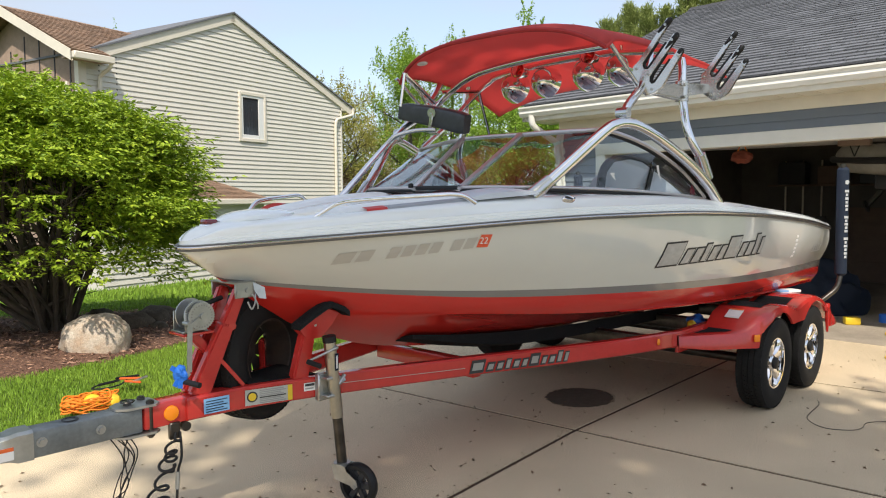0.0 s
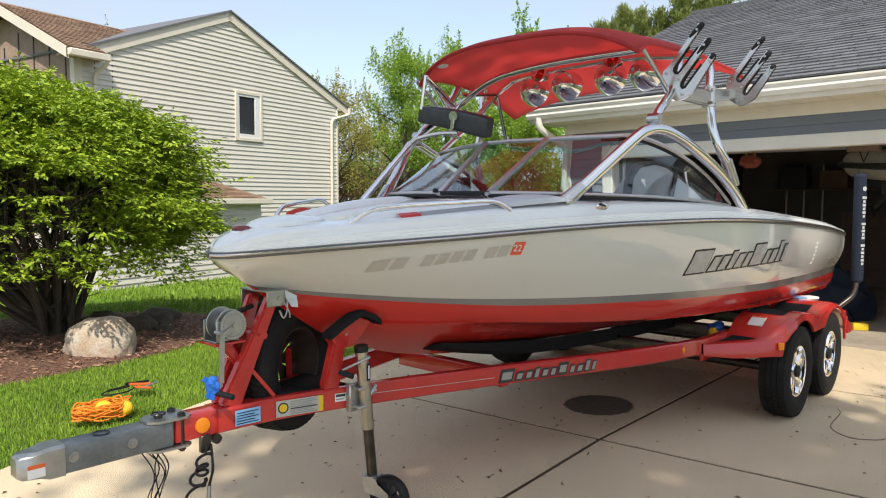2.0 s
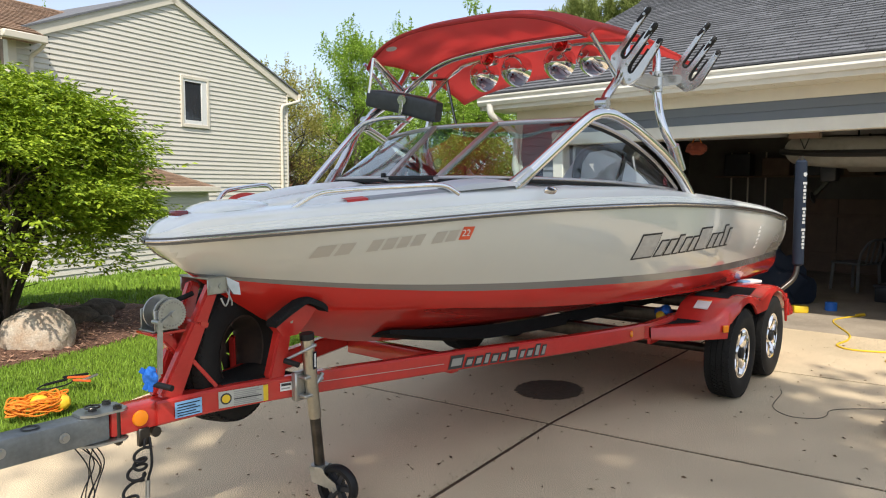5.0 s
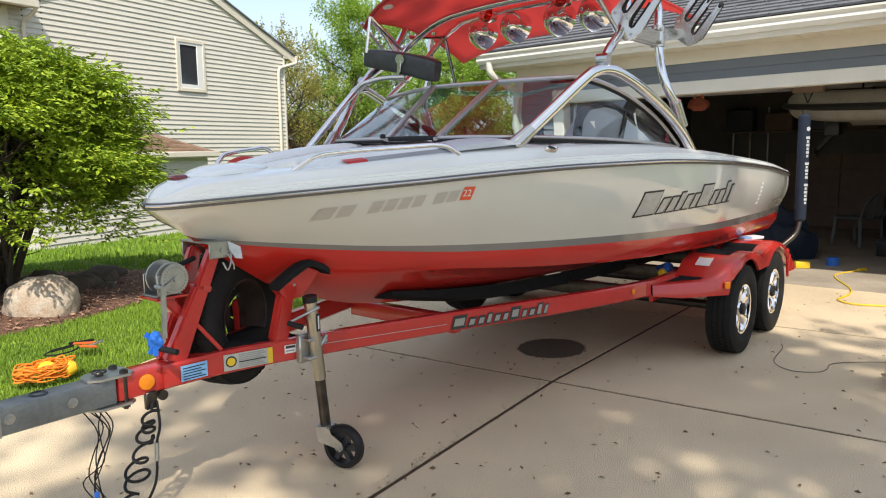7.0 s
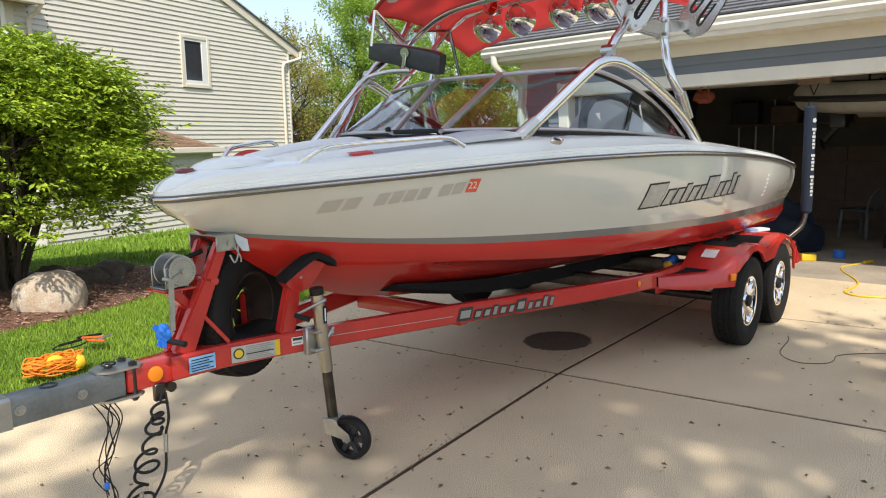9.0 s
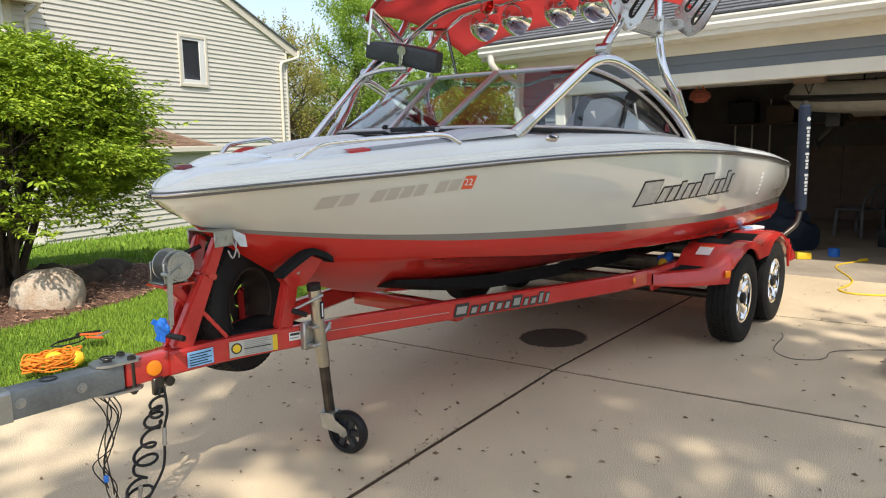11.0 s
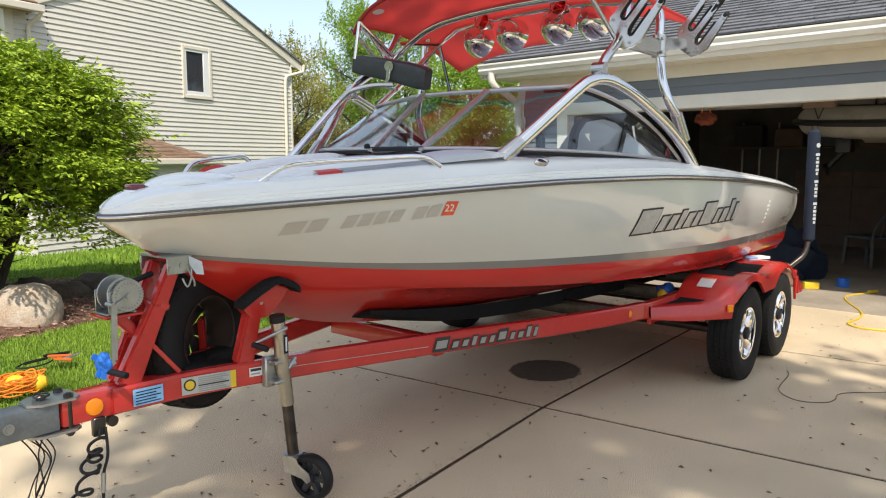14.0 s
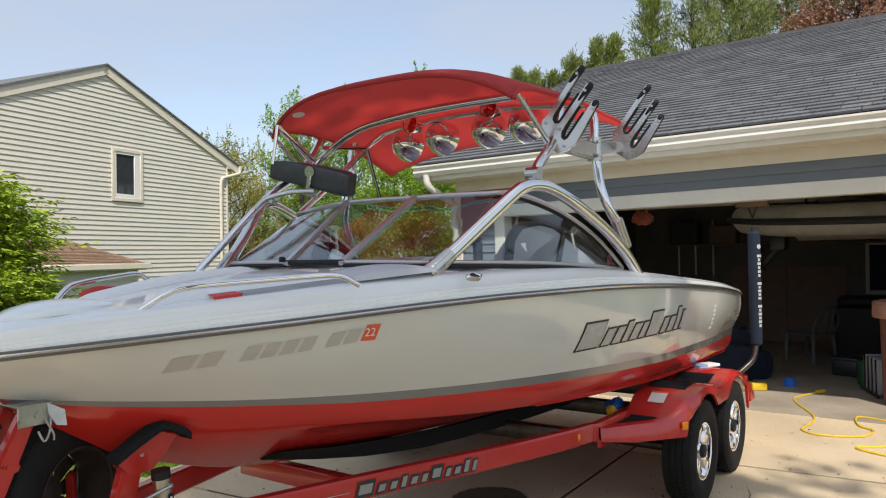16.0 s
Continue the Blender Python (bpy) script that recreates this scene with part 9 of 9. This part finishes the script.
for dy in (-0.05, 0.05):
    bm = bmesh.new()
    tube(bm, [(0, dy, -0.03), (0, 0.0, -0.16)], 0.007, 6)
    part("strap", bm, M["rubber"], hoist)
for k, y in enumerate((1.57, 1.26, 0.94)):
    tool = thing("long_handled_tool", "long pale-handled yard tool hung on the garage wall", "yard tool", (12.98, y, 1.15), group="tools on the garage wall")
    bm = bmesh.new()
    cyl(bm, (0, 0, 0.0), (0.02, 0.01, 1.05), 0.016, seg=10)
    part("handle", bm, M["trim_cream"], tool)
    bm = bmesh.new()
    box(bm, (-0.02, -0.10, -0.22), (0.015, 0.10, 0.02), bevel=0.01)
    part("head", bm, M["dark_tube"], tool)
kick = thing("small_outboard", "small dark outboard motor hung below the dinghy", "motor", (9.5, -0.80, 1.60))
bm = bmesh.new()
box(bm, (-0.14, -0.10, 0.02), (0.14, 0.10, 0.24), bevel=0.04, seg=2)
part("cowl", bm, M["plastic"], kick)
bm = bmesh.new()
beam(bm, (0.0, 0.0, 0.05), (0.06, 0.22, -0.20), 0.06, 0.05)
part("leg", bm, M["dark_tube"], kick)
bm = bmesh.new()
lathe(bm, [(0.0, 0.02), (0.03, 0.01), (0.085, 0.004), (0.085, -0.004), (0.03, -0.01), (0.0, -0.02)], Matrix.Translation((0.06, 0.22, -0.20)) @ pose(0, 0, 0, 70, 0, 30), 18)
part("propeller", bm, M["dark_tube"], kick)
bm = bmesh.new()
cyl(bm, (0.0, 0.0, 0.24), (0.0, 0.0, 0.32), 0.02, seg=10)
part("hanger", bm, M["dark_tube"], kick)
# red accent across the far bow cushion
bm = bmesh.new()
rows = []
for i in range(9):
    u = i / 8
    x, y, z = 0.80 + 0.10 * u, 0.50 - 0.07 * u, 1.455 + 0.055 * math.sin(math.pi * (0.15 + 0.5 * u))
    rows.append([(x - 0.03, y - 0.02, z - 0.02), (x - 0.026, y - 0.02, z + 0.006), (x + 0.026, y + 0.02, z + 0.006), (x + 0.03, y + 0.02, z - 0.02)])
loft(bm, rows)
part("red_band", bm, M["vinyl_red"], boat, "red vinyl accent band")
